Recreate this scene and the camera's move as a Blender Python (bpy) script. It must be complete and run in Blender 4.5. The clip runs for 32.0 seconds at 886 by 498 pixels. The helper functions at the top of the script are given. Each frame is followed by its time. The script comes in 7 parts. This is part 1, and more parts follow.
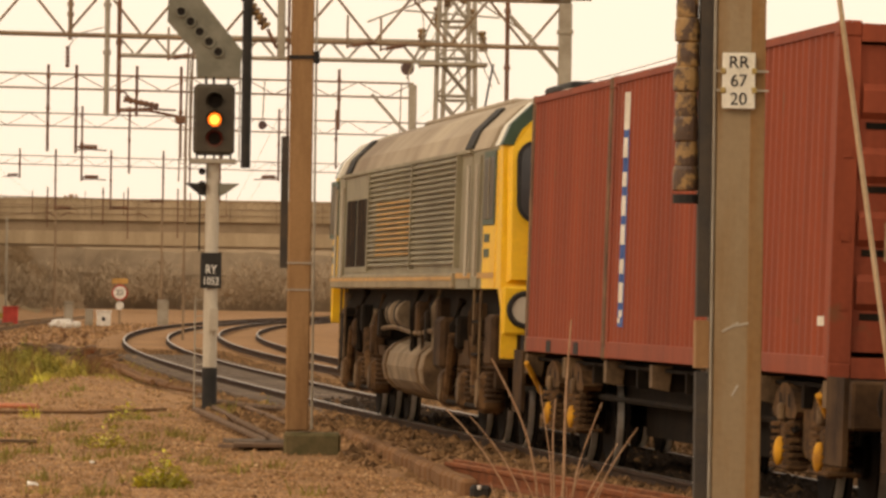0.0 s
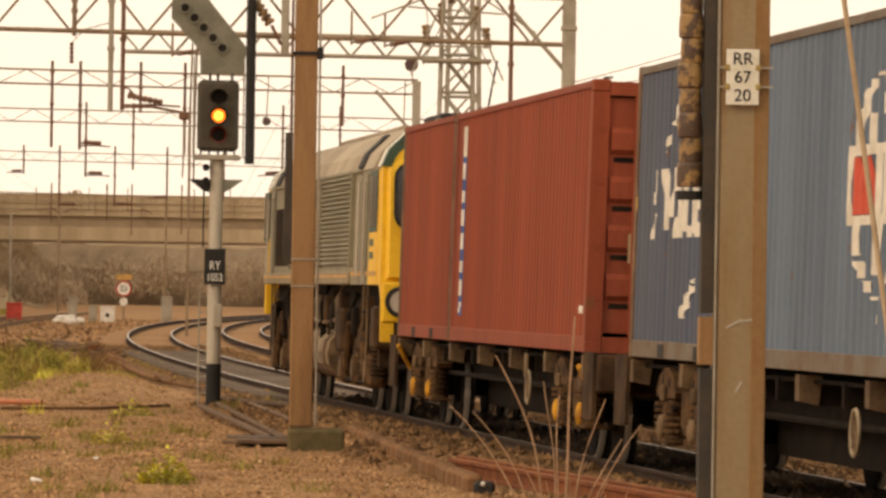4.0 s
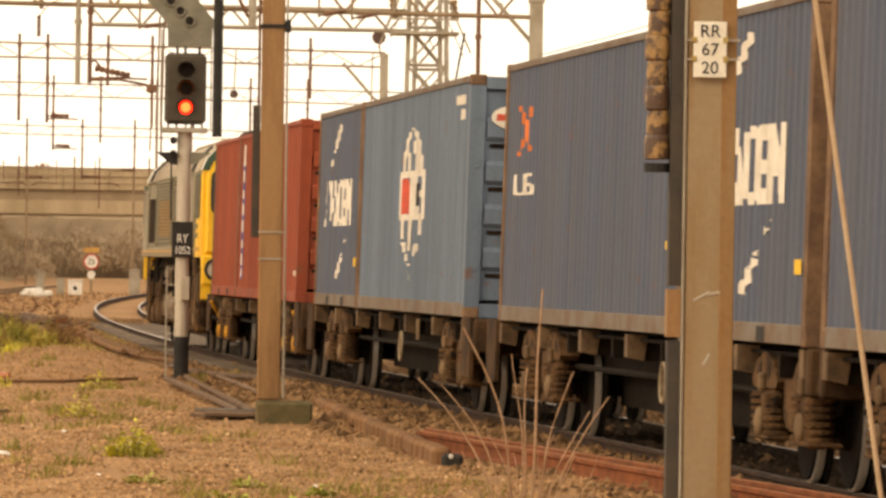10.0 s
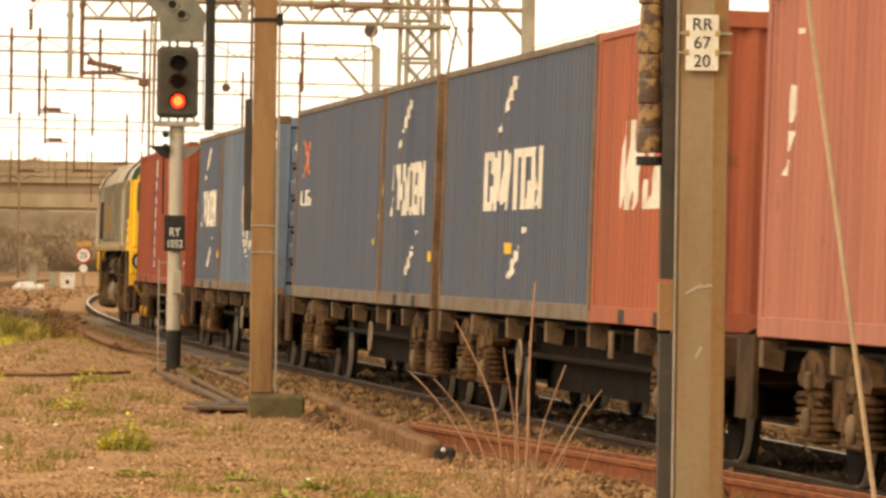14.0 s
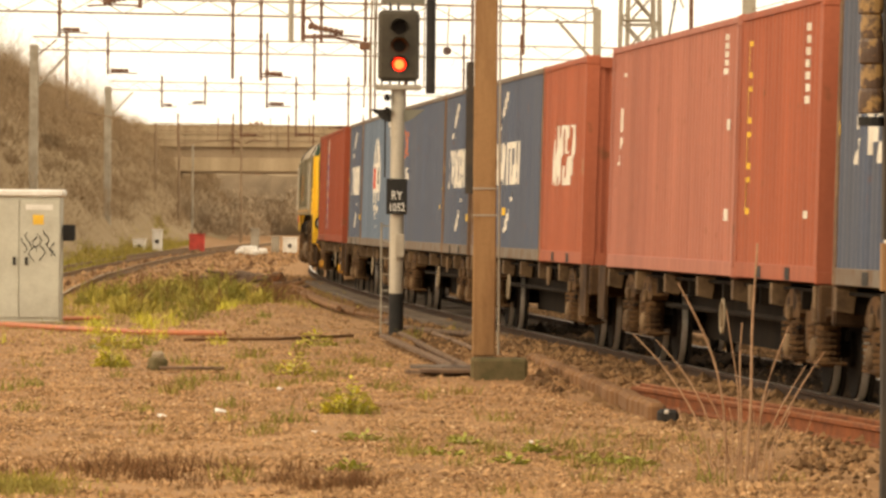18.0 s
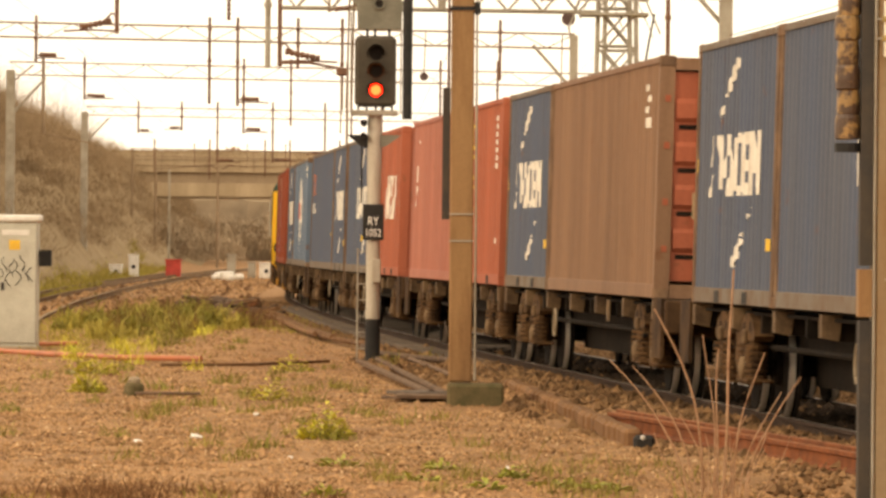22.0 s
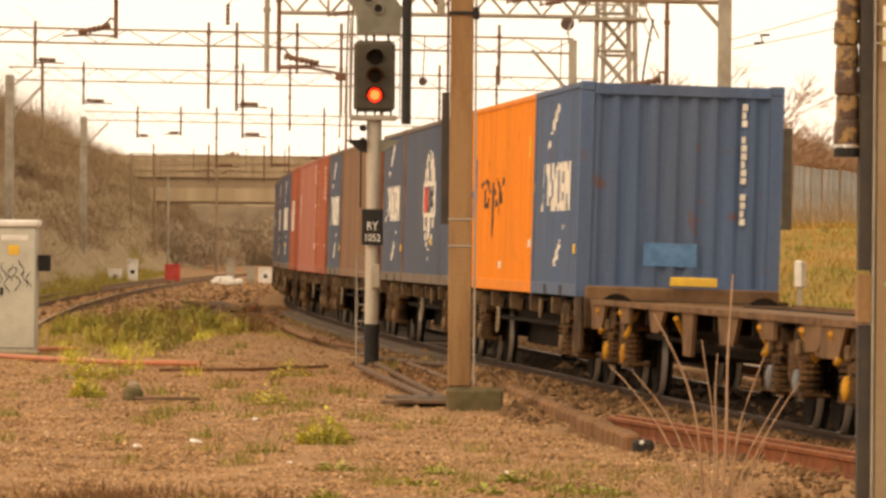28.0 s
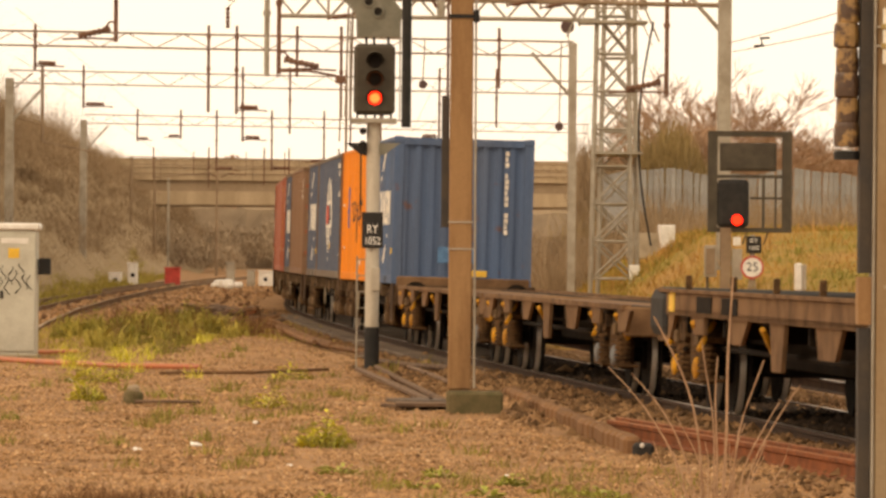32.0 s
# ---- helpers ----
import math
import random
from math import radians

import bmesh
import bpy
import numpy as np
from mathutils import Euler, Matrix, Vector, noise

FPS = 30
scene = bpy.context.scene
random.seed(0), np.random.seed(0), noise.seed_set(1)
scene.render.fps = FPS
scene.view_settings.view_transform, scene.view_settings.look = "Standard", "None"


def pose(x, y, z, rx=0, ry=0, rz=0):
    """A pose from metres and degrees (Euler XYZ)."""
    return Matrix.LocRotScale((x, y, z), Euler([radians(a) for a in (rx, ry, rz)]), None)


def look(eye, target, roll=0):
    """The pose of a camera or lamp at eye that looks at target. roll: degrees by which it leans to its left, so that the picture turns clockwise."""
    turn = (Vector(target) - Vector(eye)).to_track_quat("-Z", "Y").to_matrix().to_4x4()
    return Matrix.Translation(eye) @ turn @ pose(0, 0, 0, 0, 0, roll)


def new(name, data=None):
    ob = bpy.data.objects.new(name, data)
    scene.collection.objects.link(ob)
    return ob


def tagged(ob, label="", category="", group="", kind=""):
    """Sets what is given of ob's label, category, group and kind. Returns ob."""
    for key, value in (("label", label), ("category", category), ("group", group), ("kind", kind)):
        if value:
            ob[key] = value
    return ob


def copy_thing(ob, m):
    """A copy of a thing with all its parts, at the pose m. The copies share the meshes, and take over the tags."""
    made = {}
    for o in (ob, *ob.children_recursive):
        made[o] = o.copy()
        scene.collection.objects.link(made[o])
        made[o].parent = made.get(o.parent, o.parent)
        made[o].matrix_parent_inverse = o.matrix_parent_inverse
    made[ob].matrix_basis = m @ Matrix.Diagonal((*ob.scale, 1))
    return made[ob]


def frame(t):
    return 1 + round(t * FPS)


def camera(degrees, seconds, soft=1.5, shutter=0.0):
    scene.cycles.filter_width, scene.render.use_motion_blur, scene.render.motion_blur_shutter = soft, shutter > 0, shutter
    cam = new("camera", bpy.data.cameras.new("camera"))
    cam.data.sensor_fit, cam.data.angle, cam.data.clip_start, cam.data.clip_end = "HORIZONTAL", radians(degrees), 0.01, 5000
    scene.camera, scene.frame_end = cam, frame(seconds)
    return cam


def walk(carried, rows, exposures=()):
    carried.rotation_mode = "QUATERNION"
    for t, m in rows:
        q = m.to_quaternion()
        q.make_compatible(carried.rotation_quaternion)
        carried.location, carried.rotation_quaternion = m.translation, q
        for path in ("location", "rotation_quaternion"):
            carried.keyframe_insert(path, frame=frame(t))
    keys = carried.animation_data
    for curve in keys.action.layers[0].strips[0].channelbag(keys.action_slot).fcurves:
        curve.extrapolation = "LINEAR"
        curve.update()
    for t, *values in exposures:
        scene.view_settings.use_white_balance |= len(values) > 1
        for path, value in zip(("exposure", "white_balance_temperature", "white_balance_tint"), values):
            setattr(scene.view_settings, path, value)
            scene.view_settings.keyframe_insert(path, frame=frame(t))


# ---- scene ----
EYE = Vector((0.0, 0.0, 1.8125))
RAIL_Z = 0.2


def aim(yaw, pitch, roll):
    """Pose of the tripod head: yaw to the right and pitch upwards, in degrees."""
    a, b = radians(yaw), radians(pitch)
    way = Vector((math.sin(a) * math.cos(b), math.cos(a) * math.cos(b), math.sin(b)))
    return look(EYE, EYE + way * 100, roll)


cam = camera(8.145, 32.0, soft=2.9, shutter=0.4)
walk(cam, [(t, aim(yaw, pitch, roll)) for t, yaw, pitch, roll in [(0.0, 1.543, 0.434, 0.85), (0.5, 1.535, 0.453, 0.87), (1.0, 1.479, 0.513, 0.94), (1.5, 1.454, 0.535, 0.88), (2.0, 1.443, 0.529, 0.83), (2.5, 1.455, 0.491, 0.94), (3.0, 1.490, 0.455, 0.90), (3.5, 1.497, 0.427, 0.89), (5.5, 1.585, 0.350, 0.88), (6.0, 1.593, 0.351, 0.93), (6.5, 1.611, 0.347, 0.92), (7.0, 1.609, 0.349, 0.97), (7.5, 1.652, 0.284, 0.91), (8.0, 1.730, 0.270, 0.94), (8.5, 1.776, 0.211, 0.85), (9.0, 1.784, 0.195, 0.88), (9.5, 1.777, 0.183, 0.82), (10.0, 1.809, 0.152, 0.82), (10.5, 1.817, 0.135, 0.82), (11.0, 1.864, 0.099, 0.76), (11.5, 1.885, 0.089, 0.81), (12.0, 1.850, 0.116, 0.86), (12.5, 1.785, 0.167, 0.82), (13.0, 1.826, 0.155, 0.76), (13.5, 1.871, 0.129, 0.79), (15.5, 1.921, 0.013, 0.74), (16.0, 1.724, 0.101, 0.89), (16.5, 0.914, 0.100, 0.80), (17.0, 0.616, -0.011, 0.78), (17.5, 0.171, -0.190, 0.53), (18.0, -0.160, -0.275, 0.46), (18.5, -0.025, -0.287, 0.48), (19.0, 0.034, -0.201, 0.54), (19.5, 0.040, -0.117, 0.54), (20.0, 0.017, -0.036, 0.58), (20.5, 0.016, -0.022, 0.56), (21.0, 0.000, -0.023, 0.51), (21.5, 0.025, -0.029, 0.55), (22.0, 0.055, -0.037, 0.52), (22.5, 0.056, -0.018, 0.49), (23.0, 0.087, -0.021, 0.53), (23.5, 0.102, -0.023, 0.48), (24.0, 0.080, -0.029, 0.55), (24.5, 0.117, -0.058, 0.43), (25.0, 0.108, -0.047, 0.48), (25.5, 0.101, -0.034, 0.44), (27.5, 0.023, 0.018, 0.54), (28.0, 0.063, 0.008, 0.50), (28.5, 0.130, -0.044, 0.39), (29.0, 0.120, -0.017, 0.51), (29.5, 0.119, 0.019, 0.50), (30.0, 0.095, 0.039, 0.50), (30.5, 0.089, 0.045, 0.52), (31.0, 0.089, 0.013, 0.46), (31.5, 0.072, 0.017, 0.53), (32.0, 0.062, 0.036, 0.47)]], exposures=[(0.0, -0.12, 7600, 18), (5.5, 0.08, 7400, 17), (8.0, 0.27, 7500, 17), (12.0, 0.51, 7600, 13), (17.0, 0.51, 7500, 12), (23.0, 0.46, 7600, 15), (28.0, 0.28, 7750, 18), (32.0, 0.2, 7800, 18)])

# ---- light: bright hazy overcast, a weak low sun behind thin cloud ----
SUN_EL, SUN_AZ = radians(34), radians(-128)
world = bpy.data.worlds.new("world")
scene.world = world
world.use_nodes = True
wn = world.node_tree.nodes
sky = wn.new("ShaderNodeTexSky")
sky.sky_type, sky.sun_disc = "NISHITA", False
sky.sun_elevation, sky.sun_rotation = SUN_EL, SUN_AZ
sky.air_density, sky.dust_density, sky.ozone_density = 1.0, 2.0, 1.0
cloud = wn.new("ShaderNodeMix")  # a bright cream cloud deck veils most of the sky
cloud.data_type = "RGBA"
cloud.inputs["Factor"].default_value = 0.82
cloud.inputs["B"].default_value = (13.4, 12.4, 10.5, 1)
world.node_tree.links.new(sky.outputs[0], cloud.inputs["A"])
world.node_tree.links.new(cloud.outputs["Result"], wn["Background"].inputs[0])
wn["Background"].inputs[1].default_value = 0.10
sun = new("sun", bpy.data.lights.new("sun", "SUN"))
sun.data.energy, sun.data.angle, sun.data.color = 0.8, radians(14), (1.0, 0.82, 0.58)
sun_way = Vector((math.sin(SUN_AZ) * math.cos(SUN_EL), math.cos(SUN_AZ) * math.cos(SUN_EL), math.sin(SUN_EL)))
sun.matrix_world = look(sun_way * 200, (0, 0, 0))


# ---- materials ----
def material(name, colour, second=None, rough=0.7, metal=0.0, scale=3.0, fine=40.0, bump=0.3, streak=False, random_tint=0.0, mix=(0.4, 0.62), speckle=0.07):
    """A weathered surface: two colours mixed by coarse noise, broken up by fine grain, with bump."""
    m = bpy.data.materials.new(name)
    m.use_nodes = True
    nt = m.node_tree
    n, lk = nt.nodes, nt.links.new
    bsdf = n["Principled BSDF"]
    bsdf.inputs["Roughness"].default_value, bsdf.inputs["Metallic"].default_value = rough, metal
    bsdf.inputs["Specular IOR Level"].default_value = 0.5 if rough < 0.66 else 0.2 if rough < 0.82 else 0.1
    second = second or [c * 0.7 for c in colour]
    co = n.new("ShaderNodeTexCoord")
    mp = n.new("ShaderNodeMapping")
    mp.inputs["Scale"].default_value = (1, 1, 0.12) if streak else (1, 1, 1)
    lk(co.outputs["Object"], mp.inputs[0])
    big = n.new("ShaderNodeTexNoise")
    big.inputs["Scale"].default_value, big.inputs["Detail"].default_value, big.inputs["Roughness"].default_value = scale, 6, 0.65
    lk(mp.outputs[0], big.inputs["Vector"])
    ramp = n.new("ShaderNodeValToRGB")
    ramp.color_ramp.elements[0].position, ramp.color_ramp.elements[1].position = mix
    ramp.color_ramp.elements[0].color, ramp.color_ramp.elements[1].color = (*colour, 1), (*second, 1)
    lk(big.outputs["Fac"], ramp.inputs[0])
    grain = n.new("ShaderNodeTexNoise")
    grain.inputs["Scale"].default_value, grain.inputs["Detail"].default_value = fine, 3
    lk(co.outputs["Object"], grain.inputs["Vector"])
    val = n.new("ShaderNodeMapRange")
    val.inputs[1].default_value, val.inputs[2].default_value, val.inputs[3].default_value, val.inputs[4].default_value = 0.25, 0.75, 1 - speckle, 1 + speckle
    lk(grain.outputs["Fac"], val.inputs[0])
    hsv = n.new("ShaderNodeHueSaturation")
    lk(ramp.outputs[0], hsv.inputs["Color"])
    lk(val.outputs[0], hsv.inputs["Value"])
    out = hsv
    if random_tint:
        info = n.new("ShaderNodeNewGeometry" if random_tint < 0 else "ShaderNodeObjectInfo")
        r2 = n.new("ShaderNodeMapRange")
        r2.inputs[3].default_value, r2.inputs[4].default_value = 1 - abs(random_tint), 1 + abs(random_tint)
        lk(info.outputs["Random Per Island" if random_tint < 0 else "Random"], r2.inputs[0])
        out = n.new("ShaderNodeHueSaturation")
        lk(hsv.outputs[0], out.inputs["Color"])
        lk(r2.outputs[0], out.inputs["Value"])
    lk(out.outputs[0], bsdf.inputs["Base Color"])
    if bump:
        b = n.new("ShaderNodeBump")
        b.inputs["Strength"].default_value, b.inputs["Distance"].default_value = bump, 0.01
        lk(grain.outputs["Fac"], b.inputs["Height"])
        lk(b.outputs[0], bsdf.inputs["Normal"])
    return m


def glow(name, colour, strength):
    m = bpy.data.materials.new(name)
    m.use_nodes = True
    b = m.node_tree.nodes["Principled BSDF"]
    b.inputs["Base Color"].default_value = (*colour, 1)
    b.inputs["Emission Color"].default_value = (*colour, 1)
    b.inputs["Emission Strength"].default_value = strength
    return m


GROUND = material("stony_ground", (0.33, 0.19, 0.092), (0.235, 0.13, 0.063), 0.95, scale=0.35, fine=9.0, bump=0.8, speckle=0.2)
OILY_SHADE = material("oily_ballast", (0.045, 0.030, 0.020), (0.022, 0.015, 0.010), 0.9, scale=1.0, fine=20, random_tint=-0.4)
STONE = material("ground_stones", (0.39, 0.235, 0.12), (0.27, 0.15, 0.07), 0.95, scale=0.8, fine=20, random_tint=-0.4, speckle=0.2)
CHIP = material("pale_chips", (0.56, 0.39, 0.23), (0.44, 0.28, 0.15), 0.9, scale=1.0, fine=20, random_tint=-0.3)
LITTER = material("dead_leaves", (0.19, 0.10, 0.05), (0.12, 0.062, 0.03), 0.9, scale=1.0, fine=20, random_tint=-0.4)
BALLAST = material("ballast_stones", (0.22, 0.128, 0.062), (0.115, 0.065, 0.032), 0.95, scale=0.8, fine=20, random_tint=-0.5, speckle=0.2)
BANK = material("scrub_bank", (0.24, 0.17, 0.092), (0.28, 0.205, 0.12), 1.0, scale=0.12, fine=1.2, bump=0.6, speckle=0.2)
BANK_GRASS = material("dry_bank_grass", (0.36, 0.21, 0.07), (0.22, 0.17, 0.035), 1.0, scale=0.3, fine=2.0, bump=0.6, speckle=0.2)
GRASS = material("grass_blades", (0.19, 0.185, 0.035), (0.28, 0.21, 0.055), 0.8, scale=1.0, fine=8, bump=0, random_tint=-0.4)
DRY = material("dry_stems", (0.20, 0.11, 0.05), (0.13, 0.065, 0.03), 0.9, scale=1.0, fine=8, bump=0, random_tint=-0.4)
TWIG = material("twig_bark", (0.46, 0.30, 0.19), (0.33, 0.20, 0.12), 0.85, scale=6, speckle=0.2)
LEAF = material("weed_leaves", (0.60, 0.52, 0.04), (0.45, 0.44, 0.04), 0.6, scale=3.0, fine=20, bump=0, random_tint=-0.35)
BRASS = material("dull_brass_clip", (0.45, 0.33, 0.12), (0.32, 0.22, 0.08), 0.5, 0.4, scale=8)
FRESH = material("fresh_green_leaves", (0.38, 0.40, 0.05), (0.27, 0.27, 0.045), 0.65, scale=3.0, fine=20, bump=0, random_tint=-0.3)
DOCK = material("olive_leaves", (0.26, 0.26, 0.04), (0.17, 0.16, 0.035), 0.7, scale=3.0, fine=20, bump=0, random_tint=-0.35)
# Lighter copy of RUST: daylight on the scrap rail heads, put into the colour.
LIT_RUST = material("lit_rust_head", (0.36, 0.165, 0.085), (0.27, 0.11, 0.05), 0.85, scale=4, fine=60)
RUST = material("rusty_steel", (0.235, 0.078, 0.030), (0.14, 0.05, 0.023), 0.85, 0.1, scale=4, fine=60, random_tint=0.12)
RAIL_TOP = material("worn_rail_head", (0.42, 0.38, 0.33), (0.30, 0.26, 0.22), 0.4, 0.8, scale=1, fine=30, bump=0)
RAIL_SIDE = material("rail_side", (0.06, 0.036, 0.024), (0.035, 0.022, 0.016), 0.85, scale=2, fine=50)
OLD_RAIL = material("dull_brown_rail", (0.23, 0.15, 0.085), (0.15, 0.095, 0.055), 0.85, scale=1.0, fine=30)
ROD = material("pale_stay_paint", (0.50, 0.38, 0.25), (0.42, 0.30, 0.18), 0.7, scale=3)
SLEEPER = material("concrete_sleeper", (0.17, 0.13, 0.10), (0.11, 0.085, 0.065), 0.9, scale=2, fine=40, random_tint=0.2)
TROUGH = material("trough_brown", (0.215, 0.115, 0.056), (0.135, 0.072, 0.037), 0.9, scale=3, fine=40, random_tint=0.2)
WOOD = material("old_timber", (0.17, 0.11, 0.07), (0.10, 0.065, 0.045), 0.9, scale=3, fine=50, random_tint=0.25, speckle=0.2)
CONCRETE = material("concrete", (0.33, 0.26, 0.175), (0.23, 0.18, 0.12), 0.9, scale=2.5, fine=30)
MOSSY = material("mossy_concrete", (0.15, 0.115, 0.06), (0.085, 0.075, 0.035), 0.95, scale=5, fine=40, speckle=0.2)
MAST = material("brown_mast_paint", (0.31, 0.18, 0.083), (0.21, 0.115, 0.052), 0.8, scale=4.0, fine=30, streak=True, mix=(0.42, 0.64), speckle=0.07)
MAST2 = material("grey_mast_paint", (0.30, 0.222, 0.132), (0.24, 0.135, 0.055), 0.75, scale=4.0, fine=30, streak=True, mix=(0.44, 0.68), speckle=0.07)
RUSTY_FLANGE = material("rust_stained_paint", (0.25, 0.13, 0.048), (0.28, 0.19, 0.10), 0.8, scale=4.0, fine=30, streak=True, speckle=0.08)
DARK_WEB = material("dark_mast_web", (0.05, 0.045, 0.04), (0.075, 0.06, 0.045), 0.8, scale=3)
STEEL = material("galvanised_steel", (0.40, 0.36, 0.29), (0.30, 0.26, 0.20), 0.7, 0.2, scale=2, fine=30)
OLE = material("overhead_steel", (0.29, 0.21, 0.135), (0.21, 0.145, 0.092), 0.8, scale=1, fine=20)
OLE_RUST = material("overhead_rusty_tube", (0.19, 0.10, 0.06), (0.13, 0.072, 0.05), 0.8, scale=2, fine=20)
INSUL = material("brown_insulator", (0.07, 0.036, 0.018), (0.30, 0.175, 0.06), 0.45, scale=12, fine=30, mix=(0.45, 0.55), speckle=0.2)
BALL = material("tension_weight", (0.10, 0.055, 0.045), None, 0.6)
BLACK = material("matt_black", (0.022, 0.021, 0.02), (0.035, 0.032, 0.028), 0.75, scale=3)
SIG_GREY = material("signal_grey_green", (0.21, 0.20, 0.155), (0.155, 0.15, 0.115), 0.75, scale=3)
SIG_BACK = material("signal_backboard", (0.062, 0.052, 0.038), (0.085, 0.072, 0.052), 0.8, scale=3)
POST = material("post_light_paint", (0.52, 0.47, 0.38), (0.36, 0.31, 0.24), 0.7, scale=2.5, fine=25, streak=True)
WHITE = material("white_paint", (0.78, 0.76, 0.70), (0.64, 0.61, 0.54), 0.6, scale=3, fine=30)
CREAM = material("plate_cream", (0.80, 0.77, 0.66), (0.68, 0.64, 0.52), 0.6, scale=4, fine=40)
INK = material("black_lettering", (0.03, 0.03, 0.03), None, 0.7)
LENS = material("dark_lens", (0.024, 0.020, 0.017), None, 0.85, bump=0)
RED_LIT = glow("lit_red_lens", (1.0, 0.02, 0.006), 2.6)
AMBER_LIT = glow("lit_amber_lens", (1.0, 0.19, 0.012), 1.8)
RED_CORE = glow("lit_red_core", (1.0, 0.085, 0.02), 4.5)
AMBER_CORE = glow("lit_amber_core", (1.0, 0.36, 0.05), 3.2)
RED_ROUND = material("sign_red", (0.55, 0.06, 0.04), None, 0.6)
ORANGE_PIPE = material("orange_duct", (0.50, 0.16, 0.06), (0.40, 0.14, 0.07), 0.6, scale=2)
CAB_GREY = material("cabinet_grey", (0.50, 0.49, 0.40), (0.42, 0.40, 0.32), 0.65, scale=2, fine=25)
YELLOW = material("yellow_paint", (0.80, 0.50, 0.04), (0.65, 0.38, 0.04), 0.55, scale=2.5, fine=25)
WAGON = material("grimy_wagon_brown", (0.085, 0.048, 0.024), (0.03, 0.018, 0.011), 0.85, scale=2.0, fine=25)
WAGON_GREY = material("grimy_wagon_grey", (0.20, 0.13, 0.07), (0.075, 0.046, 0.026), 0.8, scale=2.5, fine=25)
FLAT_BROWN = material("flat_wagon_brown", (0.20, 0.115, 0.06), (0.11, 0.062, 0.033), 0.85, scale=1.6, fine=20)
DIRTY_YELLOW = material("dirty_yellow", (0.62, 0.30, 0.02), (0.34, 0.15, 0.02), 0.7, scale=5, fine=30)
BOGIE_BROWN = material("bogie_brake_dust", (0.125, 0.068, 0.031), (0.042, 0.024, 0.013), 0.9, scale=5, fine=30, speckle=0.2)
# Grime taken down to near black, with the shade under the decks included.
UNDER = material("underframe_grime_shade", (0.010, 0.008, 0.006), (0.022, 0.015, 0.010), 0.9, scale=3, fine=25)
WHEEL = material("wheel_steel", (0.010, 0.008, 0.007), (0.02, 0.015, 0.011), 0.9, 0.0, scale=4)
TYRE = material("bright_tread", (0.78, 0.74, 0.68), (0.6, 0.56, 0.5), 0.35, 0.8, scale=4, bump=0)
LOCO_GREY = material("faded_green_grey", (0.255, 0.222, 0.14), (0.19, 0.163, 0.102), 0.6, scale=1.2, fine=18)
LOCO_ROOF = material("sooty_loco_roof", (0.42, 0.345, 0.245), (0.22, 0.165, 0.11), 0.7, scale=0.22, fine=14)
LOCO_GREEN = material("dark_green", (0.035, 0.075, 0.045), None, 0.5)
LOCO_SILL = material("loco_sill", (0.30, 0.24, 0.15), (0.22, 0.175, 0.11), 0.7, scale=2, fine=20)
LOCO_YELLOW = material("loco_yellow", (0.86, 0.53, 0.02), (0.78, 0.44, 0.02), 0.45, scale=1.5, fine=20)
ORANGE = material("orange_stripe", (0.55, 0.30, 0.08), None, 0.6)
GLASS = material("dark_window", (0.03, 0.028, 0.028), (0.05, 0.045, 0.045), 0.3, scale=1.5, bump=0)
TANK = material("dusty_fuel_tank", (0.26, 0.195, 0.13), (0.13, 0.095, 0.062), 0.85, scale=2, fine=20)


# Streaked concrete, lighter than CONCRETE because distance haze is painted in.
BRIDGE = material("weathered_hazy_concrete", (0.43, 0.335, 0.22), (0.34, 0.26, 0.165), 0.95, scale=0.5, fine=6, streak=True)
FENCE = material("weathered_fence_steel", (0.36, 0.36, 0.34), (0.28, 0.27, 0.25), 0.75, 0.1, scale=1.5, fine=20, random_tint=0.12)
# Streaked concrete, darker for the shade below parapet and deck.
DARK_CONCRETE = material("stained_shaded_concrete", (0.25, 0.185, 0.12), (0.30, 0.225, 0.15), 0.95, scale=0.4, fine=5)
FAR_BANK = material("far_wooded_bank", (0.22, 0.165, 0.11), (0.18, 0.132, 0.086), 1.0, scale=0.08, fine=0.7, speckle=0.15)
# No haze in the air: this bank carries it in its pale base colour.
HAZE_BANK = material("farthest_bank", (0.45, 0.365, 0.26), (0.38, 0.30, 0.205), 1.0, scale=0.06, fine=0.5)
OLIVE = material("olive_grass_blades", (0.36, 0.295, 0.06), (0.25, 0.205, 0.055), 0.85, scale=0.5, fine=6, bump=0, random_tint=-0.35)


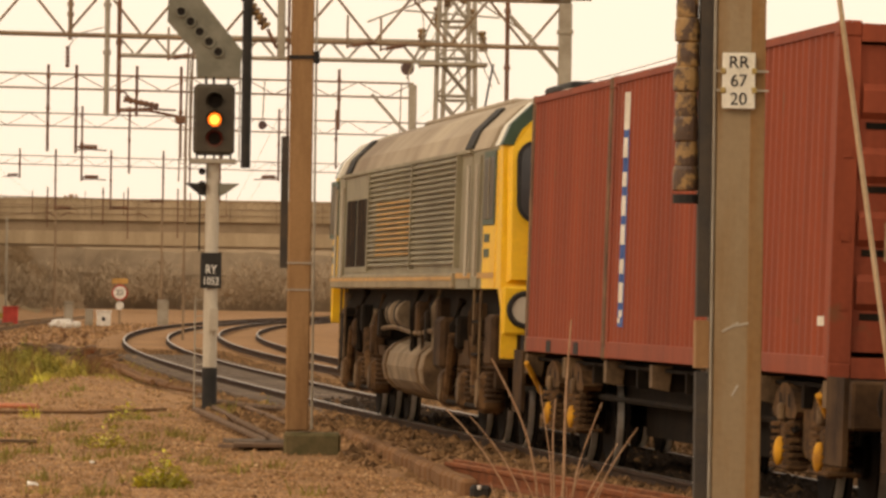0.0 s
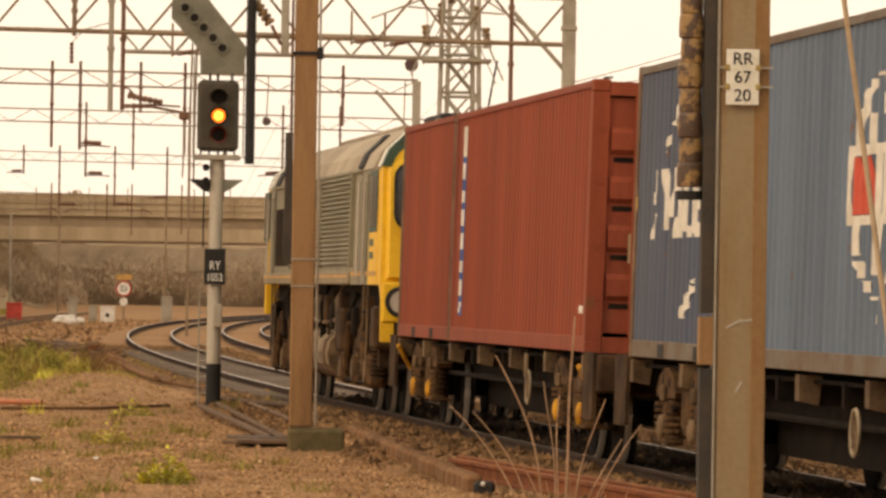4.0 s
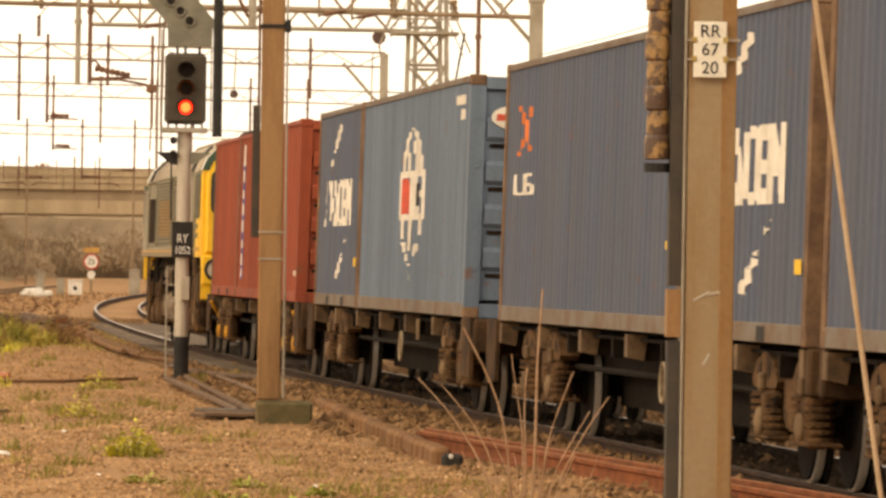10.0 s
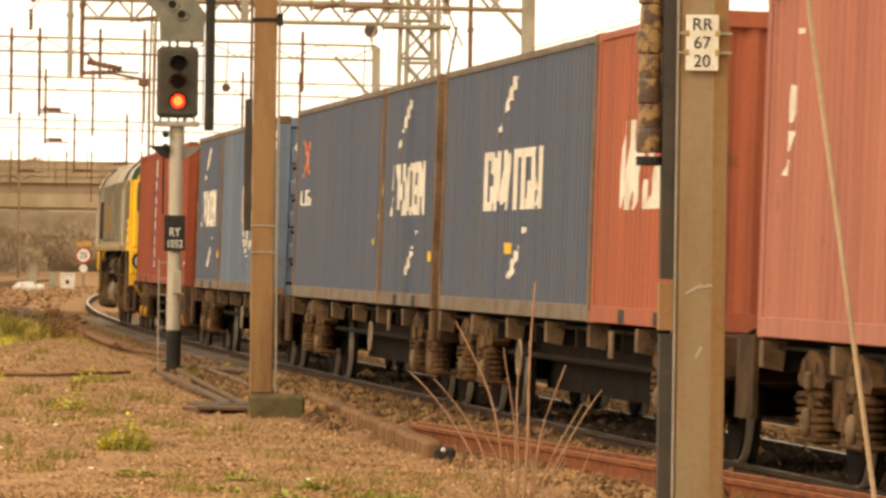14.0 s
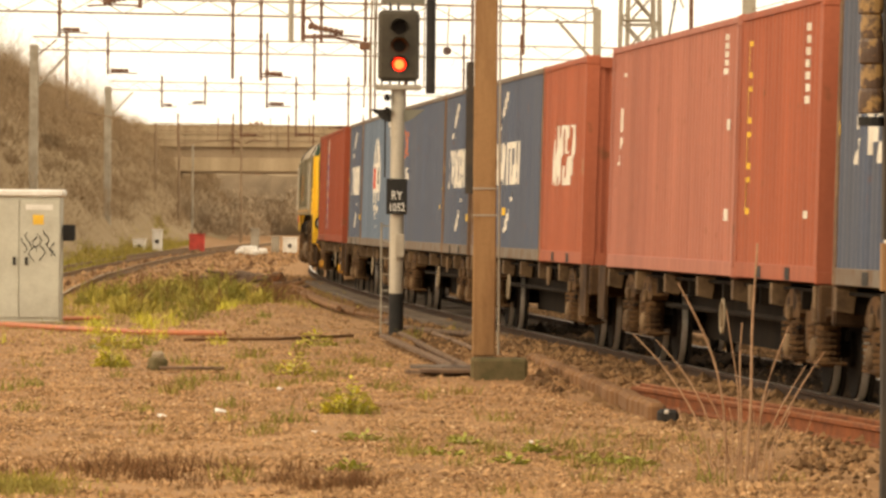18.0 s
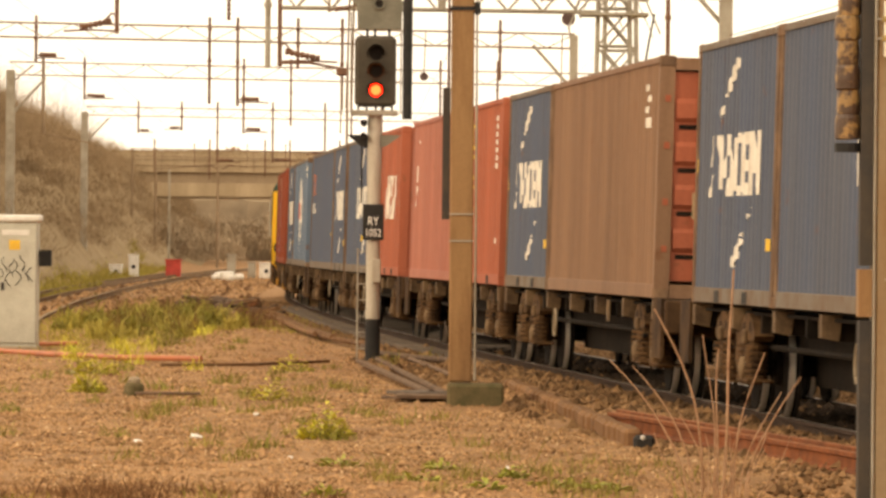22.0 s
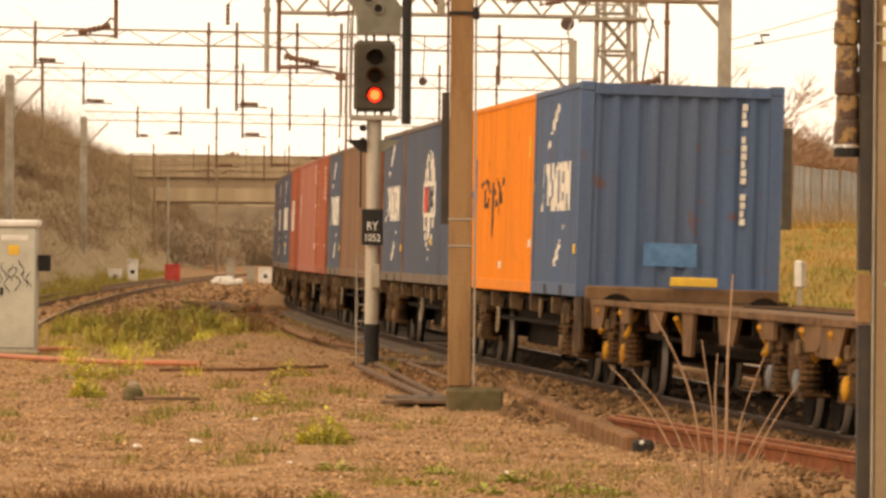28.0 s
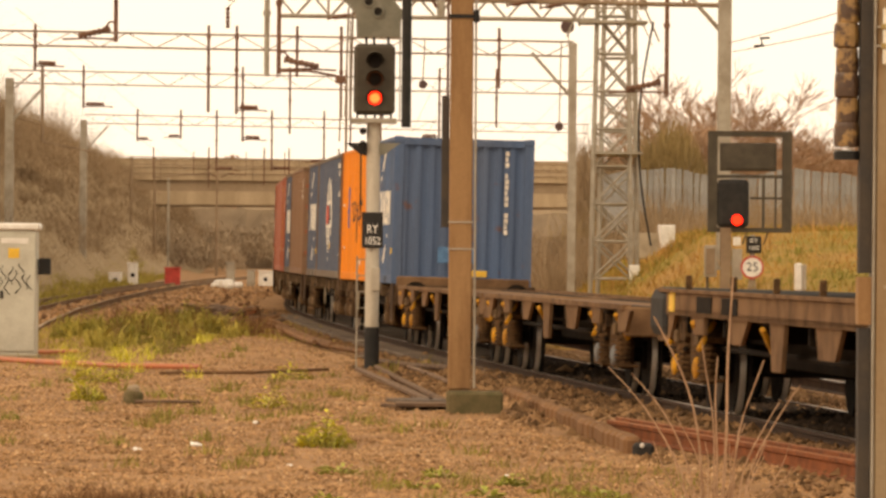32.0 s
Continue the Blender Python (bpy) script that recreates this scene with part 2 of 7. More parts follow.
def box_paint(name, colour, second):
    """Container paint: faded in upright streaks, with rain runs and small rust blooms."""
    m = material(name, colour, second, 0.66, scale=1.1, fine=22, bump=0.15, streak=True)
    nt = m.node_tree
    n, lk = nt.nodes, nt.links.new
    bsdf = n["Principled BSDF"]
    src = bsdf.inputs["Base Color"].links[0].from_socket
    co = n.new("ShaderNodeTexCoord")
    mp = n.new("ShaderNodeMapping")
    mp.inputs["Scale"].default_value = (1, 1, 0.06)
    lk(co.outputs["Object"], mp.inputs[0])
    runs = n.new("ShaderNodeTexNoise")
    runs.inputs["Scale"].default_value, runs.inputs["Detail"].default_value = 5.0, 4
    lk(mp.outputs[0], runs.inputs["Vector"])
    rv = n.new("ShaderNodeMapRange")
    rv.inputs[1].default_value, rv.inputs[2].default_value, rv.inputs[3].default_value, rv.inputs[4].default_value = 0.3, 0.7, 0.86, 1.13
    lk(runs.outputs["Fac"], rv.inputs[0])
    hsv = n.new("ShaderNodeHueSaturation")
    lk(src, hsv.inputs["Color"])
    lk(rv.outputs[0], hsv.inputs["Value"])
    spot = n.new("ShaderNodeTexNoise")
    spot.inputs["Scale"].default_value, spot.inputs["Detail"].default_value = 3.2, 8
    lk(co.outputs["Object"], spot.inputs["Vector"])
    sr = n.new("ShaderNodeMapRange")
    sr.inputs[1].default_value, sr.inputs[2].default_value, sr.inputs[4].default_value = 0.66, 0.74, 0.7
    lk(spot.outputs["Fac"], sr.inputs[0])
    mix = n.new("ShaderNodeMix")
    mix.data_type = "RGBA"
    mix.inputs["B"].default_value = (0.17, 0.075, 0.035, 1)
    lk(sr.outputs[0], mix.inputs["Factor"])
    lk(hsv.outputs[0], mix.inputs["A"])
    lk(mix.outputs["Result"], bsdf.inputs["Base Color"])
    return m


RED_BOX = box_paint("container_brown_red", (0.275, 0.060, 0.026), (0.22, 0.050, 0.025))
ORANGE_RED_BOX = box_paint("container_orange_red", (0.37, 0.105, 0.054), (0.31, 0.092, 0.05))
SALMON_BOX = box_paint("container_faded_salmon", (0.405, 0.158, 0.108), (0.35, 0.132, 0.092))
BROWN_BOX = box_paint("container_faded_brown", (0.238, 0.136, 0.08), (0.198, 0.112, 0.066))
BLUE_BOX = box_paint("container_grey_blue", (0.080, 0.098, 0.140), (0.092, 0.102, 0.128))
LIGHT_BLUE_BOX = box_paint("container_light_grey_blue", (0.135, 0.178, 0.232), (0.108, 0.142, 0.19))
END_BLUE_BOX = box_paint("container_strong_blue", (0.075, 0.12, 0.21), (0.085, 0.115, 0.175))
ORANGE_BOX = box_paint("container_bright_orange", (0.78, 0.235, 0.012), (0.70, 0.215, 0.02))
LIP_RUST = material("rubbed_container_rail", (0.185, 0.16, 0.13), (0.15, 0.10, 0.065), 0.8, scale=2.2, fine=20)
POST_RUST = material("rusty_corner_post", (0.22, 0.135, 0.08), (0.13, 0.08, 0.052), 0.85, scale=3, fine=25, speckle=0.15)
PAPER = material("tan_paper_label", (0.42, 0.31, 0.18), (0.34, 0.24, 0.14), 0.8, scale=4)
MARK_WHITE = material("white_marking", (0.74, 0.70, 0.61), (0.60, 0.55, 0.46), 0.7, scale=3, fine=25)
MARK_RED = material("red_marking", (0.60, 0.10, 0.06), None, 0.7)
MARK_ORANGE = material("orange_marking", (0.75, 0.20, 0.05), None, 0.7)
MARK_BLUE = material("blue_marking", (0.06, 0.12, 0.33), None, 0.7)
MARK_YELLOW = material("yellow_marking", (0.85, 0.52, 0.04), None, 0.6)
MARK_DARK = material("dark_marking", (0.08, 0.045, 0.03), None, 0.7)


# ---- mesh helpers ----
def box(bm, x0, x1, y0, y1, z0, z1):
    v = [bm.verts.new((x, y, z)) for z in (z0, z1) for x, y in ((x0, y0), (x1, y0), (x1, y1), (x0, y1))]
    for f in ((3, 2, 1, 0), (4, 5, 6, 7), (0, 1, 5, 4), (1, 2, 6, 5), (2, 3, 7, 6), (3, 0, 4, 7)):
        bm.faces.new([v[i] for i in f])
    return v


def rounded(x0, x1, y0, y1, z0, z1, r=0.02, seg=1):
    bm = bmesh.new()
    box(bm, x0, x1, y0, y1, z0, z1)
    bmesh.ops.bevel(bm, geom=bm.edges[:], offset=r, segments=seg, affect="EDGES", profile=0.5)
    return bm


def boxes(*dims):
    bm = bmesh.new()
    for d in dims:
        box(bm, *d)
    return bm


def prism(bm, outline, a0, a1, axis="y"):
    """Extrude a closed outline from a0 to a1. axis y: outline is (x, z); x: (y, z); z: (x, y)."""
    def put(p, a):
        return {"y": (p[0], a, p[1]), "x": (a, p[0], p[1]), "z": (p[0], p[1], a)}[axis]
    lo, hi = [bm.verts.new(put(p, a0)) for p in outline], [bm.verts.new(put(p, a1)) for p in outline]
    n = len(outline)
    for i in range(n):
        bm.faces.new((lo[i], lo[(i + 1) % n], hi[(i + 1) % n], hi[i]))
    bm.faces.new(lo[::-1]), bm.faces.new(hi)
    bmesh.ops.recalc_face_normals(bm, faces=bm.faces[:])
    return bm


def disc(bm, c, r, a0, a1, axis="x", seg=20, r1=None):
    """A solid drum of radius r about c, from a0 to a1 along the axis."""
    r1 = r if r1 is None else r1
    rings = []
    for a, rr in ((a0, r), (a1, r1)):
        ring = []
        for i in range(seg):
            u, v = rr * math.cos(2 * math.pi * i / seg), rr * math.sin(2 * math.pi * i / seg)
            ring.append(bm.verts.new({"x": (c[0] + a, c[1] + u, c[2] + v), "y": (c[0] + u, c[1] + a, c[2] + v), "z": (c[0] + u, c[1] + v, c[2] + a)}[axis]))
        rings.append(ring)
    for i in range(seg):
        bm.faces.new((rings[0][i], rings[0][(i + 1) % seg], rings[1][(i + 1) % seg], rings[1][i]))
    bm.faces.new(rings[0][::-1]), bm.faces.new(rings[1])
    bmesh.ops.recalc_face_normals(bm, faces=bm.faces[:])
    return bm


def ring_tube(bm, c, r, t, axis="x", seg=24, sec=6):
    """A torus about c."""
    rows = []
    for i in range(seg):
        a = 2 * math.pi * i / seg
        row = []
        for j in range(sec):
            b = 2 * math.pi * j / sec
            rr, h = r + t * math.cos(b), t * math.sin(b)
            u, v = rr * math.cos(a), rr * math.sin(a)
            row.append(bm.verts.new({"x": (c[0] + h, c[1] + u, c[2] + v), "y": (c[0] + u, c[1] + h, c[2] + v)}[axis]))
        rows.append(row)
    for i in range(seg):
        for j in range(sec):
            bm.faces.new((rows[i][j], rows[(i + 1) % seg][j], rows[(i + 1) % seg][(j + 1) % sec], rows[i][(j + 1) % sec]))
    return bm


def tube(bm, points, r, seg=6, r_end=None):
    """A pipe along points, tapering to r_end."""
    pts = [Vector(p) for p in points]
    r_end = r if r_end is None else r_end
    rings = []
    for i, p in enumerate(pts):
        d = (pts[min(i + 1, len(pts) - 1)] - pts[max(i - 1, 0)]).normalized()
        side = d.cross(Vector((0, 0, 1)) if abs(d.z) < 0.95 else Vector((1, 0, 0))).normalized()
        up = side.cross(d)
        rr = r + (r_end - r) * i / max(1, len(pts) - 1)
        rings.append([bm.verts.new(p + (side * math.cos(a) + up * math.sin(a)) * rr) for a in (2 * math.pi * k / seg for k in range(seg))])
    for a, b in zip(rings, rings[1:]):
        for k in range(seg):
            bm.faces.new((a[k], a[(k + 1) % seg], b[(k + 1) % seg], b[k]))
    bm.faces.new(rings[0][::-1]), bm.faces.new(rings[-1])
    return bm


def rib_rod(bm, a, b, wide, slim, n, seg=10):
    """A ribbed insulator rod from a to b: one body whose radius steps between wide and slim."""
    a, b = Vector(a), Vector(b)
    d = (b - a).normalized()
    side = d.cross(Vector((0, 1, 0)) if abs(d.y) < 0.9 else Vector((1, 0, 0))).normalized()
    up = side.cross(d)
    rings = []
    for k in range(n):
        for u, r in ((0.0, slim), (0.08, wide * 0.93), (0.4, wide), (0.66, wide * 0.9), (0.74, slim)):
            p = a.lerp(b, (k + u) / n)
            rings.append([bm.verts.new(p + (side * math.cos(w) + up * math.sin(w)) * r) for w in (2 * math.pi * j / seg for j in range(seg))])
    for p, q in zip(rings, rings[1:]):
        for k in range(seg):
            bm.faces.new((p[k], p[(k + 1) % seg], q[(k + 1) % seg], q[k]))
    bm.faces.new(rings[0][::-1]), bm.faces.new(rings[-1])
    return bm


def lathe(bm, c, profile, seg=12):
    """A turned body about the upright axis through c: profile of (radius, height)."""
    rings = [[bm.verts.new((c[0] + r * math.cos(2 * math.pi * k / seg), c[1] + r * math.sin(2 * math.pi * k / seg), c[2] + z)) for k in range(seg)] for r, z in profile]
    for a, b in zip(rings, rings[1:]):
        for k in range(seg):
            bm.faces.new((a[k], a[(k + 1) % seg], b[(k + 1) % seg], b[k]))
    bm.faces.new(rings[0][::-1]), bm.faces.new(rings[-1])
    return bm


def mesh_of(name, bm, mat, smooth=False):
    me = bpy.data.meshes.new(name)
    bm.to_mesh(me)
    bm.free()
    me.materials.append(mat)
    if smooth:
        me.shade_smooth()
    return me


def part(name, bm, mat, parent=None, label="", smooth=False, at=None):
    """One mesh object under a thing or a part."""
    ob = new(name, bm if isinstance(bm, bpy.types.Mesh) else mesh_of(name, bm, mat, smooth))
    ob.parent = parent
    if at is not None:
        ob.matrix_basis = at
    if label:
        ob["label"] = label
    return ob


def thing(name, label, category, group="", at=None):
    ob = new(name)
    ob.empty_display_size = 0.2
    if at is not None:
        ob.matrix_basis = at
    return tagged(ob, label, category, group)


def setting(name, bm, mat, label, category=""):
    return tagged(part(name, bm, mat), label, category, kind="structure")


def words(parent, text, size, mat, m, name="lettering", bold=0.0):
    cu = bpy.data.curves.new(name, "FONT")
    cu.body, cu.size, cu.align_x, cu.align_y, cu.extrude = text, size, "CENTER", "CENTER", 0.002
    cu.offset = bold
    tmp = bpy.data.objects.new(name, cu)
    scene.collection.objects.link(tmp)
    me = bpy.data.meshes.new_from_object(tmp)
    bpy.data.objects.remove(tmp)
    me.materials.clear()
    me.materials.append(mat)
    return part(name, me, mat, parent, at=m)


def stones(name, count, place, size, mat, label, category, seed):
    """Loose stones strewn by place(u, v) -> arrays x, y, z, as one mesh of squashed octahedra."""
    rng = np.random.default_rng(seed)
    x, y, z = place(rng, count)
    n = len(x)
    base = np.array([(1, 0, 0), (0, 1, 0), (-1, 0, 0), (0, -1, 0), (0, 0, 0.8), (0, 0, -0.5)], float)
    s = size * rng.lognormal(0, 0.4, n)
    a = rng.uniform(0, 2 * np.pi, n)
    jig = base[None] * rng.uniform(0.6, 1.3, (n, 6, 1)) * s[:, None, None]
    ca, sa = np.cos(a)[:, None], np.sin(a)[:, None]
    co = np.stack((jig[..., 0] * ca - jig[..., 1] * sa + x[:, None], jig[..., 0] * sa + jig[..., 1] * ca + y[:, None], jig[..., 2] + (z + s * 0.15)[:, None]), -1).reshape(-1, 3)
    tri = np.array([(0, 1, 4), (1, 2, 4), (2, 3, 4), (3, 0, 4), (1, 0, 5), (2, 1, 5), (3, 2, 5), (0, 3, 5)])
    fa = (tri[None] + 6 * np.arange(n)[:, None, None]).reshape(-1, 3)
    me = bpy.data.meshes.new(name)
    me.from_pydata(co, [], fa)
    me.materials.append(mat)
    return tagged(new(name, me), label, category, kind="stuff")


# ---- the line of the main track ----
X0, Y0, TURN, BEND, MORE, SPAN = 3.971, 60.0, -0.0786, 1.7254e-4, 2.8465e-6, 110.0


def heading(s):
    m = min(s, SPAN)
    return TURN + BEND * s + MORE * (m * m / 2 + SPAN * (s - m))


STEP = 2.0
LINE = {0: (X0, Y0)}
for sign in (1, -1):
    px, py = X0, Y0
    for i in range(1, 330):
        h = heading(sign * STEP * (i - 0.5))
        px, py = px + sign * STEP * math.sin(h), py + sign * STEP * math.cos(h)
        LINE[sign * i] = (px, py)


def line(s):
    """Centre of the main track at s metres along it, from a point 60 m ahead of the tripod."""
    i = math.floor(s / STEP)
    f = s / STEP - i
    a, b = LINE[i], LINE[i + 1]
    return Vector((a[0] + (b[0] - a[0]) * f, a[1] + (b[1] - a[1]) * f))


def beside(s, left):
    """A point at s along the track and that far to its left."""
    p, h = line(s), heading(s)
    return Vector((p.x - math.cos(h) * left, p.y + math.sin(h) * left))


CANT = radians(1.253)


def on_track(s, half=6.6):
    """Pose of a vehicle whose two bogies stand half metres before and behind s."""
    a, b = line(s + half), line(s - half)
    d = a - b
    return Matrix.Translation(((a.x + b.x) / 2, (a.y + b.y) / 2, RAIL_Z)) @ pose(0, 0, 0, 0, 0, -math.degrees(math.atan2(d.x, d.y))) @ pose(0, 0, 0, 0, math.degrees(CANT), 0)


def run(t):
    """How far the first wagon's front has come along the line at t seconds."""
    return (((-2.95713e-5 * t + 6.49544e-4) * t + 0.1142215) * t + 3.149751) * t + 2.48296 + 0.62 * max(0.0, 1 - t / 3.0) ** 1.5
# ---- ground, banks, tracks ----
def bed(y):
    """Height of the ballast shoulder: full near the mast, lower further along."""
    return 0.05 + 0.085 * max(0.0, min(1.0, (108 - y) / 24))


def hump(x, y):
    """Height of the ground: flat by the line, a low mound, a cutting bank on one side, a grassy bank on the other."""
    s = y - Y0
    cx = line(max(-58.0, min(s, 560.0))).x if y < 620 else line(560.0).x + (y - 620) * 0.12
    left, right = cx - x, x - cx
    z = 0.0
    z += 0.30 * math.exp(-(((x + 5.8) / 2.4) ** 2 + ((y - 130) / 17) ** 2))
    z += 0.3 * math.exp(-(((x + 3.2) / 1.2) ** 2 + ((y - 108) / 9) ** 2))
    foot = -x - (8.6 + y * 0.0253 - max(0.0, y - 350) * 0.012)
    if foot > 0 and y > 140:
        far = min(1.0, (y - 140) / 40)
        z += far * (min(foot, 1) * 0.3 + max(0.0, min(foot - 1, 4.6)) * 1.5 + max(0.0, min(foot - 5.6, 7)) * 0.55)
    toe = x - (0.3 + 0.019 * y)
    if toe > 0 and y > 118:
        far = min(1.0, (y - 118) / 32) * max(0.0, min(1.0, (460 - y) / 120))
        z += far * (min(toe * 0.66, 2.2) + 0.03 * min(toe, 30))
    z += 0.05 * noise.noise((x * 0.6, y * 0.25, 1.7)) + 0.02 * noise.noise((x * 2.3, y * 1.1, 4.0))
    if abs(x - cx) < 2.6:
        z = z * max(0.0, (abs(x - cx) - 1.6)) - 0.02 + bed(y) * max(0.0, min(1.0, 2.6 - abs(x - cx)))
    return z


def ground_sheet():
    ys = [-400, -60, 0, 25] + [30 + 1.2 * i for i in range(100)] + [150 + 5 * i for i in range(90)] + [620, 700, 900, 1400, 2500, 4800]
    bm = bmesh.new()
    rows = []
    for y in ys:
        w = 8 + max(y, 10) * 0.11
        xs = [-2400, -700, -200, -90] + [w * (i / 30 - 1) for i in range(61)] + [90, 200, 700, 2400]
        xs = sorted(set(round(v, 3) for v in xs))
        rows.append([bm.verts.new((x, y, hump(x, y) if 20 < y < 720 and abs(x) < 80 else 0)) for x in xs])
    for a, b in zip(rows, rows[1:]):
        for i in range(len(a) - 1):
            bm.faces.new((a[i], a[i + 1], b[i + 1], b[i]))
    bm.normal_update()
    ob = setting("ground", bm, GROUND, "brown stony railway ground with leaf litter and low grassy banks", "ground")
    ob.data.materials.append(BANK_GRASS)
    ob.data.materials.append(BANK)
    for p in ob.data.polygons:
        c = p.center
        cx = line(max(-58.0, min(c.y - Y0, 560.0))).x
        if c.x > 0.1 + 0.019 * c.y and c.y > 118:
            p.material_index = 1
        elif -c.x > 8.8 + c.y * 0.0253 - max(0.0, c.y - 350) * 0.012 and c.y > 150:
            p.material_index = 2
        p.use_smooth = True


ground_sheet()


def rail_outline(scale=1.0):
    h = [(-0.07, 0), (0.07, 0), (0.07, 0.012), (0.012, 0.03), (0.009, 0.115), (0.035, 0.125), (0.035, 0.155), (0.028, 0.159), (-0.028, 0.159), (-0.035, 0.155), (-0.035, 0.125), (-0.009, 0.115), (-0.012, 0.03), (-0.07, 0.012)]
    return [(x * scale, z * scale) for x, z in h]


def rail_along(name, centre, z, parent, mat, label=""):
    """A flat-bottomed rail swept along points, its head worn bright."""
    bm = bmesh.new()
    out = rail_outline()
    rings = []
    for i, p in enumerate(centre):
        d = (centre[min(i + 1, len(centre) - 1)] - centre[max(i - 1, 0)]).normalized()
        n = Vector((d.y, -d.x))
        zi = z if isinstance(z, float) else z[0] + (z[1] - z[0]) * i / (len(centre) - 1)
        rings.append([bm.verts.new((p.x + n.x * x, p.y + n.y * x, zi - 0.159 + h)) for x, h in out])
    top = []
    for a, b in zip(rings, rings[1:]):
        for k in range(len(out)):
            f = bm.faces.new((a[k], a[(k + 1) % len(out)], b[(k + 1) % len(out)], b[k]))
            if k == 7:
                top.append(f)
    bm.faces.new(rings[0]), bm.faces.new(rings[-1])
    bmesh.ops.recalc_face_normals(bm, faces=bm.faces[:])
    for f in top:
        f.material_index = 1
    ob = part(name, bm, mat, parent, label)
    ob.data.materials.append(RAIL_TOP)
    return ob


def track(name, left, s0, s1, label, sleepers=True, mat=None):
    """A track parallel to the main line, that far to its left: two rails on sleepers."""
    root = tagged(thing(name, label, "railway track"), kind="structure")
    for side in (0.7525, -0.7525):
        pts = [beside(s0 + i * 4, left + side) for i in range(int((s1 - s0) / 4) + 1)]
        rail_along("rail", pts, RAIL_Z + (0.016 if side > 0 else -0.016), root, mat or RAIL_SIDE)
    if sleepers:
        me = mesh_of("sleeper", rounded(-1.25, 1.25, -0.13, 0.13, -0.16, 0.0, 0.02), SLEEPER)
        for i in range(int(min(s1, 110) - s0) * 100 // 65):
            s = s0 + i * 0.65
            p = beside(s, left)
            part("sleeper", me, SLEEPER, root, at=Matrix.Translation((p.x, p.y, RAIL_Z - 0.085)) @ pose(0, 0, 0, 0, 0, -math.degrees(heading(s))))
    return root


track("main_track", 0.0, -48, 440, "main railway track of worn steel rails on concrete sleepers")
track("second_track", -3.4, -20, 440, "second railway track beyond the train, dull rails", sleepers=False)


def old_siding(name, label, pts):
    """A disused track given by its near rail, half sunk in the ground."""
    root = tagged(thing(name, label, "railway track"), kind="structure")
    near = [Vector(p) for p in pts]
    rail_along("rail", near, RAIL_Z, root, OLD_RAIL).data.materials[1] = CONCRETE
    rail_along("rail", [p + Vector((-1.5, 0.05)) for p in near], RAIL_Z - 0.06, root, OLD_RAIL).data.materials[1] = OLD_RAIL


old_siding("siding_track", "disused brown siding track half sunk in the ground", ((-7.4, 110), (-8.7, 139), (-9.9, 172), (-10.8, 208), (-11.6, 250), (-12.1, 300), (-12.3, 350), (-12.2, 420)))
old_siding("outer_siding_track", "second disused brown siding at the bank foot", ((-11.3, 160), (-12.9, 204), (-13.6, 240), (-14.1, 275), (-14.4, 330)))


def by_track(spread_left, spread_right, y0, y1):
    def place(rng, n):
        s = rng.uniform(y0, y1, n) ** 1.0
        off = rng.uniform(-spread_right, spread_left, n)
        pts = [beside(a, b) for a, b in zip(s, off)]
        x, y = np.array([p.x for p in pts]), np.array([p.y for p in pts])
        z = np.array([bed(b) for b in y]) * np.clip(2.6 - np.abs(off), 0, 1) - 0.015
        return x, y, z
    return place


stones("ballast", 38000, by_track(2.6, 2.3, -30, 130), 0.03, BALLAST, "dark brown ballast stones strewn along the main track", "ballast", 3)


def four_foot(rng, n):
    s, off = rng.uniform(-45, 42, n), rng.uniform(-0.68, 0.68, n)
    pts = [beside(a, b) for a, b in zip(s, off)]
    return np.array([p.x for p in pts]), np.array([p.y for p in pts]), np.array([bed(p.y) for p in pts])


# near-black stones: the shade under the train is put into their colour
stones("oily_ballast", 22000, four_foot, 0.032, OILY_SHADE, "oily ballast between the rails before the signal, darkened for the train's shade", "ballast", 4)


def open_ground(rng, n):
    y = 38 + 95 * rng.uniform(0, 1, n) ** 1.4
    x = rng.uniform(-0.076, 0.066, n) * y
    keep = np.array([line(b - Y0).x - a > 1.9 for a, b in zip(x, y)])
    x, y = x[keep], y[keep]
    return x, y, np.array([hump(a, b) for a, b in zip(x, y)])


stones("ground_stones", 105000, open_ground, 0.0145, STONE, "loose brown stones and litter on the open ground", "stones", 5)
stones("pale_chips", 22000, open_ground, 0.0095, CHIP, "pale stone chips and straw on the open ground", "stones", 12)
stones("leaf_litter", 15000, open_ground, 0.012, LITTER, "dark dead leaves and bark scattered over the stones", "leaf litter", 6)


def far_ground(rng, n):
    y = 130 + 220 * rng.uniform(0, 1, n) ** 1.2
    x = rng.uniform(-0.074, 0.03, n) * y
    keep = np.array([line(b - Y0).x - a > 1.7 and -a < 8.4 + b * 0.0253 for a, b in zip(x, y)])
    x, y = x[keep], y[keep]
    return x, y, np.array([hump(a, b) for a, b in zip(x, y)])


stones("far_stones", 16000, far_ground, 0.05, STONE, "coarse brown stones on the ground along the sidings", "stones", 8)
stones("far_litter", 5000, far_ground, 0.06, LITTER, "dark clods and litter on the ground along the sidings", "litter", 9)

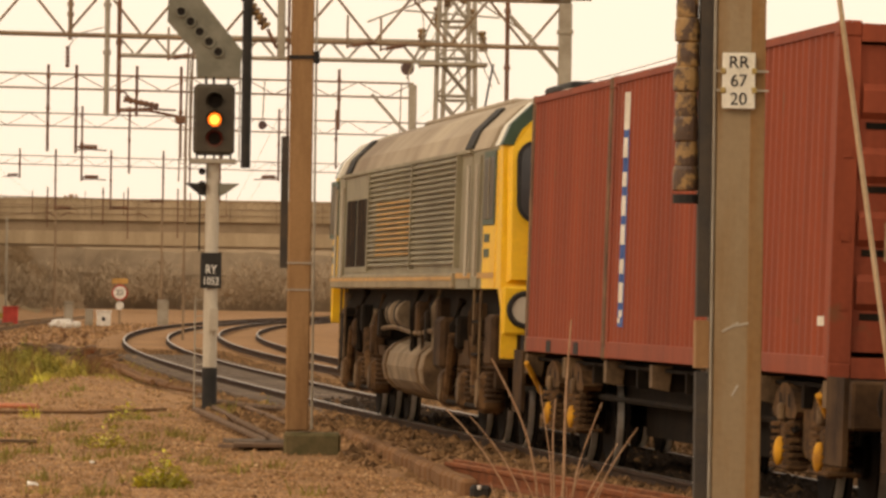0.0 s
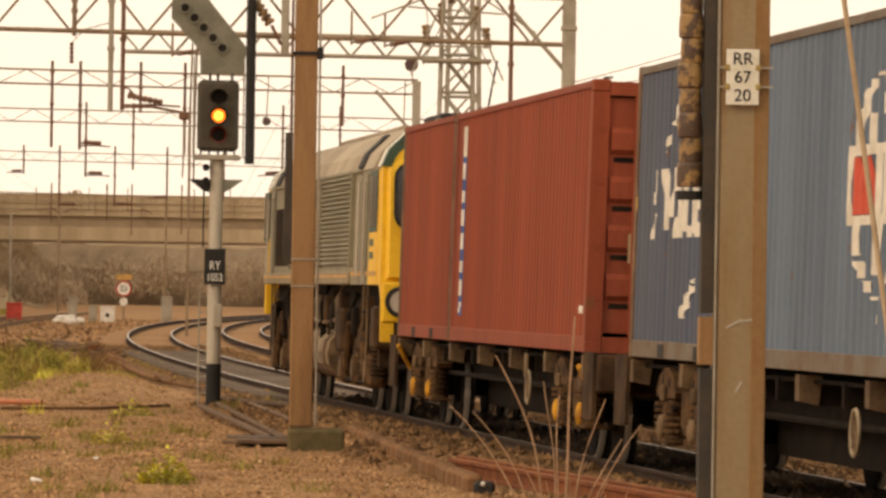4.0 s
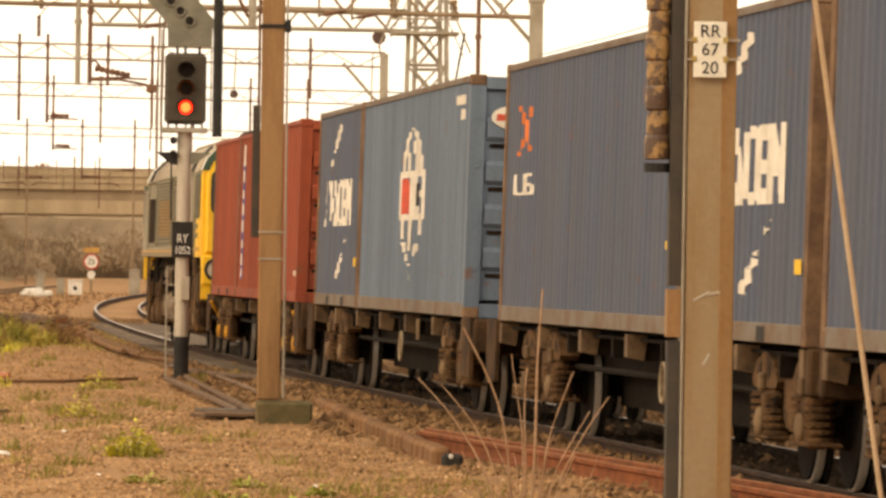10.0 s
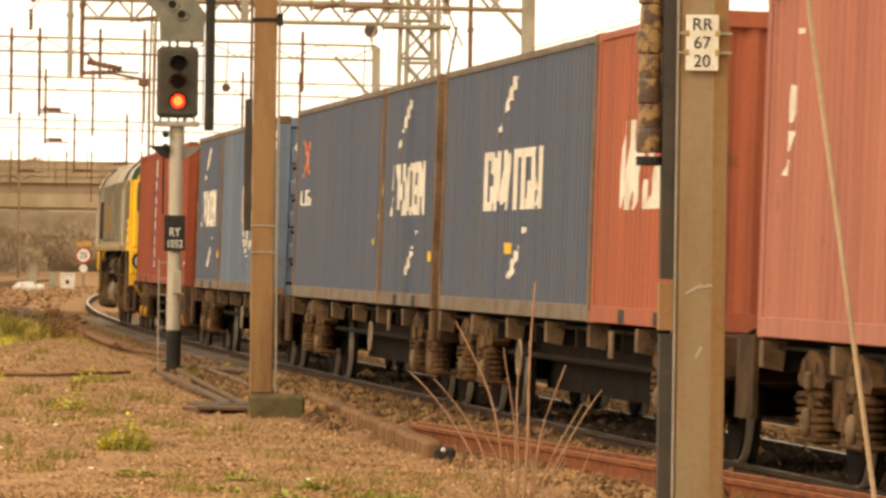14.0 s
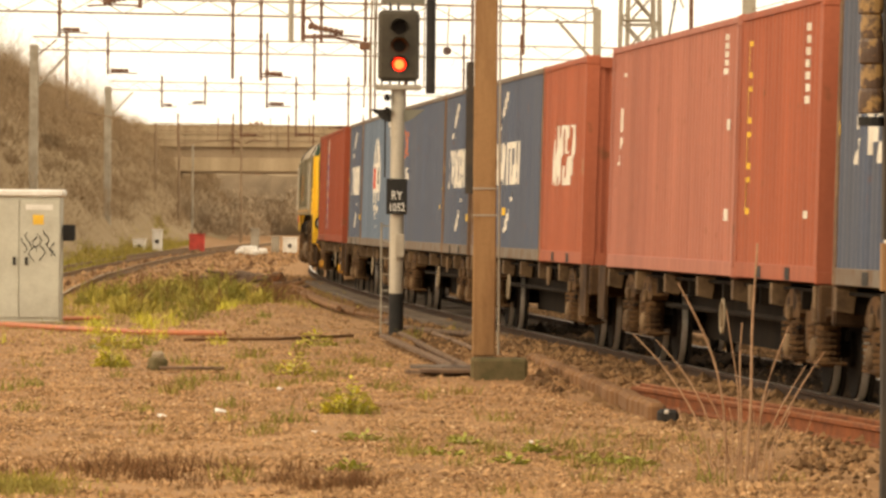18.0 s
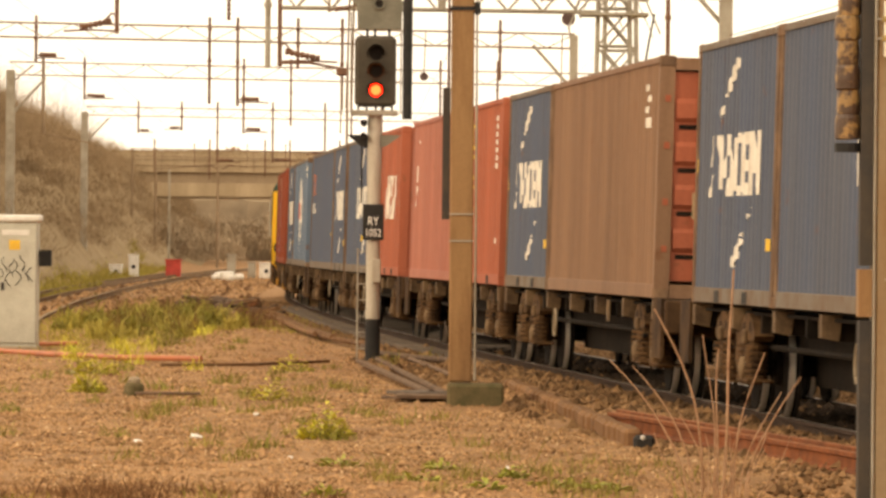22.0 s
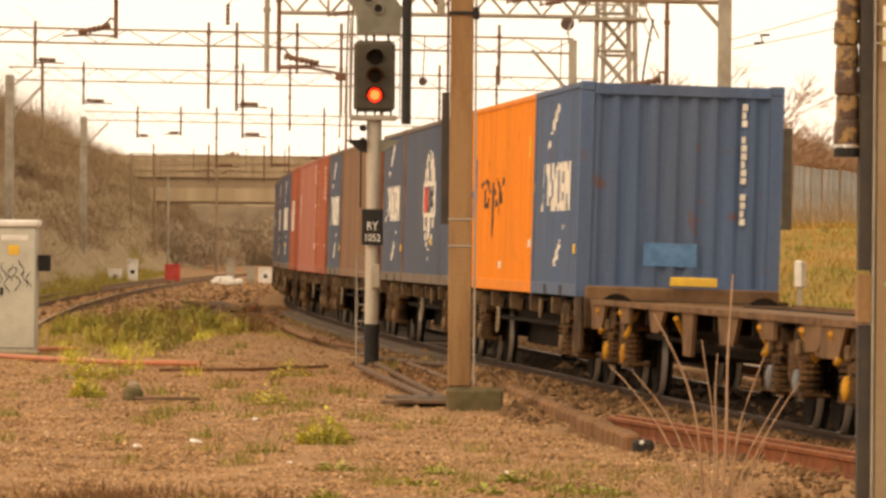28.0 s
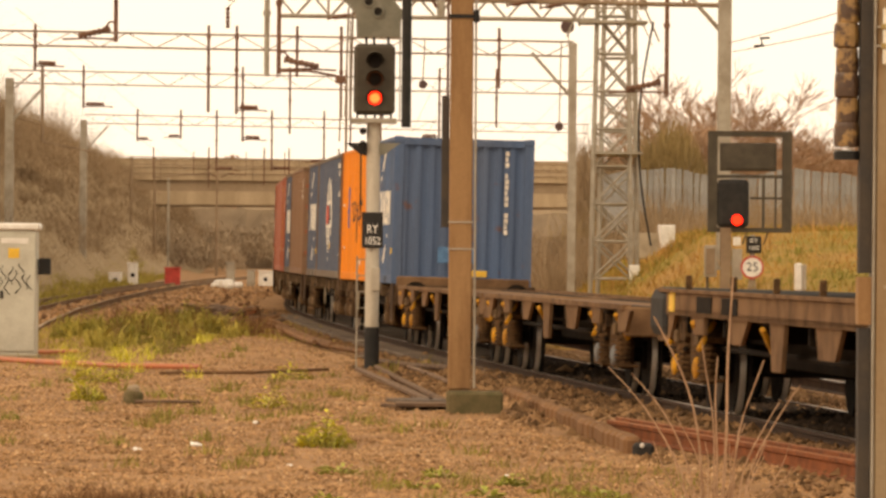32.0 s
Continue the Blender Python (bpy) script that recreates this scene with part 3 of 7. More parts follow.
# ---- road bridge over the line ----
bridge = tagged(thing("road_bridge", "pale concrete road bridge spanning the tracks, with parapet", "bridge", at=pose(0, 540, 0)), kind="structure")
part("deck", boxes((-70, 60, 0.3, 11, 7.0, 7.95)), DARK_CONCRETE, bridge, "dark streaked deck edge with the parapet's shade painted in")
part("parapet", boxes((-70, 60, 0, 0.35, 7.95, 9.72), (-70, 60, -0.06, 0.4, 9.72, 9.84)), BRIDGE, bridge)
part("beam", boxes((-70, 60, 0.05, 1.2, 5.85, 7.0)), BRIDGE, bridge)
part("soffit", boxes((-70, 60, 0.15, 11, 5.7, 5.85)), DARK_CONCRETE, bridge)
for i in range(32):
    part("parapet_post", boxes((-68 + i * 4, -67.92 + i * 4, -0.12, -0.065, 7.8, 9.75)), OLE, bridge)
for z in (8.5, 9.05):
    part("guard_rail", tube(bmesh.new(), ((-70, -0.13, z), (60, -0.13, z)), 0.035, 5), OLE, bridge)
for x in (-38.0, 40.0):
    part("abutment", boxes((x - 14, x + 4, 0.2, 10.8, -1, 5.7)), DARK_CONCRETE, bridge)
setting("farthest_bank", boxes((-200, 160, 800, 806, -1, 11)), HAZE_BANK, "wooded rise far beyond the bridge, coloured pale for haze", "bank")
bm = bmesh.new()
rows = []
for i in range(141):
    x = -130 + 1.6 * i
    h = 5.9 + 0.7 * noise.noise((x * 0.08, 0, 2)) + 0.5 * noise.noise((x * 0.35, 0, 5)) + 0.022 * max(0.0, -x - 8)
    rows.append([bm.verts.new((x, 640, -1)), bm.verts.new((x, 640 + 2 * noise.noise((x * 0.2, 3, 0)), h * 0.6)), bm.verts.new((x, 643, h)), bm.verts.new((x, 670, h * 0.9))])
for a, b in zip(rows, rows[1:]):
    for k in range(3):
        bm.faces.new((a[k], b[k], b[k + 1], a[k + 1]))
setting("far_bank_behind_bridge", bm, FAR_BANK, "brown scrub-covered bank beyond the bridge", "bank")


# ---- overhead line structures ----
def lattice_beam(bm, a, b, depth, chord=0.04, diag=0.02, step=None):
    """Two parallel chords from a to b (top ones) with zigzag lacing."""
    a, b = Vector(a), Vector(b)
    low = Vector((0, 0, -depth))
    tube(bm, (a, b), chord, 6), tube(bm, (a + low, b + low), chord, 6)
    n = max(2, int((b - a).length / (step or depth * 1.6)))
    for i in range(n):
        p, q = a.lerp(b, i / n), a.lerp(b, (i + 0.5) / n)
        r = a.lerp(b, (i + 1) / n)
        tube(bm, (p, q + low), diag, 4), tube(bm, (q + low, r), diag, 4)


def drop_arm(name_parent, x, y, top, bottom, reach, z_arm, mat=OLE_RUST, r=0.05, insulator=True):
    part("drop_tube", tube(bmesh.new(), ((x, y, top), (x, y, bottom)), r, 8), mat, name_parent)
    if insulator:
        d = 1 if reach > 0 else -1
        part("registration_arm", tube(bmesh.new(), ((x, y, z_arm - 0.04), (x + reach * 0.5, y, z_arm - 0.02), (x + reach, y, z_arm - 0.05)), 0.026, 6), mat, name_parent)
        level = y > 180
        part("arm_bracket", tube(bmesh.new(), ((x, y, z_arm + (0.04 if level else 0.32)), (x + d * 0.12, y, z_arm + (0.05 if level else 0.36)), (x + d * 0.26, y, z_arm + (0.05 if level else 0.2))), 0.028, 6), mat, name_parent)
        part("ribbed_insulator", rib_rod(bmesh.new(), (x + d * 0.12, y, z_arm + (0.07 if level else 0.19)), (x + reach * 0.72, y, z_arm + (0.05 if level else 0.02)), 0.075, 0.05, 7), OLE_RUST, name_parent)
    for z in (top - 0.35, (top + bottom) / 2):
        part("collar", disc(bmesh.new(), (x, y, z), r * 1.5, -0.05, 0.05, "z", 8), mat, name_parent)


def portal(label, x0, x1, y, top, depth, mast_r, masts, chord=0.04, step=None):
    g = thing("overhead_gantry", label, "gantry", "gantries over the tracks")
    bm = bmesh.new()
    lattice_beam(bm, (x0, y, top), (x1, y, top - 0.012 * (x1 - x0)), depth, chord, chord * (0.5 if chord > 0.05 else 0.42), step)
    part("lattice_beam", bm, OLE, g)
    for x, foot in masts:
        if top == 8.6:
            part("mast", tube(bmesh.new(), ((x, y, foot - 0.6), (x, y, top)), 0.09, 8), OLE, g)
            continue
        part("mast", rounded(x - mast_r, x + mast_r, y - mast_r, y + mast_r, foot - 0.6, top - 0.3, 0.02), STEEL, g)
        part("brace", tube(bmesh.new(), ((x, y, top - 2.0), (x + (1.3 if x < -2 else -1.25), y, top - 0.6)), 0.055, 6), STEEL, g)
    return g


g0 = portal("grey lattice gantry of wide triangles carrying rusty drop tubes", -16, 6.45, 140, 8.75, 1.05, 0.15, ((6.45, 1.0),), 0.06, 1.7)
part("upper_mast", rounded(6.31, 6.59, 139.86, 140.14, 8.46, 11.0, 0.03), STEEL, g0)
part("mast_cap_plate", rounded(5.9, 7.05, 139.8, 140.2, 8.52, 8.62, 0.01), STEEL, g0)
part("mast_collar", rounded(6.27, 6.63, 139.82, 140.18, 7.75, 7.85, 0.01), STEEL, g0)
part("thick_drop_tube", tube(bmesh.new(), ((0.06, 139.8, 9.6), (0.06, 139.8, 7.1)), 0.095, 10), STEEL, g0)
part("strain_insulator", rib_rod(bmesh.new(), (-0.85, 139.7, 8.6), (-0.25, 139.7, 7.75), 0.13, 0.08, 8), INSUL, g0)
part("strain_rod", tube(bmesh.new(), ((-0.25, 139.7, 7.75), (-0.05, 139.75, 7.35), (0.06, 139.8, 7.3)), 0.04, 6), OLE_RUST, g0)
drop_arm(g0, -4.68, 140, 8.6, 7.45, 0.6, 7.5, OLE, 0.05, False)
drop_arm(g0, -3.85, 140, 8.6, 5.75, 1.2, 5.9, STEEL, 0.06, False)
drop_arm(g0, -3.58, 140, 9.0, 5.8, 1.3, 5.95)
part("drop_column", tube(bmesh.new(), ((-0.70, 139.6, 9.2), (-0.70, 139.6, 4.62)), 0.11, 8), BLACK, g0, "dark drop column")
part("cross_feeder", tube(bmesh.new(), ((-3.56, 139.9, 5.87), (-2.9, 139.9, 5.88), (-2.16, 139.9, 5.75)), 0.035, 6), OLE_RUST, g0)
part("feeder_clamp", rounded(-2.3, -2.05, 139.8, 140.0, 5.6, 5.78, 0.03), OLE_RUST, g0)
part("feeder_drop", tube(bmesh.new(), ((-2.17, 139.9, 5.7), (-2.2, 139.9, 4.3)), 0.02, 6), OLE, g0)
part("hanging_link", tube(bmesh.new(), ((-3.9, 139.9, 7.75), (-4.45, 139.9, 7.6), (-4.72, 139.9, 7.3)), 0.012, 5), OLE, g0)
part("link_insulator", rib_rod(bmesh.new(), (-4.73, 139.9, 7.3), (-4.73, 139.9, 6.8), 0.05, 0.03, 5), OLE_RUST, g0)
for x, z in ((-2.47, 7.02), (1.55, 7.35), (2.3, 7.3)):
    part("dropper", tube(bmesh.new(), ((x, 139.9, z + 0.75), (x, 139.9, z)), 0.03, 6), OLE, g0)
    part("cross_arm", tube(bmesh.new(), ((x, 139.9, z + 0.04), (x + 0.62, 139.9, z + 0.16)), 0.025, 6), OLE_RUST, g0)
    part("arm_insulator", rib_rod(bmesh.new(), (x + 0.12, 139.9, z + 0.06), (x + 0.5, 139.9, z + 0.13), 0.055, 0.035, 5), OLE_RUST, g0)
drop_arm(g0, 5.15, 140, 8.6, 5.35, -1.3, 5.5)
drop_arm(g0, -7.25, 140, 9.0, 6.5, -1.2, 6.6)
g0b = thing("overhead_gantry", "grey lattice tower carrying a lattice beam with insulators", "gantry", "gantries over the tracks")
bm = bmesh.new()
lattice_beam(bm, (-4.0, 155, 8.2), (3.9, 155, 8.15), 0.5, 0.05, 0.025)
lattice_beam(bm, (-4.0, 155.5, 8.2), (3.9, 155.5, 8.15), 0.5, 0.05, 0.025)
part("lattice_beam", bm, STEEL, g0b)


def lattice_tower(parent, x, y, foot, top, w0, w1):
    def corner(i, z):
        w = w0 + (w1 - w0) * (z - foot) / (top - foot)
        return (x + w / 2 * (1 if i in (0, 3) else -1), y + w / 2 * (1 if i < 2 else -1), z)
    for i in range(4):
        part("tower_leg", tube(bmesh.new(), (corner(i, foot - 0.5), corner(i, top)), 0.055, 6), STEEL, parent)
    n = 9
    for k in range(n):
        a, b = foot + (top - foot) * k / n, foot + (top - foot) * (k + 1) / n
        for i in range(4):
            part("tower_diagonal", tube(bmesh.new(), (corner(i, a), corner((i + 1) % 4, b)), 0.03, 5), STEEL, parent)
            part("tower_strut", tube(bmesh.new(), (corner(i, a), corner((i + 1) % 4, a)), 0.03, 5), STEEL, parent)


lattice_tower(g0b, 4.35, 155, 1.2, 9.6, 1.0, 0.72)
lattice_tower(g0b, 4.62, 158.5, 1.2, 9.6, 1.0, 0.72)
part("tower_rest", boxes((3.9, 5.1, 154.4, 159.2, 4.3, 4.36)), STEEL, g0b)
part("walkway", boxes((3.5, 5.2, 154.4, 155.9, 7.55, 7.62), (3.5, 5.2, 154.4, 154.45, 7.9, 7.95)), STEEL, g0b)
for k, (x, z) in enumerate(((3.6, 7.95), (3.95, 8.5), (4.75, 8.45), (5.1, 7.9), (4.2, 9.0), (4.6, 9.1))):
    part("post_insulator", rib_rod(bmesh.new(), (x, 154.7, z), (x + 0.05 * (k % 3 - 1), 154.7, z + 0.55), 0.11, 0.075, 4), INSUL, g0b)
for k, (a, b) in enumerate((((3.1, 8.9), (5.5, 8.75)), ((3.4, 9.45), (5.2, 9.5)), ((3.2, 7.2), (3.9, 8.9)), ((5.5, 7.1), (4.8, 8.7)), ((2.2, 8.6), (4.0, 9.3)), ((4.7, 9.3), (6.3, 8.3)))):
    part("cross_strut", tube(bmesh.new(), ((a[0], 154.6, a[1]), (b[0], 154.6, b[1])), 0.026, 6), STEEL, g0b)
for k in range(5):
    part("feeder_cable", tube(bmesh.new(), [(3.3 + 0.45 * k + 0.3 * math.sin(u * 3.1 + k), 154.5, 9.5 - 1.9 * u - 0.15 * k) for u in (i / 6 for i in range(7))], 0.014, 5), STEEL, g0b)
part("down_cable", tube(bmesh.new(), [(5.35 - 0.35 * math.sin(k / 9 * 3.1), 154.6, 7.6 - k * 0.62) for k in range(10)], 0.03, 6), BLACK, g0b)
g1 = portal("thin twin-boom gantry with drop tubes", -18, 4.15, 190, 8.55, 0.44, 0.125, ((4.12, 1.1),), 0.036, 1.6)
for x, b, reach in ((-12.3, 7.3, 0.9), (-6.14, 6.0, 0.95), (-4.3, 7.15, 0.0), (1.87, 6.85, 0.0), (-7.0, 6.05, 0.0), (-2.95, 5.9, 0.0), (0.55, 7.1, 0.0)):
    drop_arm(g1, x, 190, 8.7, b, reach or 1, b + 0.15, insulator=bool(reach), r=0.045)
g2 = portal("thin twin-boom gantry further along the line", -16.0, 6.0, 232, 8.5, 0.48, 0.16, ((-15.95, 2.0),), 0.03, 1.6)
part("slim_post", tube(bmesh.new(), ((-3.4, 232, 0), (-3.4, 232, 8.6)), 0.05, 8), OLE, g2)
part("end_post", tube(bmesh.new(), ((-14.74, 232, 8.7), (-14.72, 232, 5.85)), 0.06, 8), OLE, g2)
for a, b in (((-16.05, 6.85), (-14.75, 6.5)), ((-14.75, 5.85), (-12.5, 5.4)), ((-16.05, 7.6), (-15.1, 8.4))):
    part("stay_tube", tube(bmesh.new(), ((a[0], 232, a[1]), (b[0], 232, b[1])), 0.035, 6), OLE, g2)
for x, b, reach in ((-13.2, 7.1, 1.1), (-7.26, 5.9, 0.9), (0.07, 6.0, -0.9), (-5.5, 6.2, 0), (2.2, 6.5, 0)):
    drop_arm(g2, x, 232, 8.7, b, reach or 1, b + 0.1, insulator=bool(reach), r=0.04)
g3 = portal("distant thin twin-boom gantry over the tracks", -18.7, 8.0, 330, 9.0, 0.46, 0.18, ((-18.75, 1.0),), 0.03, 1.6)
for x, b, reach in ((-13.6, 7.75, -0.9), (-11.7, 6.05, 1.2), (-8.77, 6.1, 1.3), (-6.0, 6.5, -1.0), (-3.0, 6.5, 0), (-15.9, 7.6, 0.8), (-4.6, 7.4, 0)):
    drop_arm(g3, x, 330, 9.3, b, reach or 1, b + 0.1, insulator=bool(reach), r=0.05)
g4 = portal("most distant twin-boom gantry standing before the bridge", -22.2, 12.0, 450, 8.6, 0.55, 0.2, ((-22.1, 0.5), (-20.4, 0.0), (-15.9, 0.0), (-8.2, 0.0)), 0.04)
part("slim_post", tube(bmesh.new(), ((-19.4, 450, 0), (-19.4, 450, 7.1)), 0.09, 6), STEEL, g4)
part("cross_tube", tube(bmesh.new(), ((-20.5, 450, 7.1), (-16.0, 450, 7.5)), 0.05, 6), OLE, g4)
for x, w_ in ((-17.6, 1.1), (-13.8, -1.2), (-11.0, 1.2), (-6.2, 1.0), (-3.6, -1.2)):
    part("bracket_arm", tube(bmesh.new(), ((x, 450, 9.0), (x, 450, 7.3), (x + w_, 450, 7.45), (x + w_ * 1.5, 450, 7.15)), 0.04, 6), OLE_RUST, g4)
for x, b in ((-20.5, 7.0), (-16.5, 6.4), (-12.5, 6.6), (-10.7, 5.6), (-7.1, 5.7)):
    drop_arm(g4, x, 450, 9.3, b, 1, b, insulator=False, r=0.05)


def wire(name, pts, label, r=0.006):
    bm = bmesh.new()
    tube(bm, pts, r, 4)
    return tagged(part(name, bm, OLE_RUST), label, "cable")


for x, xf, z in ((0.6, -5.0, 5.5), (-9.5, -15.0, 5.9), (4.6, 1.5, 5.8)):
    wire("contact_wire", [(x + (xf - x) * k / 8, 140 + 350 * k / 8, z + 0.25 * math.cos(k * math.pi / 4)) for k in range(9)], "thin overhead contact wire running along the line")
    wire("contact_wire", [(x + (xf - x) * k / 8, 140 + 350 * k / 8, z + 1.0 + 0.35 * math.cos(k * math.pi / 4)) for k in range(9)], "thin overhead catenary wire running along the line")
for x, y, z, r in ((3.95, 189.9, 8.75, 0.21), (-0.45, 190, 6.95, 0.13), (3.72, 190, 5.7, 0.13)):
    w = thing("cable_drum", "round dark red-brown cable drum hung from overhead steelwork", "cable drum", at=pose(x, y, z))
    part("drum", disc(bmesh.new(), (0, 0, 0), r, -0.12, 0.12, "y", 16), BALL, w)
    part("hanger", tube(bmesh.new(), ((0, 0, r), (0.05, 0, 8.3 - z if z < 8 else -0.6)), 0.02, 5), OLE, w)

for x0, z0, x1, z1 in ((5.6, 5.9, 9.4, 7.08), (5.7, 5.74, 9.4, 6.6)):
    wire("feeder_wire", [(x0 + (x1 - x0) * k / 6, 120, z0 + (z1 - z0) * k / 6 - 0.05 * math.sin(k * math.pi / 6)) for k in range(7)], "thin overhead feeder wire beyond the train", 0.008)
clamp = thing("section_insulator", "small dark insulator between two overhead wires", "insulator", at=pose(6.25, 119.9, 5.92))
part("upper_bar", tube(bmesh.new(), ((-0.05, 0, 0.08), (0.14, 0, 0.09)), 0.025, 6), BLACK, clamp)
part("lower_bar", tube(bmesh.new(), ((-0.16, 0, -0.07), (0.04, 0, -0.06)), 0.025, 6), BLACK, clamp)
part("link", tube(bmesh.new(), ((-0.02, 0, 0.09), (0.0, 0, -0.08)), 0.014, 5), BLACK, clamp)

# ---- near masts ----
m1 = thing("overhead_mast", "tall brown-painted steel mast on a mossy concrete block", "mast", at=pose(0.265, 69.9, 0))
part("column", rounded(-0.125, 0.135, -0.12, 0.12, 0.28, 9.5, 0.015), MAST, m1)
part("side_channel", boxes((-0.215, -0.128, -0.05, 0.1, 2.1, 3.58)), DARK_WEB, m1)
part("side_rod", tube(bmesh.new(), ((-0.15, 0.0, 3.58), (-0.15, 0.0, 5.9)), 0.018, 6), OLE_RUST, m1)
for z in (1.85, 2.15):
    part("band", boxes((-0.135, 0.145, -0.13, 0.13, z, z + 0.02)), STEEL, m1)
part("wire_down", tube(bmesh.new(), ((0.16, -0.1, 5.8), (0.17, -0.1, 0.3)), 0.014, 5), STEEL, m1)
part("foundation", rounded(-0.14, 0.5, -0.35, 0.45, -0.2, 0.26, 0.03), MOSSY, m1)
part("bracket", boxes((-0.14, 0.15, -0.135, 0.135, 4.45, 4.49)), BLACK, m1)
part("bracket_bolt", rounded(0.135, 0.2, -0.15, -0.1, 4.40, 4.54, 0.01), BLACK, m1)
slabs = thing("broken_slabs", "thin wet grey slabs lying flat by the mast foot", "slabs", at=pose(0.1, 71.3, 0.12))
part("strip", rounded(-0.05, 0.05, 0.6, 20.5, -0.06, 0.0, 0.015), WOOD, slabs, "long dark rubber strip", at=pose(-0.1, 0, 0, 0, 0, 3.2))
part("slab", rounded(-0.55, 0.2, -0.6, 0.1, -0.06, -0.015, 0.008), WOOD, slabs)
part("slab", rounded(-0.25, 0.3, 0.2, 1.3, -0.05, 0.0, 0.008), SLEEPER, slabs, at=pose(0, 0, 0, 0, 0, 20))
part("slab", rounded(-0.9, -0.3, 1.2, 2.2, -0.08, -0.02, 0.008), WOOD, slabs, at=pose(0, 0, 0, 0, 0, -15))
part("slab", rounded(-0.7, 0.1, -0.2, 0.25, -0.1, -0.055, 0.008), WOOD, slabs, at=pose(0, 0, 0, 0, 2, 32))

m2 = thing("numbered_mast", "near grey-brown steel mast with a white number plate", "mast", at=pose(2.53, 34.0, 0))
part("column", rounded(-0.135, 0.13, -0.05, 0.22, -0.3, 7.5, 0.012), MAST2, m2)
part("rusty_flange", rounded(0.055, 0.134, -0.054, 0.2, -0.3, 7.5, 0.004), RUSTY_FLANGE, m2, "rust-stained flange edge")
for x, z, tilt, ln in ((-0.04, 1.665, 62, 0.05), (0.02, 1.68, 78, 0.04), (-0.01, 1.32, 28, 0.035)):
    part("scuff", rounded(-0.007, 0.007, -0.004, 0.0, -ln, ln, 0.001), POST, m2, at=pose(x, -0.0505, z, 0, tilt, 0))
part("edge_flange", rounded(-0.15, -0.137, -0.06, 0.2, -0.3, 7.5, 0.004), STEEL, m2)
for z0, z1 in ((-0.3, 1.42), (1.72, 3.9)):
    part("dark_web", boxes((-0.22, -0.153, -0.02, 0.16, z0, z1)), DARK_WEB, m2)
part("joint_plate", boxes((-0.225, -0.152, -0.035, 0.18, 1.44, 1.70)), MAST, m2)
plate = part("number_plate", rounded(-0.105, 0.075, -0.09, -0.078, 2.86, 3.165, 0.003), CREAM, m2, "cream plate with black letters and numbers")
for z, s in ((3.11, "RR"), (3.01, "67"), (2.91, "20")):
    words(plate, s, 0.095, INK, Matrix.Translation((-0.015, -0.0925, z)) @ pose(0, 0, 0, 90, 0, 0))
for z in (2.96, 3.065):
    for x in (-0.1, 0.07):
        part("clip", rounded(x - 0.014, x + 0.014, -0.098, -0.09, z - 0.016, z + 0.016, 0.003), BRASS, m2)
    part("strap", boxes((-0.14, 0.15, -0.078, -0.068, z - 0.006, z + 0.006)), STEEL, m2)
ins = thing("hanging_insulator", "brown and cream mottled ribbed insulator stack beside the mast", "insulator", at=pose(2.24, 34.05, 0))
for k in range(11):
    z = 2.41 + k * 0.136
    w_ = (0.068, 0.061, 0.066, 0.060)[k % 4]
    bm = lathe(bmesh.new(), (0.006 * math.sin(k * 2.1), 0, z), [(0.06, 0.0), (w_ + 0.002, 0.006), (w_ + 0.003, 0.06), (w_, 0.118), (w_ - 0.004, 0.13), (0.06, 0.136)], 16)
    part("shed", bm, INSUL, ins, at=pose(0, 0, 0, 0, 0, 37 * k))
part("end_cap", disc(bmesh.new(), (0, 0, 2.37), 0.07, -0.03, 0.02, "z", 12), BLACK, ins)
part("hanger", boxes((-0.02, 0.18, -0.02, 0.02, 3.86, 3.9)), BLACK, ins)
stay = thing("stay_rod", "pale steel stay rod slanting down to the ground", "stay rod")
part("rod", tube(bmesh.new(), ((2.60, 30, 4.0), (3.19, 30, 0.0)), 0.013, 8), ROD, stay)

# ---- colour light signal ----
sg = thing("railway_signal", "colour light signal with junction arm on a black and white post", "signal", at=pose(-0.985, 96, 0))
part("post", disc(bmesh.new(), (0, 0, 0), 0.105, 0.66, 3.82, "z", 16), POST, sg, smooth=False)
part("post_base", disc(bmesh.new(), (0, 0, 0), 0.115, -0.3, 0.66, "z", 16), BLACK, sg)
idp = part("number_plate", rounded(-0.165, 0.16, -0.16, -0.13, 1.88, 2.43, 0.008), BLACK, sg, "black plate with white letters")
for z, s, w in ((2.165, "RY", 0.165), (1.985, "1052", 0.145)):
    words(idp, s, w, WHITE, Matrix.Translation((-0.002, -0.163, z)) @ pose(0, 0, 0, 90, 0, 0) @ Matrix.Diagonal((0.88, 1.15, 1.0, 1.0)), bold=0.0012)
part("post_box", rounded(-0.02, 0.12, -0.19, -0.1, 1.22, 1.58, 0.01), POST, sg)
part("platform", rounded(-0.36, 0.36, -0.2, 0.2, 3.80, 3.88, 0.01), STEEL, sg)
hd = part("signal_head", rounded(-0.31, 0.33, -0.12, 0.1, 3.93, 5.03, 0.06), SIG_BACK, sg, "dark three-lamp signal head")
FLAPS = {}
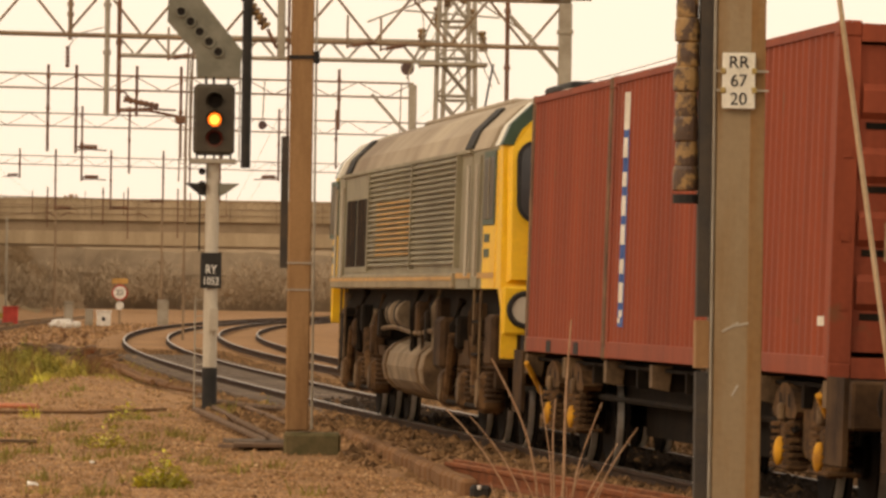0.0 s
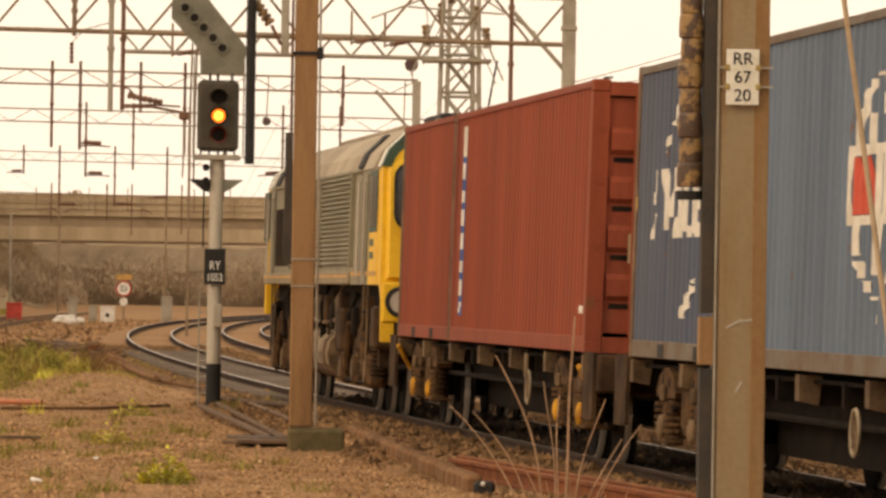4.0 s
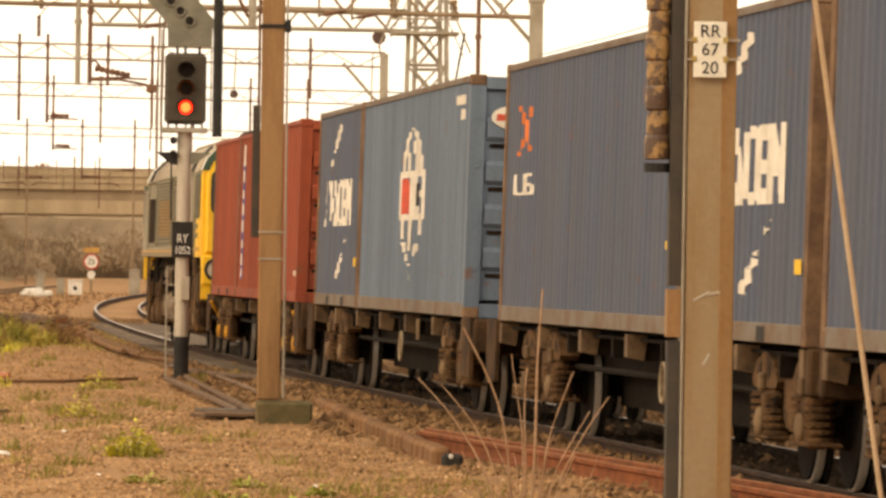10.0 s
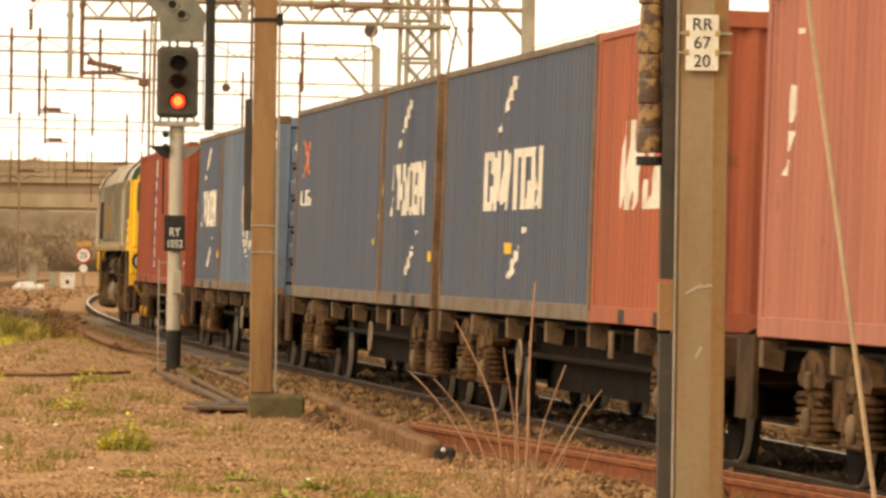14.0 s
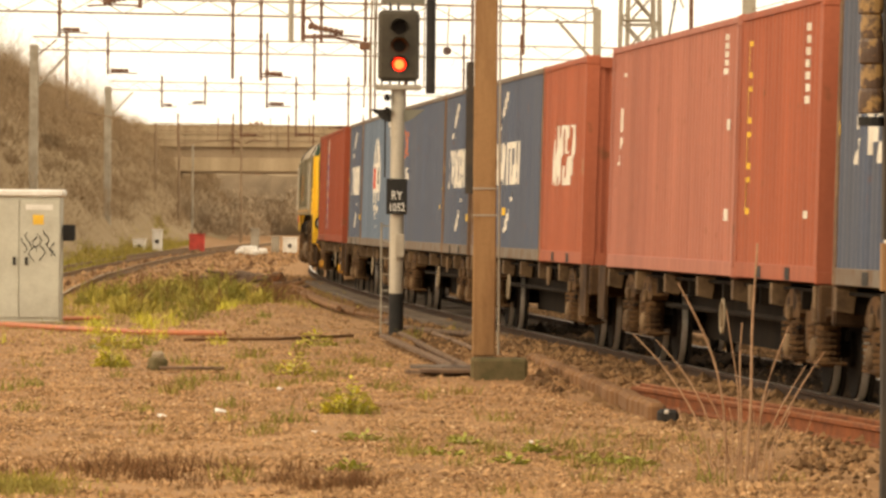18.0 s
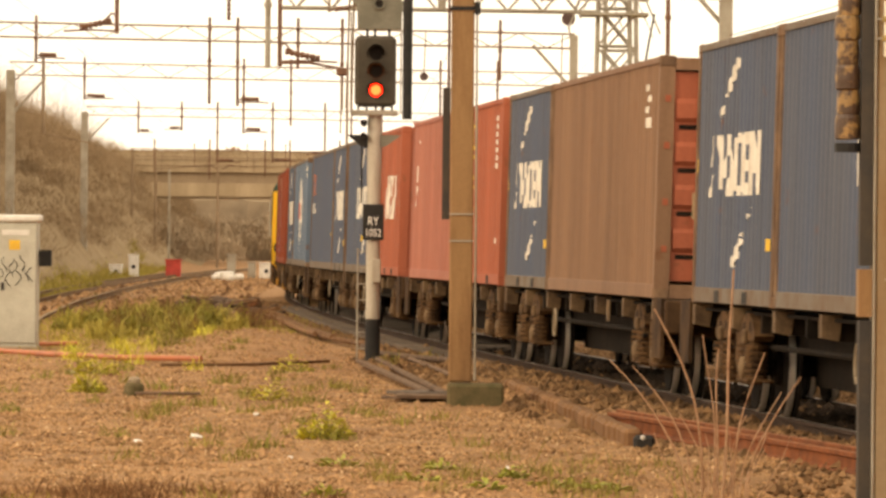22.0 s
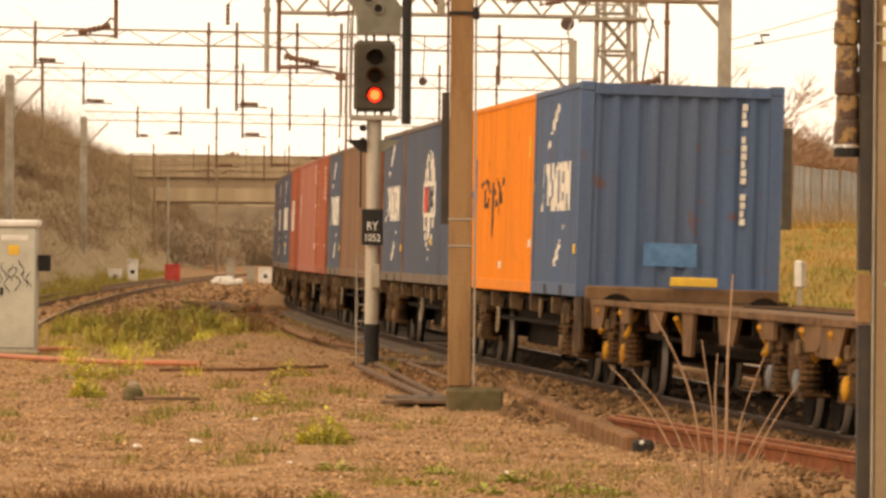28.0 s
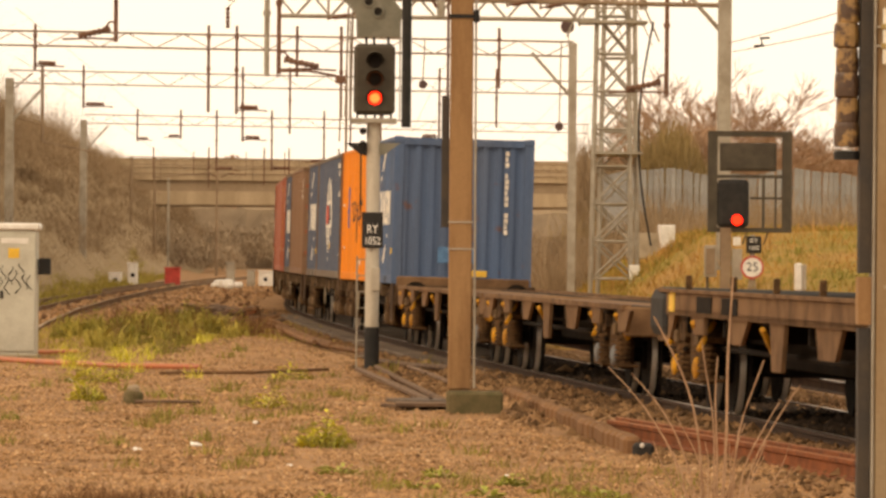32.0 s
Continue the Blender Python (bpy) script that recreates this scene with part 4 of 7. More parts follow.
for z, mt in ((4.76, LENS), (4.48, AMBER_LIT), (4.19, RED_LIT)):
    if mt is LENS:
        part("lens", disc(bmesh.new(), (0.02, -0.13, z), 0.105, -0.02, 0.01, "y", 20), mt, hd)
    else:
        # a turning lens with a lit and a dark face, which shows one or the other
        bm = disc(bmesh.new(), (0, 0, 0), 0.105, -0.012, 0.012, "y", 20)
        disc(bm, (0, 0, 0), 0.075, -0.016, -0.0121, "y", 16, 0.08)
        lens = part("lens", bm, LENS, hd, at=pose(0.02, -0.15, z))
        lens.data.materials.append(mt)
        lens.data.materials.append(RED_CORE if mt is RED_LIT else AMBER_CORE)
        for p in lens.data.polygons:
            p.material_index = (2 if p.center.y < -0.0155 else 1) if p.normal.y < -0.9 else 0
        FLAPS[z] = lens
    bm = bmesh.new()
    vs = []
    for k in range(13):
        a = math.pi * (k / 12) * 1.15 - 0.235
        c, s_ = math.cos(a), math.sin(a)
        vs.append([bm.verts.new((0.02 + 0.135 * c, yy, z + 0.135 * s_)) for yy in (-0.12, -0.34)])
    for a, b in zip(vs, vs[1:]):
        bm.faces.new((a[0], b[0], b[1], a[1]))
    bmesh.ops.solidify(bm, geom=bm.faces[:], thickness=0.008)
    part("hood", bm, SIG_BACK, hd)
for x in (-0.12, 0.0, 0.22):
    part("arm_bolt", boxes((x - 0.02, x + 0.02, -0.08, -0.03, 5.025, 5.14)), BLACK, sg)
for x in (-0.37, 0.40):
    part("cage_rail", tube(bmesh.new(), ((x, 0.2, 3.86), (x, 0.2, 5.4)), 0.012, 5), STEEL, sg)
for x in (-0.25, -0.12, 0.02, 0.14, 0.27):
    part("bolt", boxes((x - 0.015, x + 0.015, -0.1, -0.05, 3.88, 3.94)), BLACK, sg)
arm = bmesh.new()
prism(arm, [(-0.27, 5.13), (0.40, 5.13), (0.43, 5.55), (-0.28, 6.42), (-0.72, 6.42), (-0.73, 5.98), (-0.28, 5.48)], -0.1, 0.06, "y")
arm = part("junction_arm", arm, SIG_GREY, sg, "grey-green angled route indicator arm with five dark lenses")
for k in range(5):
    part("lens", disc(bmesh.new(), (-0.52 + k * 0.145, -0.11, 6.13 - k * 0.153), 0.07, -0.02, 0.01, "y", 14), LENS, arm)
    part("lens_hood", ring_tube(bmesh.new(), (-0.52 + k * 0.145, -0.135, 6.135 - k * 0.153), 0.078, 0.014, "y", 16), SIG_GREY, arm)
part("ladder_rail", tube(bmesh.new(), ((-0.44, 0.15, 3.9), (-0.40, 0.15, 5.6)), 0.016, 5), OLE, sg)
part("ladder_rail", tube(bmesh.new(), ((-0.36, 0.15, 3.9), (-0.33, 0.15, 5.6)), 0.016, 5), OLE, sg)
for x in (-0.2, -0.06):
    part("foot_ladder_rail", tube(bmesh.new(), ((x - 0.04, 0.28, 0.0), (x - 0.04, 0.28, 1.75)), 0.014, 5), STEEL, sg)
for k in range(7):
    part("rung", tube(bmesh.new(), ((-0.24, 0.28, 0.2 + k * 0.25), (-0.1, 0.28, 0.2 + k * 0.25)), 0.009, 5), STEEL, sg)
part("cable_conduit", tube(bmesh.new(), ((-0.19, 0.0, 3.4), (-0.19, 0.0, 2.45)), 0.014, 5), BLACK, sg)
for z in (3.68, 3.48):
    part("backlight", disc(bmesh.new(), (-0.16, -0.1, z), 0.055, -0.1, 0.05, "y", 12), LENS, sg)
part("backlight_bracket", prism(bmesh.new(), [(0.42, 3.5), (0.1, 3.5), (0.1, 3.3), (0.2, 3.34)], -0.05, 0.1, "y"), SIG_GREY, sg)
part("backlight_bracket", prism(bmesh.new(), [(-0.42, 3.5), (-0.1, 3.5), (-0.1, 3.3), (-0.2, 3.32)], -0.05, 0.1, "y"), BLACK, sg)

# ---- second signal across the line ----
s2 = thing("railway_signal", "low colour light signal in a dark frame with a speed sign", "signal", at=pose(6.15, 132, 0))
part("post", rounded(-0.13, 0.1, -0.1, 0.1, 0.2, 2.4, 0.01), OLE, s2)
part("frame", boxes((-0.40, -0.2, -0.06, 0.16, 2.3, 4.45), (1.18, 1.38, -0.06, 0.16, 2.3, 4.45), (-0.28, 1.26, -0.05, 0.05, 4.33, 4.45), (-0.28, 1.26, -0.05, 0.05, 2.3, 2.4), (-0.28, 1.26, -0.04, 0.04, 3.45, 3.52), (0.75, 0.81, -0.04, 0.04, 2.4, 3.45), (1.02, 1.06, -0.04, 0.04, 2.4, 3.45), (0.5, 1.26, -0.03, 0.03, 3.0, 3.05)), SIG_BACK, s2)
part("indicator_box", rounded(-0.15, 1.05, -0.12, 0.1, 3.6, 4.2, 0.02), SIG_BACK, s2)
part("indicator_screen", boxes((-0.08, 0.98, -0.14, -0.125, 3.66, 4.14)), SIG_BACK, s2)
h2 = part("signal_head", rounded(-0.2, 0.47, -0.14, 0.08, 2.4, 3.42, 0.09, 2), BLACK, s2)
part("lens", disc(bmesh.new(), (0.22, -0.15, 2.56), 0.115, -0.02, 0.01, "y", 18), RED_LIT, h2)
sp2 = part("speed_sign", disc(bmesh.new(), (0.55, -0.12, 1.56), 0.245, -0.02, 0.0, "y", 24), RED_ROUND, s2)
part("sign_face", disc(bmesh.new(), (0.55, -0.143, 1.56), 0.205, -0.003, 0.0, "y", 24), WHITE, sp2)
words(sp2, "25", 0.27, INK, Matrix.Translation((0.55, -0.150, 1.56)) @ pose(0, 0, 0, 90, 0, 0))
ip2 = part("number_plate", rounded(0.42, 0.74, -0.13, -0.1, 1.86, 2.22, 0.01), BLACK, s2)
words(ip2, "RY", 0.14, WHITE, Matrix.Translation((0.58, -0.135, 2.12)) @ pose(0, 0, 0, 90, 0, 0))
words(ip2, "1050", 0.12, WHITE, Matrix.Translation((0.58, -0.135, 1.97)) @ pose(0, 0, 0, 90, 0, 0))
part("junction_box", rounded(-0.46, -0.2, -0.1, 0.1, 1.35, 2.02, 0.01), STEEL, s2)
part("box_door", rounded(-0.43, -0.24, -0.115, -0.1, 1.4, 1.96, 0.006), OLE, s2)
part("box_bracket", boxes((-0.2, -0.13, -0.05, 0.05, 1.5, 1.58), (-0.2, -0.13, -0.05, 0.05, 1.8, 1.88), (0.1, 0.13, -0.05, 0.05, 1.6, 1.7)), STEEL, s2)
part("box_leg", boxes((-0.42, -0.37, -0.06, 0.0, 0.5, 1.35)), DARK_WEB, s2)
part("small_notice", rounded(0.14, 0.3, -0.13, -0.115, 2.02, 2.2, 0.005), WHITE, s2)
part("sign_post", boxes((0.5, 0.6, -0.08, -0.03, 0.7, 2.25)), STEEL, s2)
part("sign_foot", prism(bmesh.new(), [(0.42, 0.75), (0.68, 0.75), (0.62, 1.3), (0.48, 1.3)], -0.1, -0.06, "y"), CONCRETE, s2)
part("cable_loop", tube(bmesh.new(), ((0.2, -0.1, 1.3), (0.22, -0.12, 0.9), (0.35, -0.1, 0.75)), 0.025, 6), BLACK, s2)
for x in (0.02, 0.45, 0.9):
    part("frame_stay", tube(bmesh.new(), ((x, 0.05, 2.35), (x - 0.1, 0.1, 2.05)), 0.018, 5), SIG_BACK, s2)
part("junction_box", rounded(0.12, 0.34, -0.12, 0.05, 1.3, 1.95, 0.01), STEEL, s2)
wp = thing("marker_post", "white-topped grey post on the bank", "post", at=pose(6.9, 118, 0.55))
part("pole", tube(bmesh.new(), ((0, 0, -0.3), (0, 0, 0.7)), 0.05, 8), STEEL, wp)
part("head", rounded(-0.1, 0.04, -0.1, 0.1, 0.6, 1.12, 0.03), WHITE, wp)
part("head_shade", rounded(0.04, 0.12, -0.1, 0.1, 0.6, 1.1, 0.02), STEEL, wp)

# ---- palisade fence on the bank ----
fence = thing("palisade_fence", "tall pale grey steel palisade fence along the bank top", "fence")
pale = mesh_of("pale", prism(bmesh.new(), [(-0.1, 0), (-0.06, -0.03), (-0.02, -0.01), (0.02, -0.01), (0.06, -0.03), (0.1, 0), (0.06, 0.004), (-0.06, 0.004)], 0, 2.45, "z"), FENCE)
fp = [Vector((7.1, 262)), Vector((7.6, 241)), Vector((20.5, 238))]
for a, b in zip(fp, fp[1:]):
    n = int((b - a).length / (0.226 if a.y < 260 else 0.5))
    for i in range(n):
        p = a.lerp(b, i / n)
        z = 2.58 + 0.12 * math.sin(p.x * 1.1 - 1.4) + 0.05 * math.sin(p.x * 2.9) - 0.05 * max(0.0, p.x - 14)
        part("pale", pale, FENCE, fence, at=pose(p.x, p.y, z, 0, 0.8 * math.sin(i * 2.3), 0))
    for h in (0.35, 1.95):
        part("rail", tube(bmesh.new(), ((a.x, a.y + 0.04, 2.55 + h), (b.x, b.y + 0.04, 2.45 + h)), 0.03, 4), FENCE, fence)


# ---- clutter on the ground ----
trough = thing("cable_trough", "rusty brown ribbed cable trough lying along the ground", "cable trough")
lid = mesh_of("trough_lid", rounded(-0.085, 0.085, -0.222, 0.222, 0.0, 0.19, 0.035), TROUGH)
for k in range(42):
    a = k / 41
    x, y = 0.93 + 0.85 * a + 0.02 * math.sin(k), 76.5 - 20.2 * a
    part("trough_lid", lid, TROUGH, trough, at=pose(x, y, -0.02, 0, 0, 2.4 + 0.8 * math.sin(k * 1.7)))
cap = thing("black_fitting", "small broken black cable fitting at the trough end", "fitting", at=pose(1.86, 55.6, 0.0))
part("shell", rounded(-0.09, 0.1, -0.12, 0.12, 0, 0.13, 0.03), BLACK, cap)
# small white chip painted as the highlight on the shell
part("glint", rounded(-0.03, 0.01, -0.14, -0.1, 0.09, 0.13, 0.01), WHITE, cap)
old_rails = thing("scrap_rails", "stack of rust-red scrap rails lying beside the line", "scrap rails")
for k, (xa, ya, xb, yb, z) in enumerate(((1.80, 60.9, 4.50, 39.6, (0.22, 0.28)), (1.70, 60.3, 4.32, 39.0, (0.21, 0.27)))):
    rail_along("rail", [Vector((xa, ya)).lerp(Vector((xb, yb)), i / 8) for i in range(9)], z, old_rails, RUST).data.materials[1] = LIT_RUST
for k in range(3):
    part("packing", rounded(-0.28, 0.28, -0.1, 0.1, -0.05, 0.06, 0.02), WOOD, old_rails, at=pose(2.0 + k * 0.86, 56.4 - 6.0 * k, 0, 0, 0, 20))
for pts, r, mt, lab in ((((-7.3, 104.7), (-6.7, 104.9), (-6.05, 105.2)), 0.04, ORANGE_PIPE, "orange plastic duct lying on the ground"),
                        (((-7.4, 100.4), (-6.0, 96.7), (-4.8, 93.6), (-3.5, 92.8)), 0.042, ORANGE_PIPE, "long bent orange plastic duct lying on the ground"),
                        (((-3.95, 89.3), (-2.65, 90.0), (-1.6, 93.1)), 0.024, TROUGH, "thin brown wooden pole lying on the ground"),
                        (((-1.25, 104.6), (-0.98, 99.0), (-0.37, 93.5), (0.2, 89.4)), 0.045, WOOD, "dark pipe lying by the ballast"),
                        (((-0.9, 95), (-0.4, 84), (0.1, 72.5)), 0.04, WOOD, "dark pipe lying between post and mast"),
                        (((-0.6, 97), (-0.1, 88), (0.4, 78)), 0.03, WOOD, "old pipe lying by the ballast")):
    p = thing("loose_pole", lab, "pole")
    part("rod", tube(bmesh.new(), [(x, y, max(0.0, hump(x, y)) + r + 0.02) for x, y in pts], r, 7), mt, p)
for pts, r in ((((-6.2, 190), (-4.9, 166), (-3.9, 145), (-2.6, 119), (-2.15, 110.5)), 0.05), (((-3.45, 137.5), (-2.42, 118.7), (-1.8, 108.8)), 0.065), (((-2.2, 112), (-1.7, 108), (-1.1, 104)), 0.045), (((-6.3, 158), (-4.7, 162)), 0.05), (((-5.9, 150), (-4.6, 160)), 0.05), (((-4.9, 148), (-3.6, 136)), 0.06)):
    p = thing("scrap_rod", "bent brown scrap rod trailing from the timber heap", "scrap rod", "scrap rods in the heap")
    part("rod", tube(bmesh.new(), [(x, y, max(0.0, hump(x, y)) + r + 0.06) for x, y in pts], r, 7), TROUGH, p)
rng = random.Random(7)
for k in range(22):
    x, y = -5.6 + rng.gauss(0, 0.55), 158 + rng.gauss(0, 4)
    tm = tagged(part("old_sleeper", rounded(-rng.uniform(0.5, 1.3), 1.1, -0.12, 0.12, -0.07, 0.08, 0.02), WOOD, at=pose(x, y, hump(x, y) + rng.uniform(0.08, 0.28), rng.uniform(-4, 4), rng.uniform(-6, 6), rng.uniform(60, 125))), "weathered dark timber sleeper thrown on a heap", "timber", "old timbers heaped by the line")
for k in range(14):
    x, y = -5.5 + rng.gauss(0, 0.45), 156 + rng.gauss(0, 4)
    tagged(part("old_board", rounded(-rng.uniform(0.5, 1.0), 0.7, -0.1, 0.1, -0.03, 0.04, 0.012), (WOOD, TROUGH)[k % 2], at=pose(x, y, hump(x, y) + rng.uniform(0.05, 0.3), rng.uniform(-8, 8), rng.uniform(-14, 14), rng.uniform(-40, 40))), "dark weathered board lying on the timber heap", "board", "boards on the heap")
for k in range(12):
    u = rng.random()
    x, y = -5.2 + 1.7 * u + rng.gauss(0, 0.2), 158 - 17 * u + rng.gauss(0, 2)
    tagged(part("old_board", rounded(-rng.uniform(0.3, 0.7), 0.5, -0.07, 0.07, -0.03, 0.04, 0.012), (WOOD, TROUGH, RUST)[k % 3], at=pose(x, y, hump(x, y) + rng.uniform(0.05, 0.22), rng.uniform(-8, 8), rng.uniform(-18, 18), rng.uniform(-60, 60))), "dark weathered board lying on the timber heap", "board", "boards on the heap")
for k in range(9):
    x, y = -5.6 + rng.uniform(-1.2, 1.2), 165 + rng.uniform(-8, 8)
    tagged(part("rubble", rounded(-0.25, 0.25, -0.25, 0.2, 0, rng.uniform(0.15, 0.4), 0.07), (RUST, WOOD, CONCRETE)[k % 3], at=pose(x, y, hump(x, y), 0, rng.uniform(-15, 15), rng.uniform(0, 90))), "broken lump of rubble in the timber heap", "rubble", "rubble in the heap")
for x, y, s_ in ((-2.25, 58.5, 0.05), (-2.7, 56.5, 0.035), (-4.9, 84, 0.05), (-1.2, 52, 0.03), (-1.9, 66, 0.03), (0.6, 50.5, 0.025)):
    tagged(part("litter", rounded(-s_, s_, -s_, s_, 0, s_ * 0.8, s_ * 0.25), WHITE, at=pose(x, y, hump(x, y), 10, 8, 30)), "scrap of white litter on the stones", "litter", "scraps of litter")
stump = thing("mossy_stump", "small mossy lump of concrete in the weeds", "lump", at=pose(-3.6, 74.2, 0.0))
part("lump", rounded(-0.11, 0.09, -0.13, 0.12, -0.05, 0.14, 0.05, 2), MOSSY, stump, at=pose(0, 0, 0, 0, 8, 24))
part("broken_edge", rounded(-0.05, 0.07, -0.09, 0.06, 0.06, 0.21, 0.03, 1), CONCRETE, stump, at=pose(0.01, 0, 0, 0, -10, 40))
plank = tagged(part("broken_board", rounded(-0.38, 0.38, -0.07, 0.07, 0, 0.035, 0.01), WOOD, at=pose(-3.15, 73.2, 0.02, 0, 0, 8)), "dark broken board lying on the ground", "board")

cabinet = thing("location_cabinet", "pale grey trackside equipment cabinet with dark scribbles", "cabinet", at=pose(-7.3, 103.3, 0.05))
part("body", rounded(-0.68, 0.68, -0.3, 0.4, 0.0, 2.08, 0.015), CAB_GREY, cabinet)
part("lid", rounded(-0.73, 0.73, -0.36, 0.45, 2.08, 2.2, 0.03), WHITE, cabinet)
for x in (-0.66, 0.01):
    d = part("door", rounded(x, x + 0.65, -0.325, -0.3, 0.08, 2.02, 0.006), CAB_GREY, cabinet)
    part("handle", boxes((x + (0.55 if x < 0 else 0.08), x + (0.6 if x < 0 else 0.13), -0.35, -0.325, 0.95, 1.08)), BLACK, d)
part("hazard_label", boxes((0.22, 0.4, -0.332, -0.327, 1.62, 1.78)), YELLOW, cabinet)
part("paper_label", boxes((0.1, 0.55, -0.332, -0.327, 1.86, 1.95)), WHITE, cabinet)
for k in range(9):
    x, z = 0.08 + 0.06 * k, 1.25 + 0.14 * math.sin(k * 2.3)
    part("scribble", tube(bmesh.new(), [(x + 0.05 * math.sin(j * 1.3 + k), -0.33, z + 0.06 * j - 0.1) for j in range(5)], 0.008, 4), INK, cabinet)
part("side_box", rounded(0.7, 0.9, -0.1, 0.15, 1.35, 1.62, 0.01), BLACK, cabinet)
part("plinth", rounded(-0.72, 0.72, -0.35, 0.45, -0.2, 0.02, 0.02), CONCRETE, cabinet)

sign = thing("speed_sign", "round speed sign with orange board on a short post", "sign", at=pose(-8.2, 330, 0))
part("post", tube(bmesh.new(), ((0, 0, 0), (0, 0, 2.3)), 0.06, 8), OLE, sign)
ring = part("sign_ring", disc(bmesh.new(), (0, -0.08, 1.75), 0.42, -0.02, 0, "y", 28), RED_ROUND, sign)
part("sign_face", disc(bmesh.new(), (0, -0.105, 1.75), 0.34, -0.004, 0, "y", 28), WHITE, ring)
words(ring, "25", 0.42, INK, Matrix.Translation((0, -0.113, 1.75)) @ pose(0, 0, 0, 90, 0, 0))
part("upper_board", rounded(-0.42, 0.42, -0.1, -0.07, 2.22, 2.5, 0.01), ORANGE, sign)
part("lower_disc", disc(bmesh.new(), (0, -0.08, 1.05), 0.22, -0.02, 0, "y", 20), WHITE, sign)
FAR_BOX = (("white_box", "white equipment box beside the far track", -8.9, 325, 0.72, 0.6, 0.75, WHITE), ("relay_box", "small grey relay box by the far track", -9.7, 326, 0.4, 0.4, 0.8, STEEL), ("grey_cabinet", "grey upright cabinet by the far track", -10.9, 330, 0.45, 0.4, 1.2, STEEL), ("grey_cabinet", "grey upright cabinet by the far track", -6.0, 335, 0.6, 0.5, 1.3, STEEL), ("red_bin", "red grit bin at the bank foot", -13.8, 326, 0.8, 0.6, 0.85, RED_ROUND), ("white_cabinet", "white upright cabinet with a dark vent", -15.4, 316, 0.5, 0.4, 1.1, WHITE), ("white_cabinet", "white upright cabinet with a dark vent", -16.4, 318, 0.65, 0.5, 0.6, WHITE))
for nm, lab, x, y, w_, d_, h_, mt in FAR_BOX:
    b_ = thing(nm, lab, "equipment box", at=pose(x, y, hump(x, y)))
    part("body", rounded(-w_ / 2, w_ / 2, -d_ / 2, d_ / 2, 0, h_, 0.04), mt, b_)
    part("lid", rounded(-w_ / 2 - 0.04, w_ / 2 + 0.04, -d_ / 2 - 0.04, d_ / 2 + 0.04, h_, h_ + 0.07, 0.02), mt, b_)
    if mt is WHITE:
        part("vent", disc(bmesh.new(), (0, -d_ / 2, h_ * 0.5), 0.11, -0.02, 0, "y", 12), BLACK, b_)
for k in range(8):
    x, y = -9.2 - rng.random() * 2.2, 300 + rng.random() * 22
    tagged(part("rubbish_bag", rounded(-0.22, 0.2, -0.2, 0.2, 0, rng.uniform(0.2, 0.42), 0.09, 2), WHITE, at=pose(x, y, hump(x, y), 0, 0, rng.uniform(0, 90))), "pale rubbish bag dumped beside the line", "bag", "rubbish bags by the line")
warn = thing("warning_sign", "yellow triangular warning sign on a post by the bank", "sign", at=pose(2.1, 178, 0.3))
part("post", tube(bmesh.new(), ((0, 0, 0), (0, 0, 1.6)), 0.03, 6), OLE, warn)
part("plate", prism(bmesh.new(), [(-0.25, 1.5), (0.25, 1.5), (0, 1.95)], -0.02, 0.0, "y"), YELLOW, warn)
pale_box = thing("tilted_board", "pale board and boxes dumped on the grassy bank", "board", at=pose(6.2, 176, 2.2, 0, 0, 10))
part("board", rounded(-0.9, 0.3, -0.05, 0.05, -0.6, 0.25, 0.02), CONCRETE, pale_box, at=pose(0, 0, 0, -30, 0, 0))
part("box", rounded(0.1, 0.5, -0.3, 0.2, -0.5, 0.45, 0.02), WHITE, pale_box)
kit = thing("base_box", "small white box at the lattice tower foot", "equipment box", at=pose(4.9, 153.8, 1.0))
part("body", rounded(-0.13, 0.13, -0.1, 0.1, 0, 0.55, 0.02), WHITE, kit)


# ---- plants ----
def blades(name, n, place, height, width, mat, label, category, seed, lean=0.5, tall=None):
    """Many thin upright blades as one mesh; place(rng, n) -> x, y, z."""
    g = np.random.default_rng(seed)
    x, y, z = place(g, n)
    n = len(x)
    h = height * g.lognormal(0, 0.35, n) * (1 if tall is None else tall(x, y))
    w = width * g.uniform(0.6, 1.4, n)
    a, la = g.uniform(0, 2 * np.pi, n), g.normal(0, lean, (2, n)) * h
    ca, sa = np.cos(a) * w / 2, np.sin(a) * w / 2
    base = np.stack((x, y, z), -1)
    off = np.stack((ca, sa, np.zeros(n)), -1)
    mid = base + np.stack((la[0] * 0.35, la[1] * 0.35, h * 0.6), -1)
    tip = base + np.stack((la[0], la[1], h), -1)
    co = np.stack((base - off, base + off, mid + off * 0.8, mid - off * 0.8, tip), 1).reshape(-1, 3)
    k = 5 * np.arange(n)[:, None]
    me = bpy.data.meshes.new(name)
    me.from_pydata(co, [], np.concatenate((k + [0, 1, 2], k + [0, 2, 3], k + [3, 2, 4]), 0))
    me.materials.append(mat)
    return tagged(new(name, me), label, category, kind="stuff")


def patch(cx, cy, rx, ry, clump=0):
    def place(g, n):
        if clump:
            c = np.stack((g.normal(cx, rx * 0.5, clump), g.normal(cy, ry * 0.5, clump)), -1)[g.integers(0, clump, n)]
            x, y = c[:, 0] + g.normal(0, 0.09, n), c[:, 1] + g.normal(0, 0.25, n)
        else:
            x, y = g.normal(cx, rx * 0.5, n), g.normal(cy, ry * 0.5, n)
        return x, y, np.array([hump(a, b) for a, b in zip(x, y)]) - 0.01
    return place


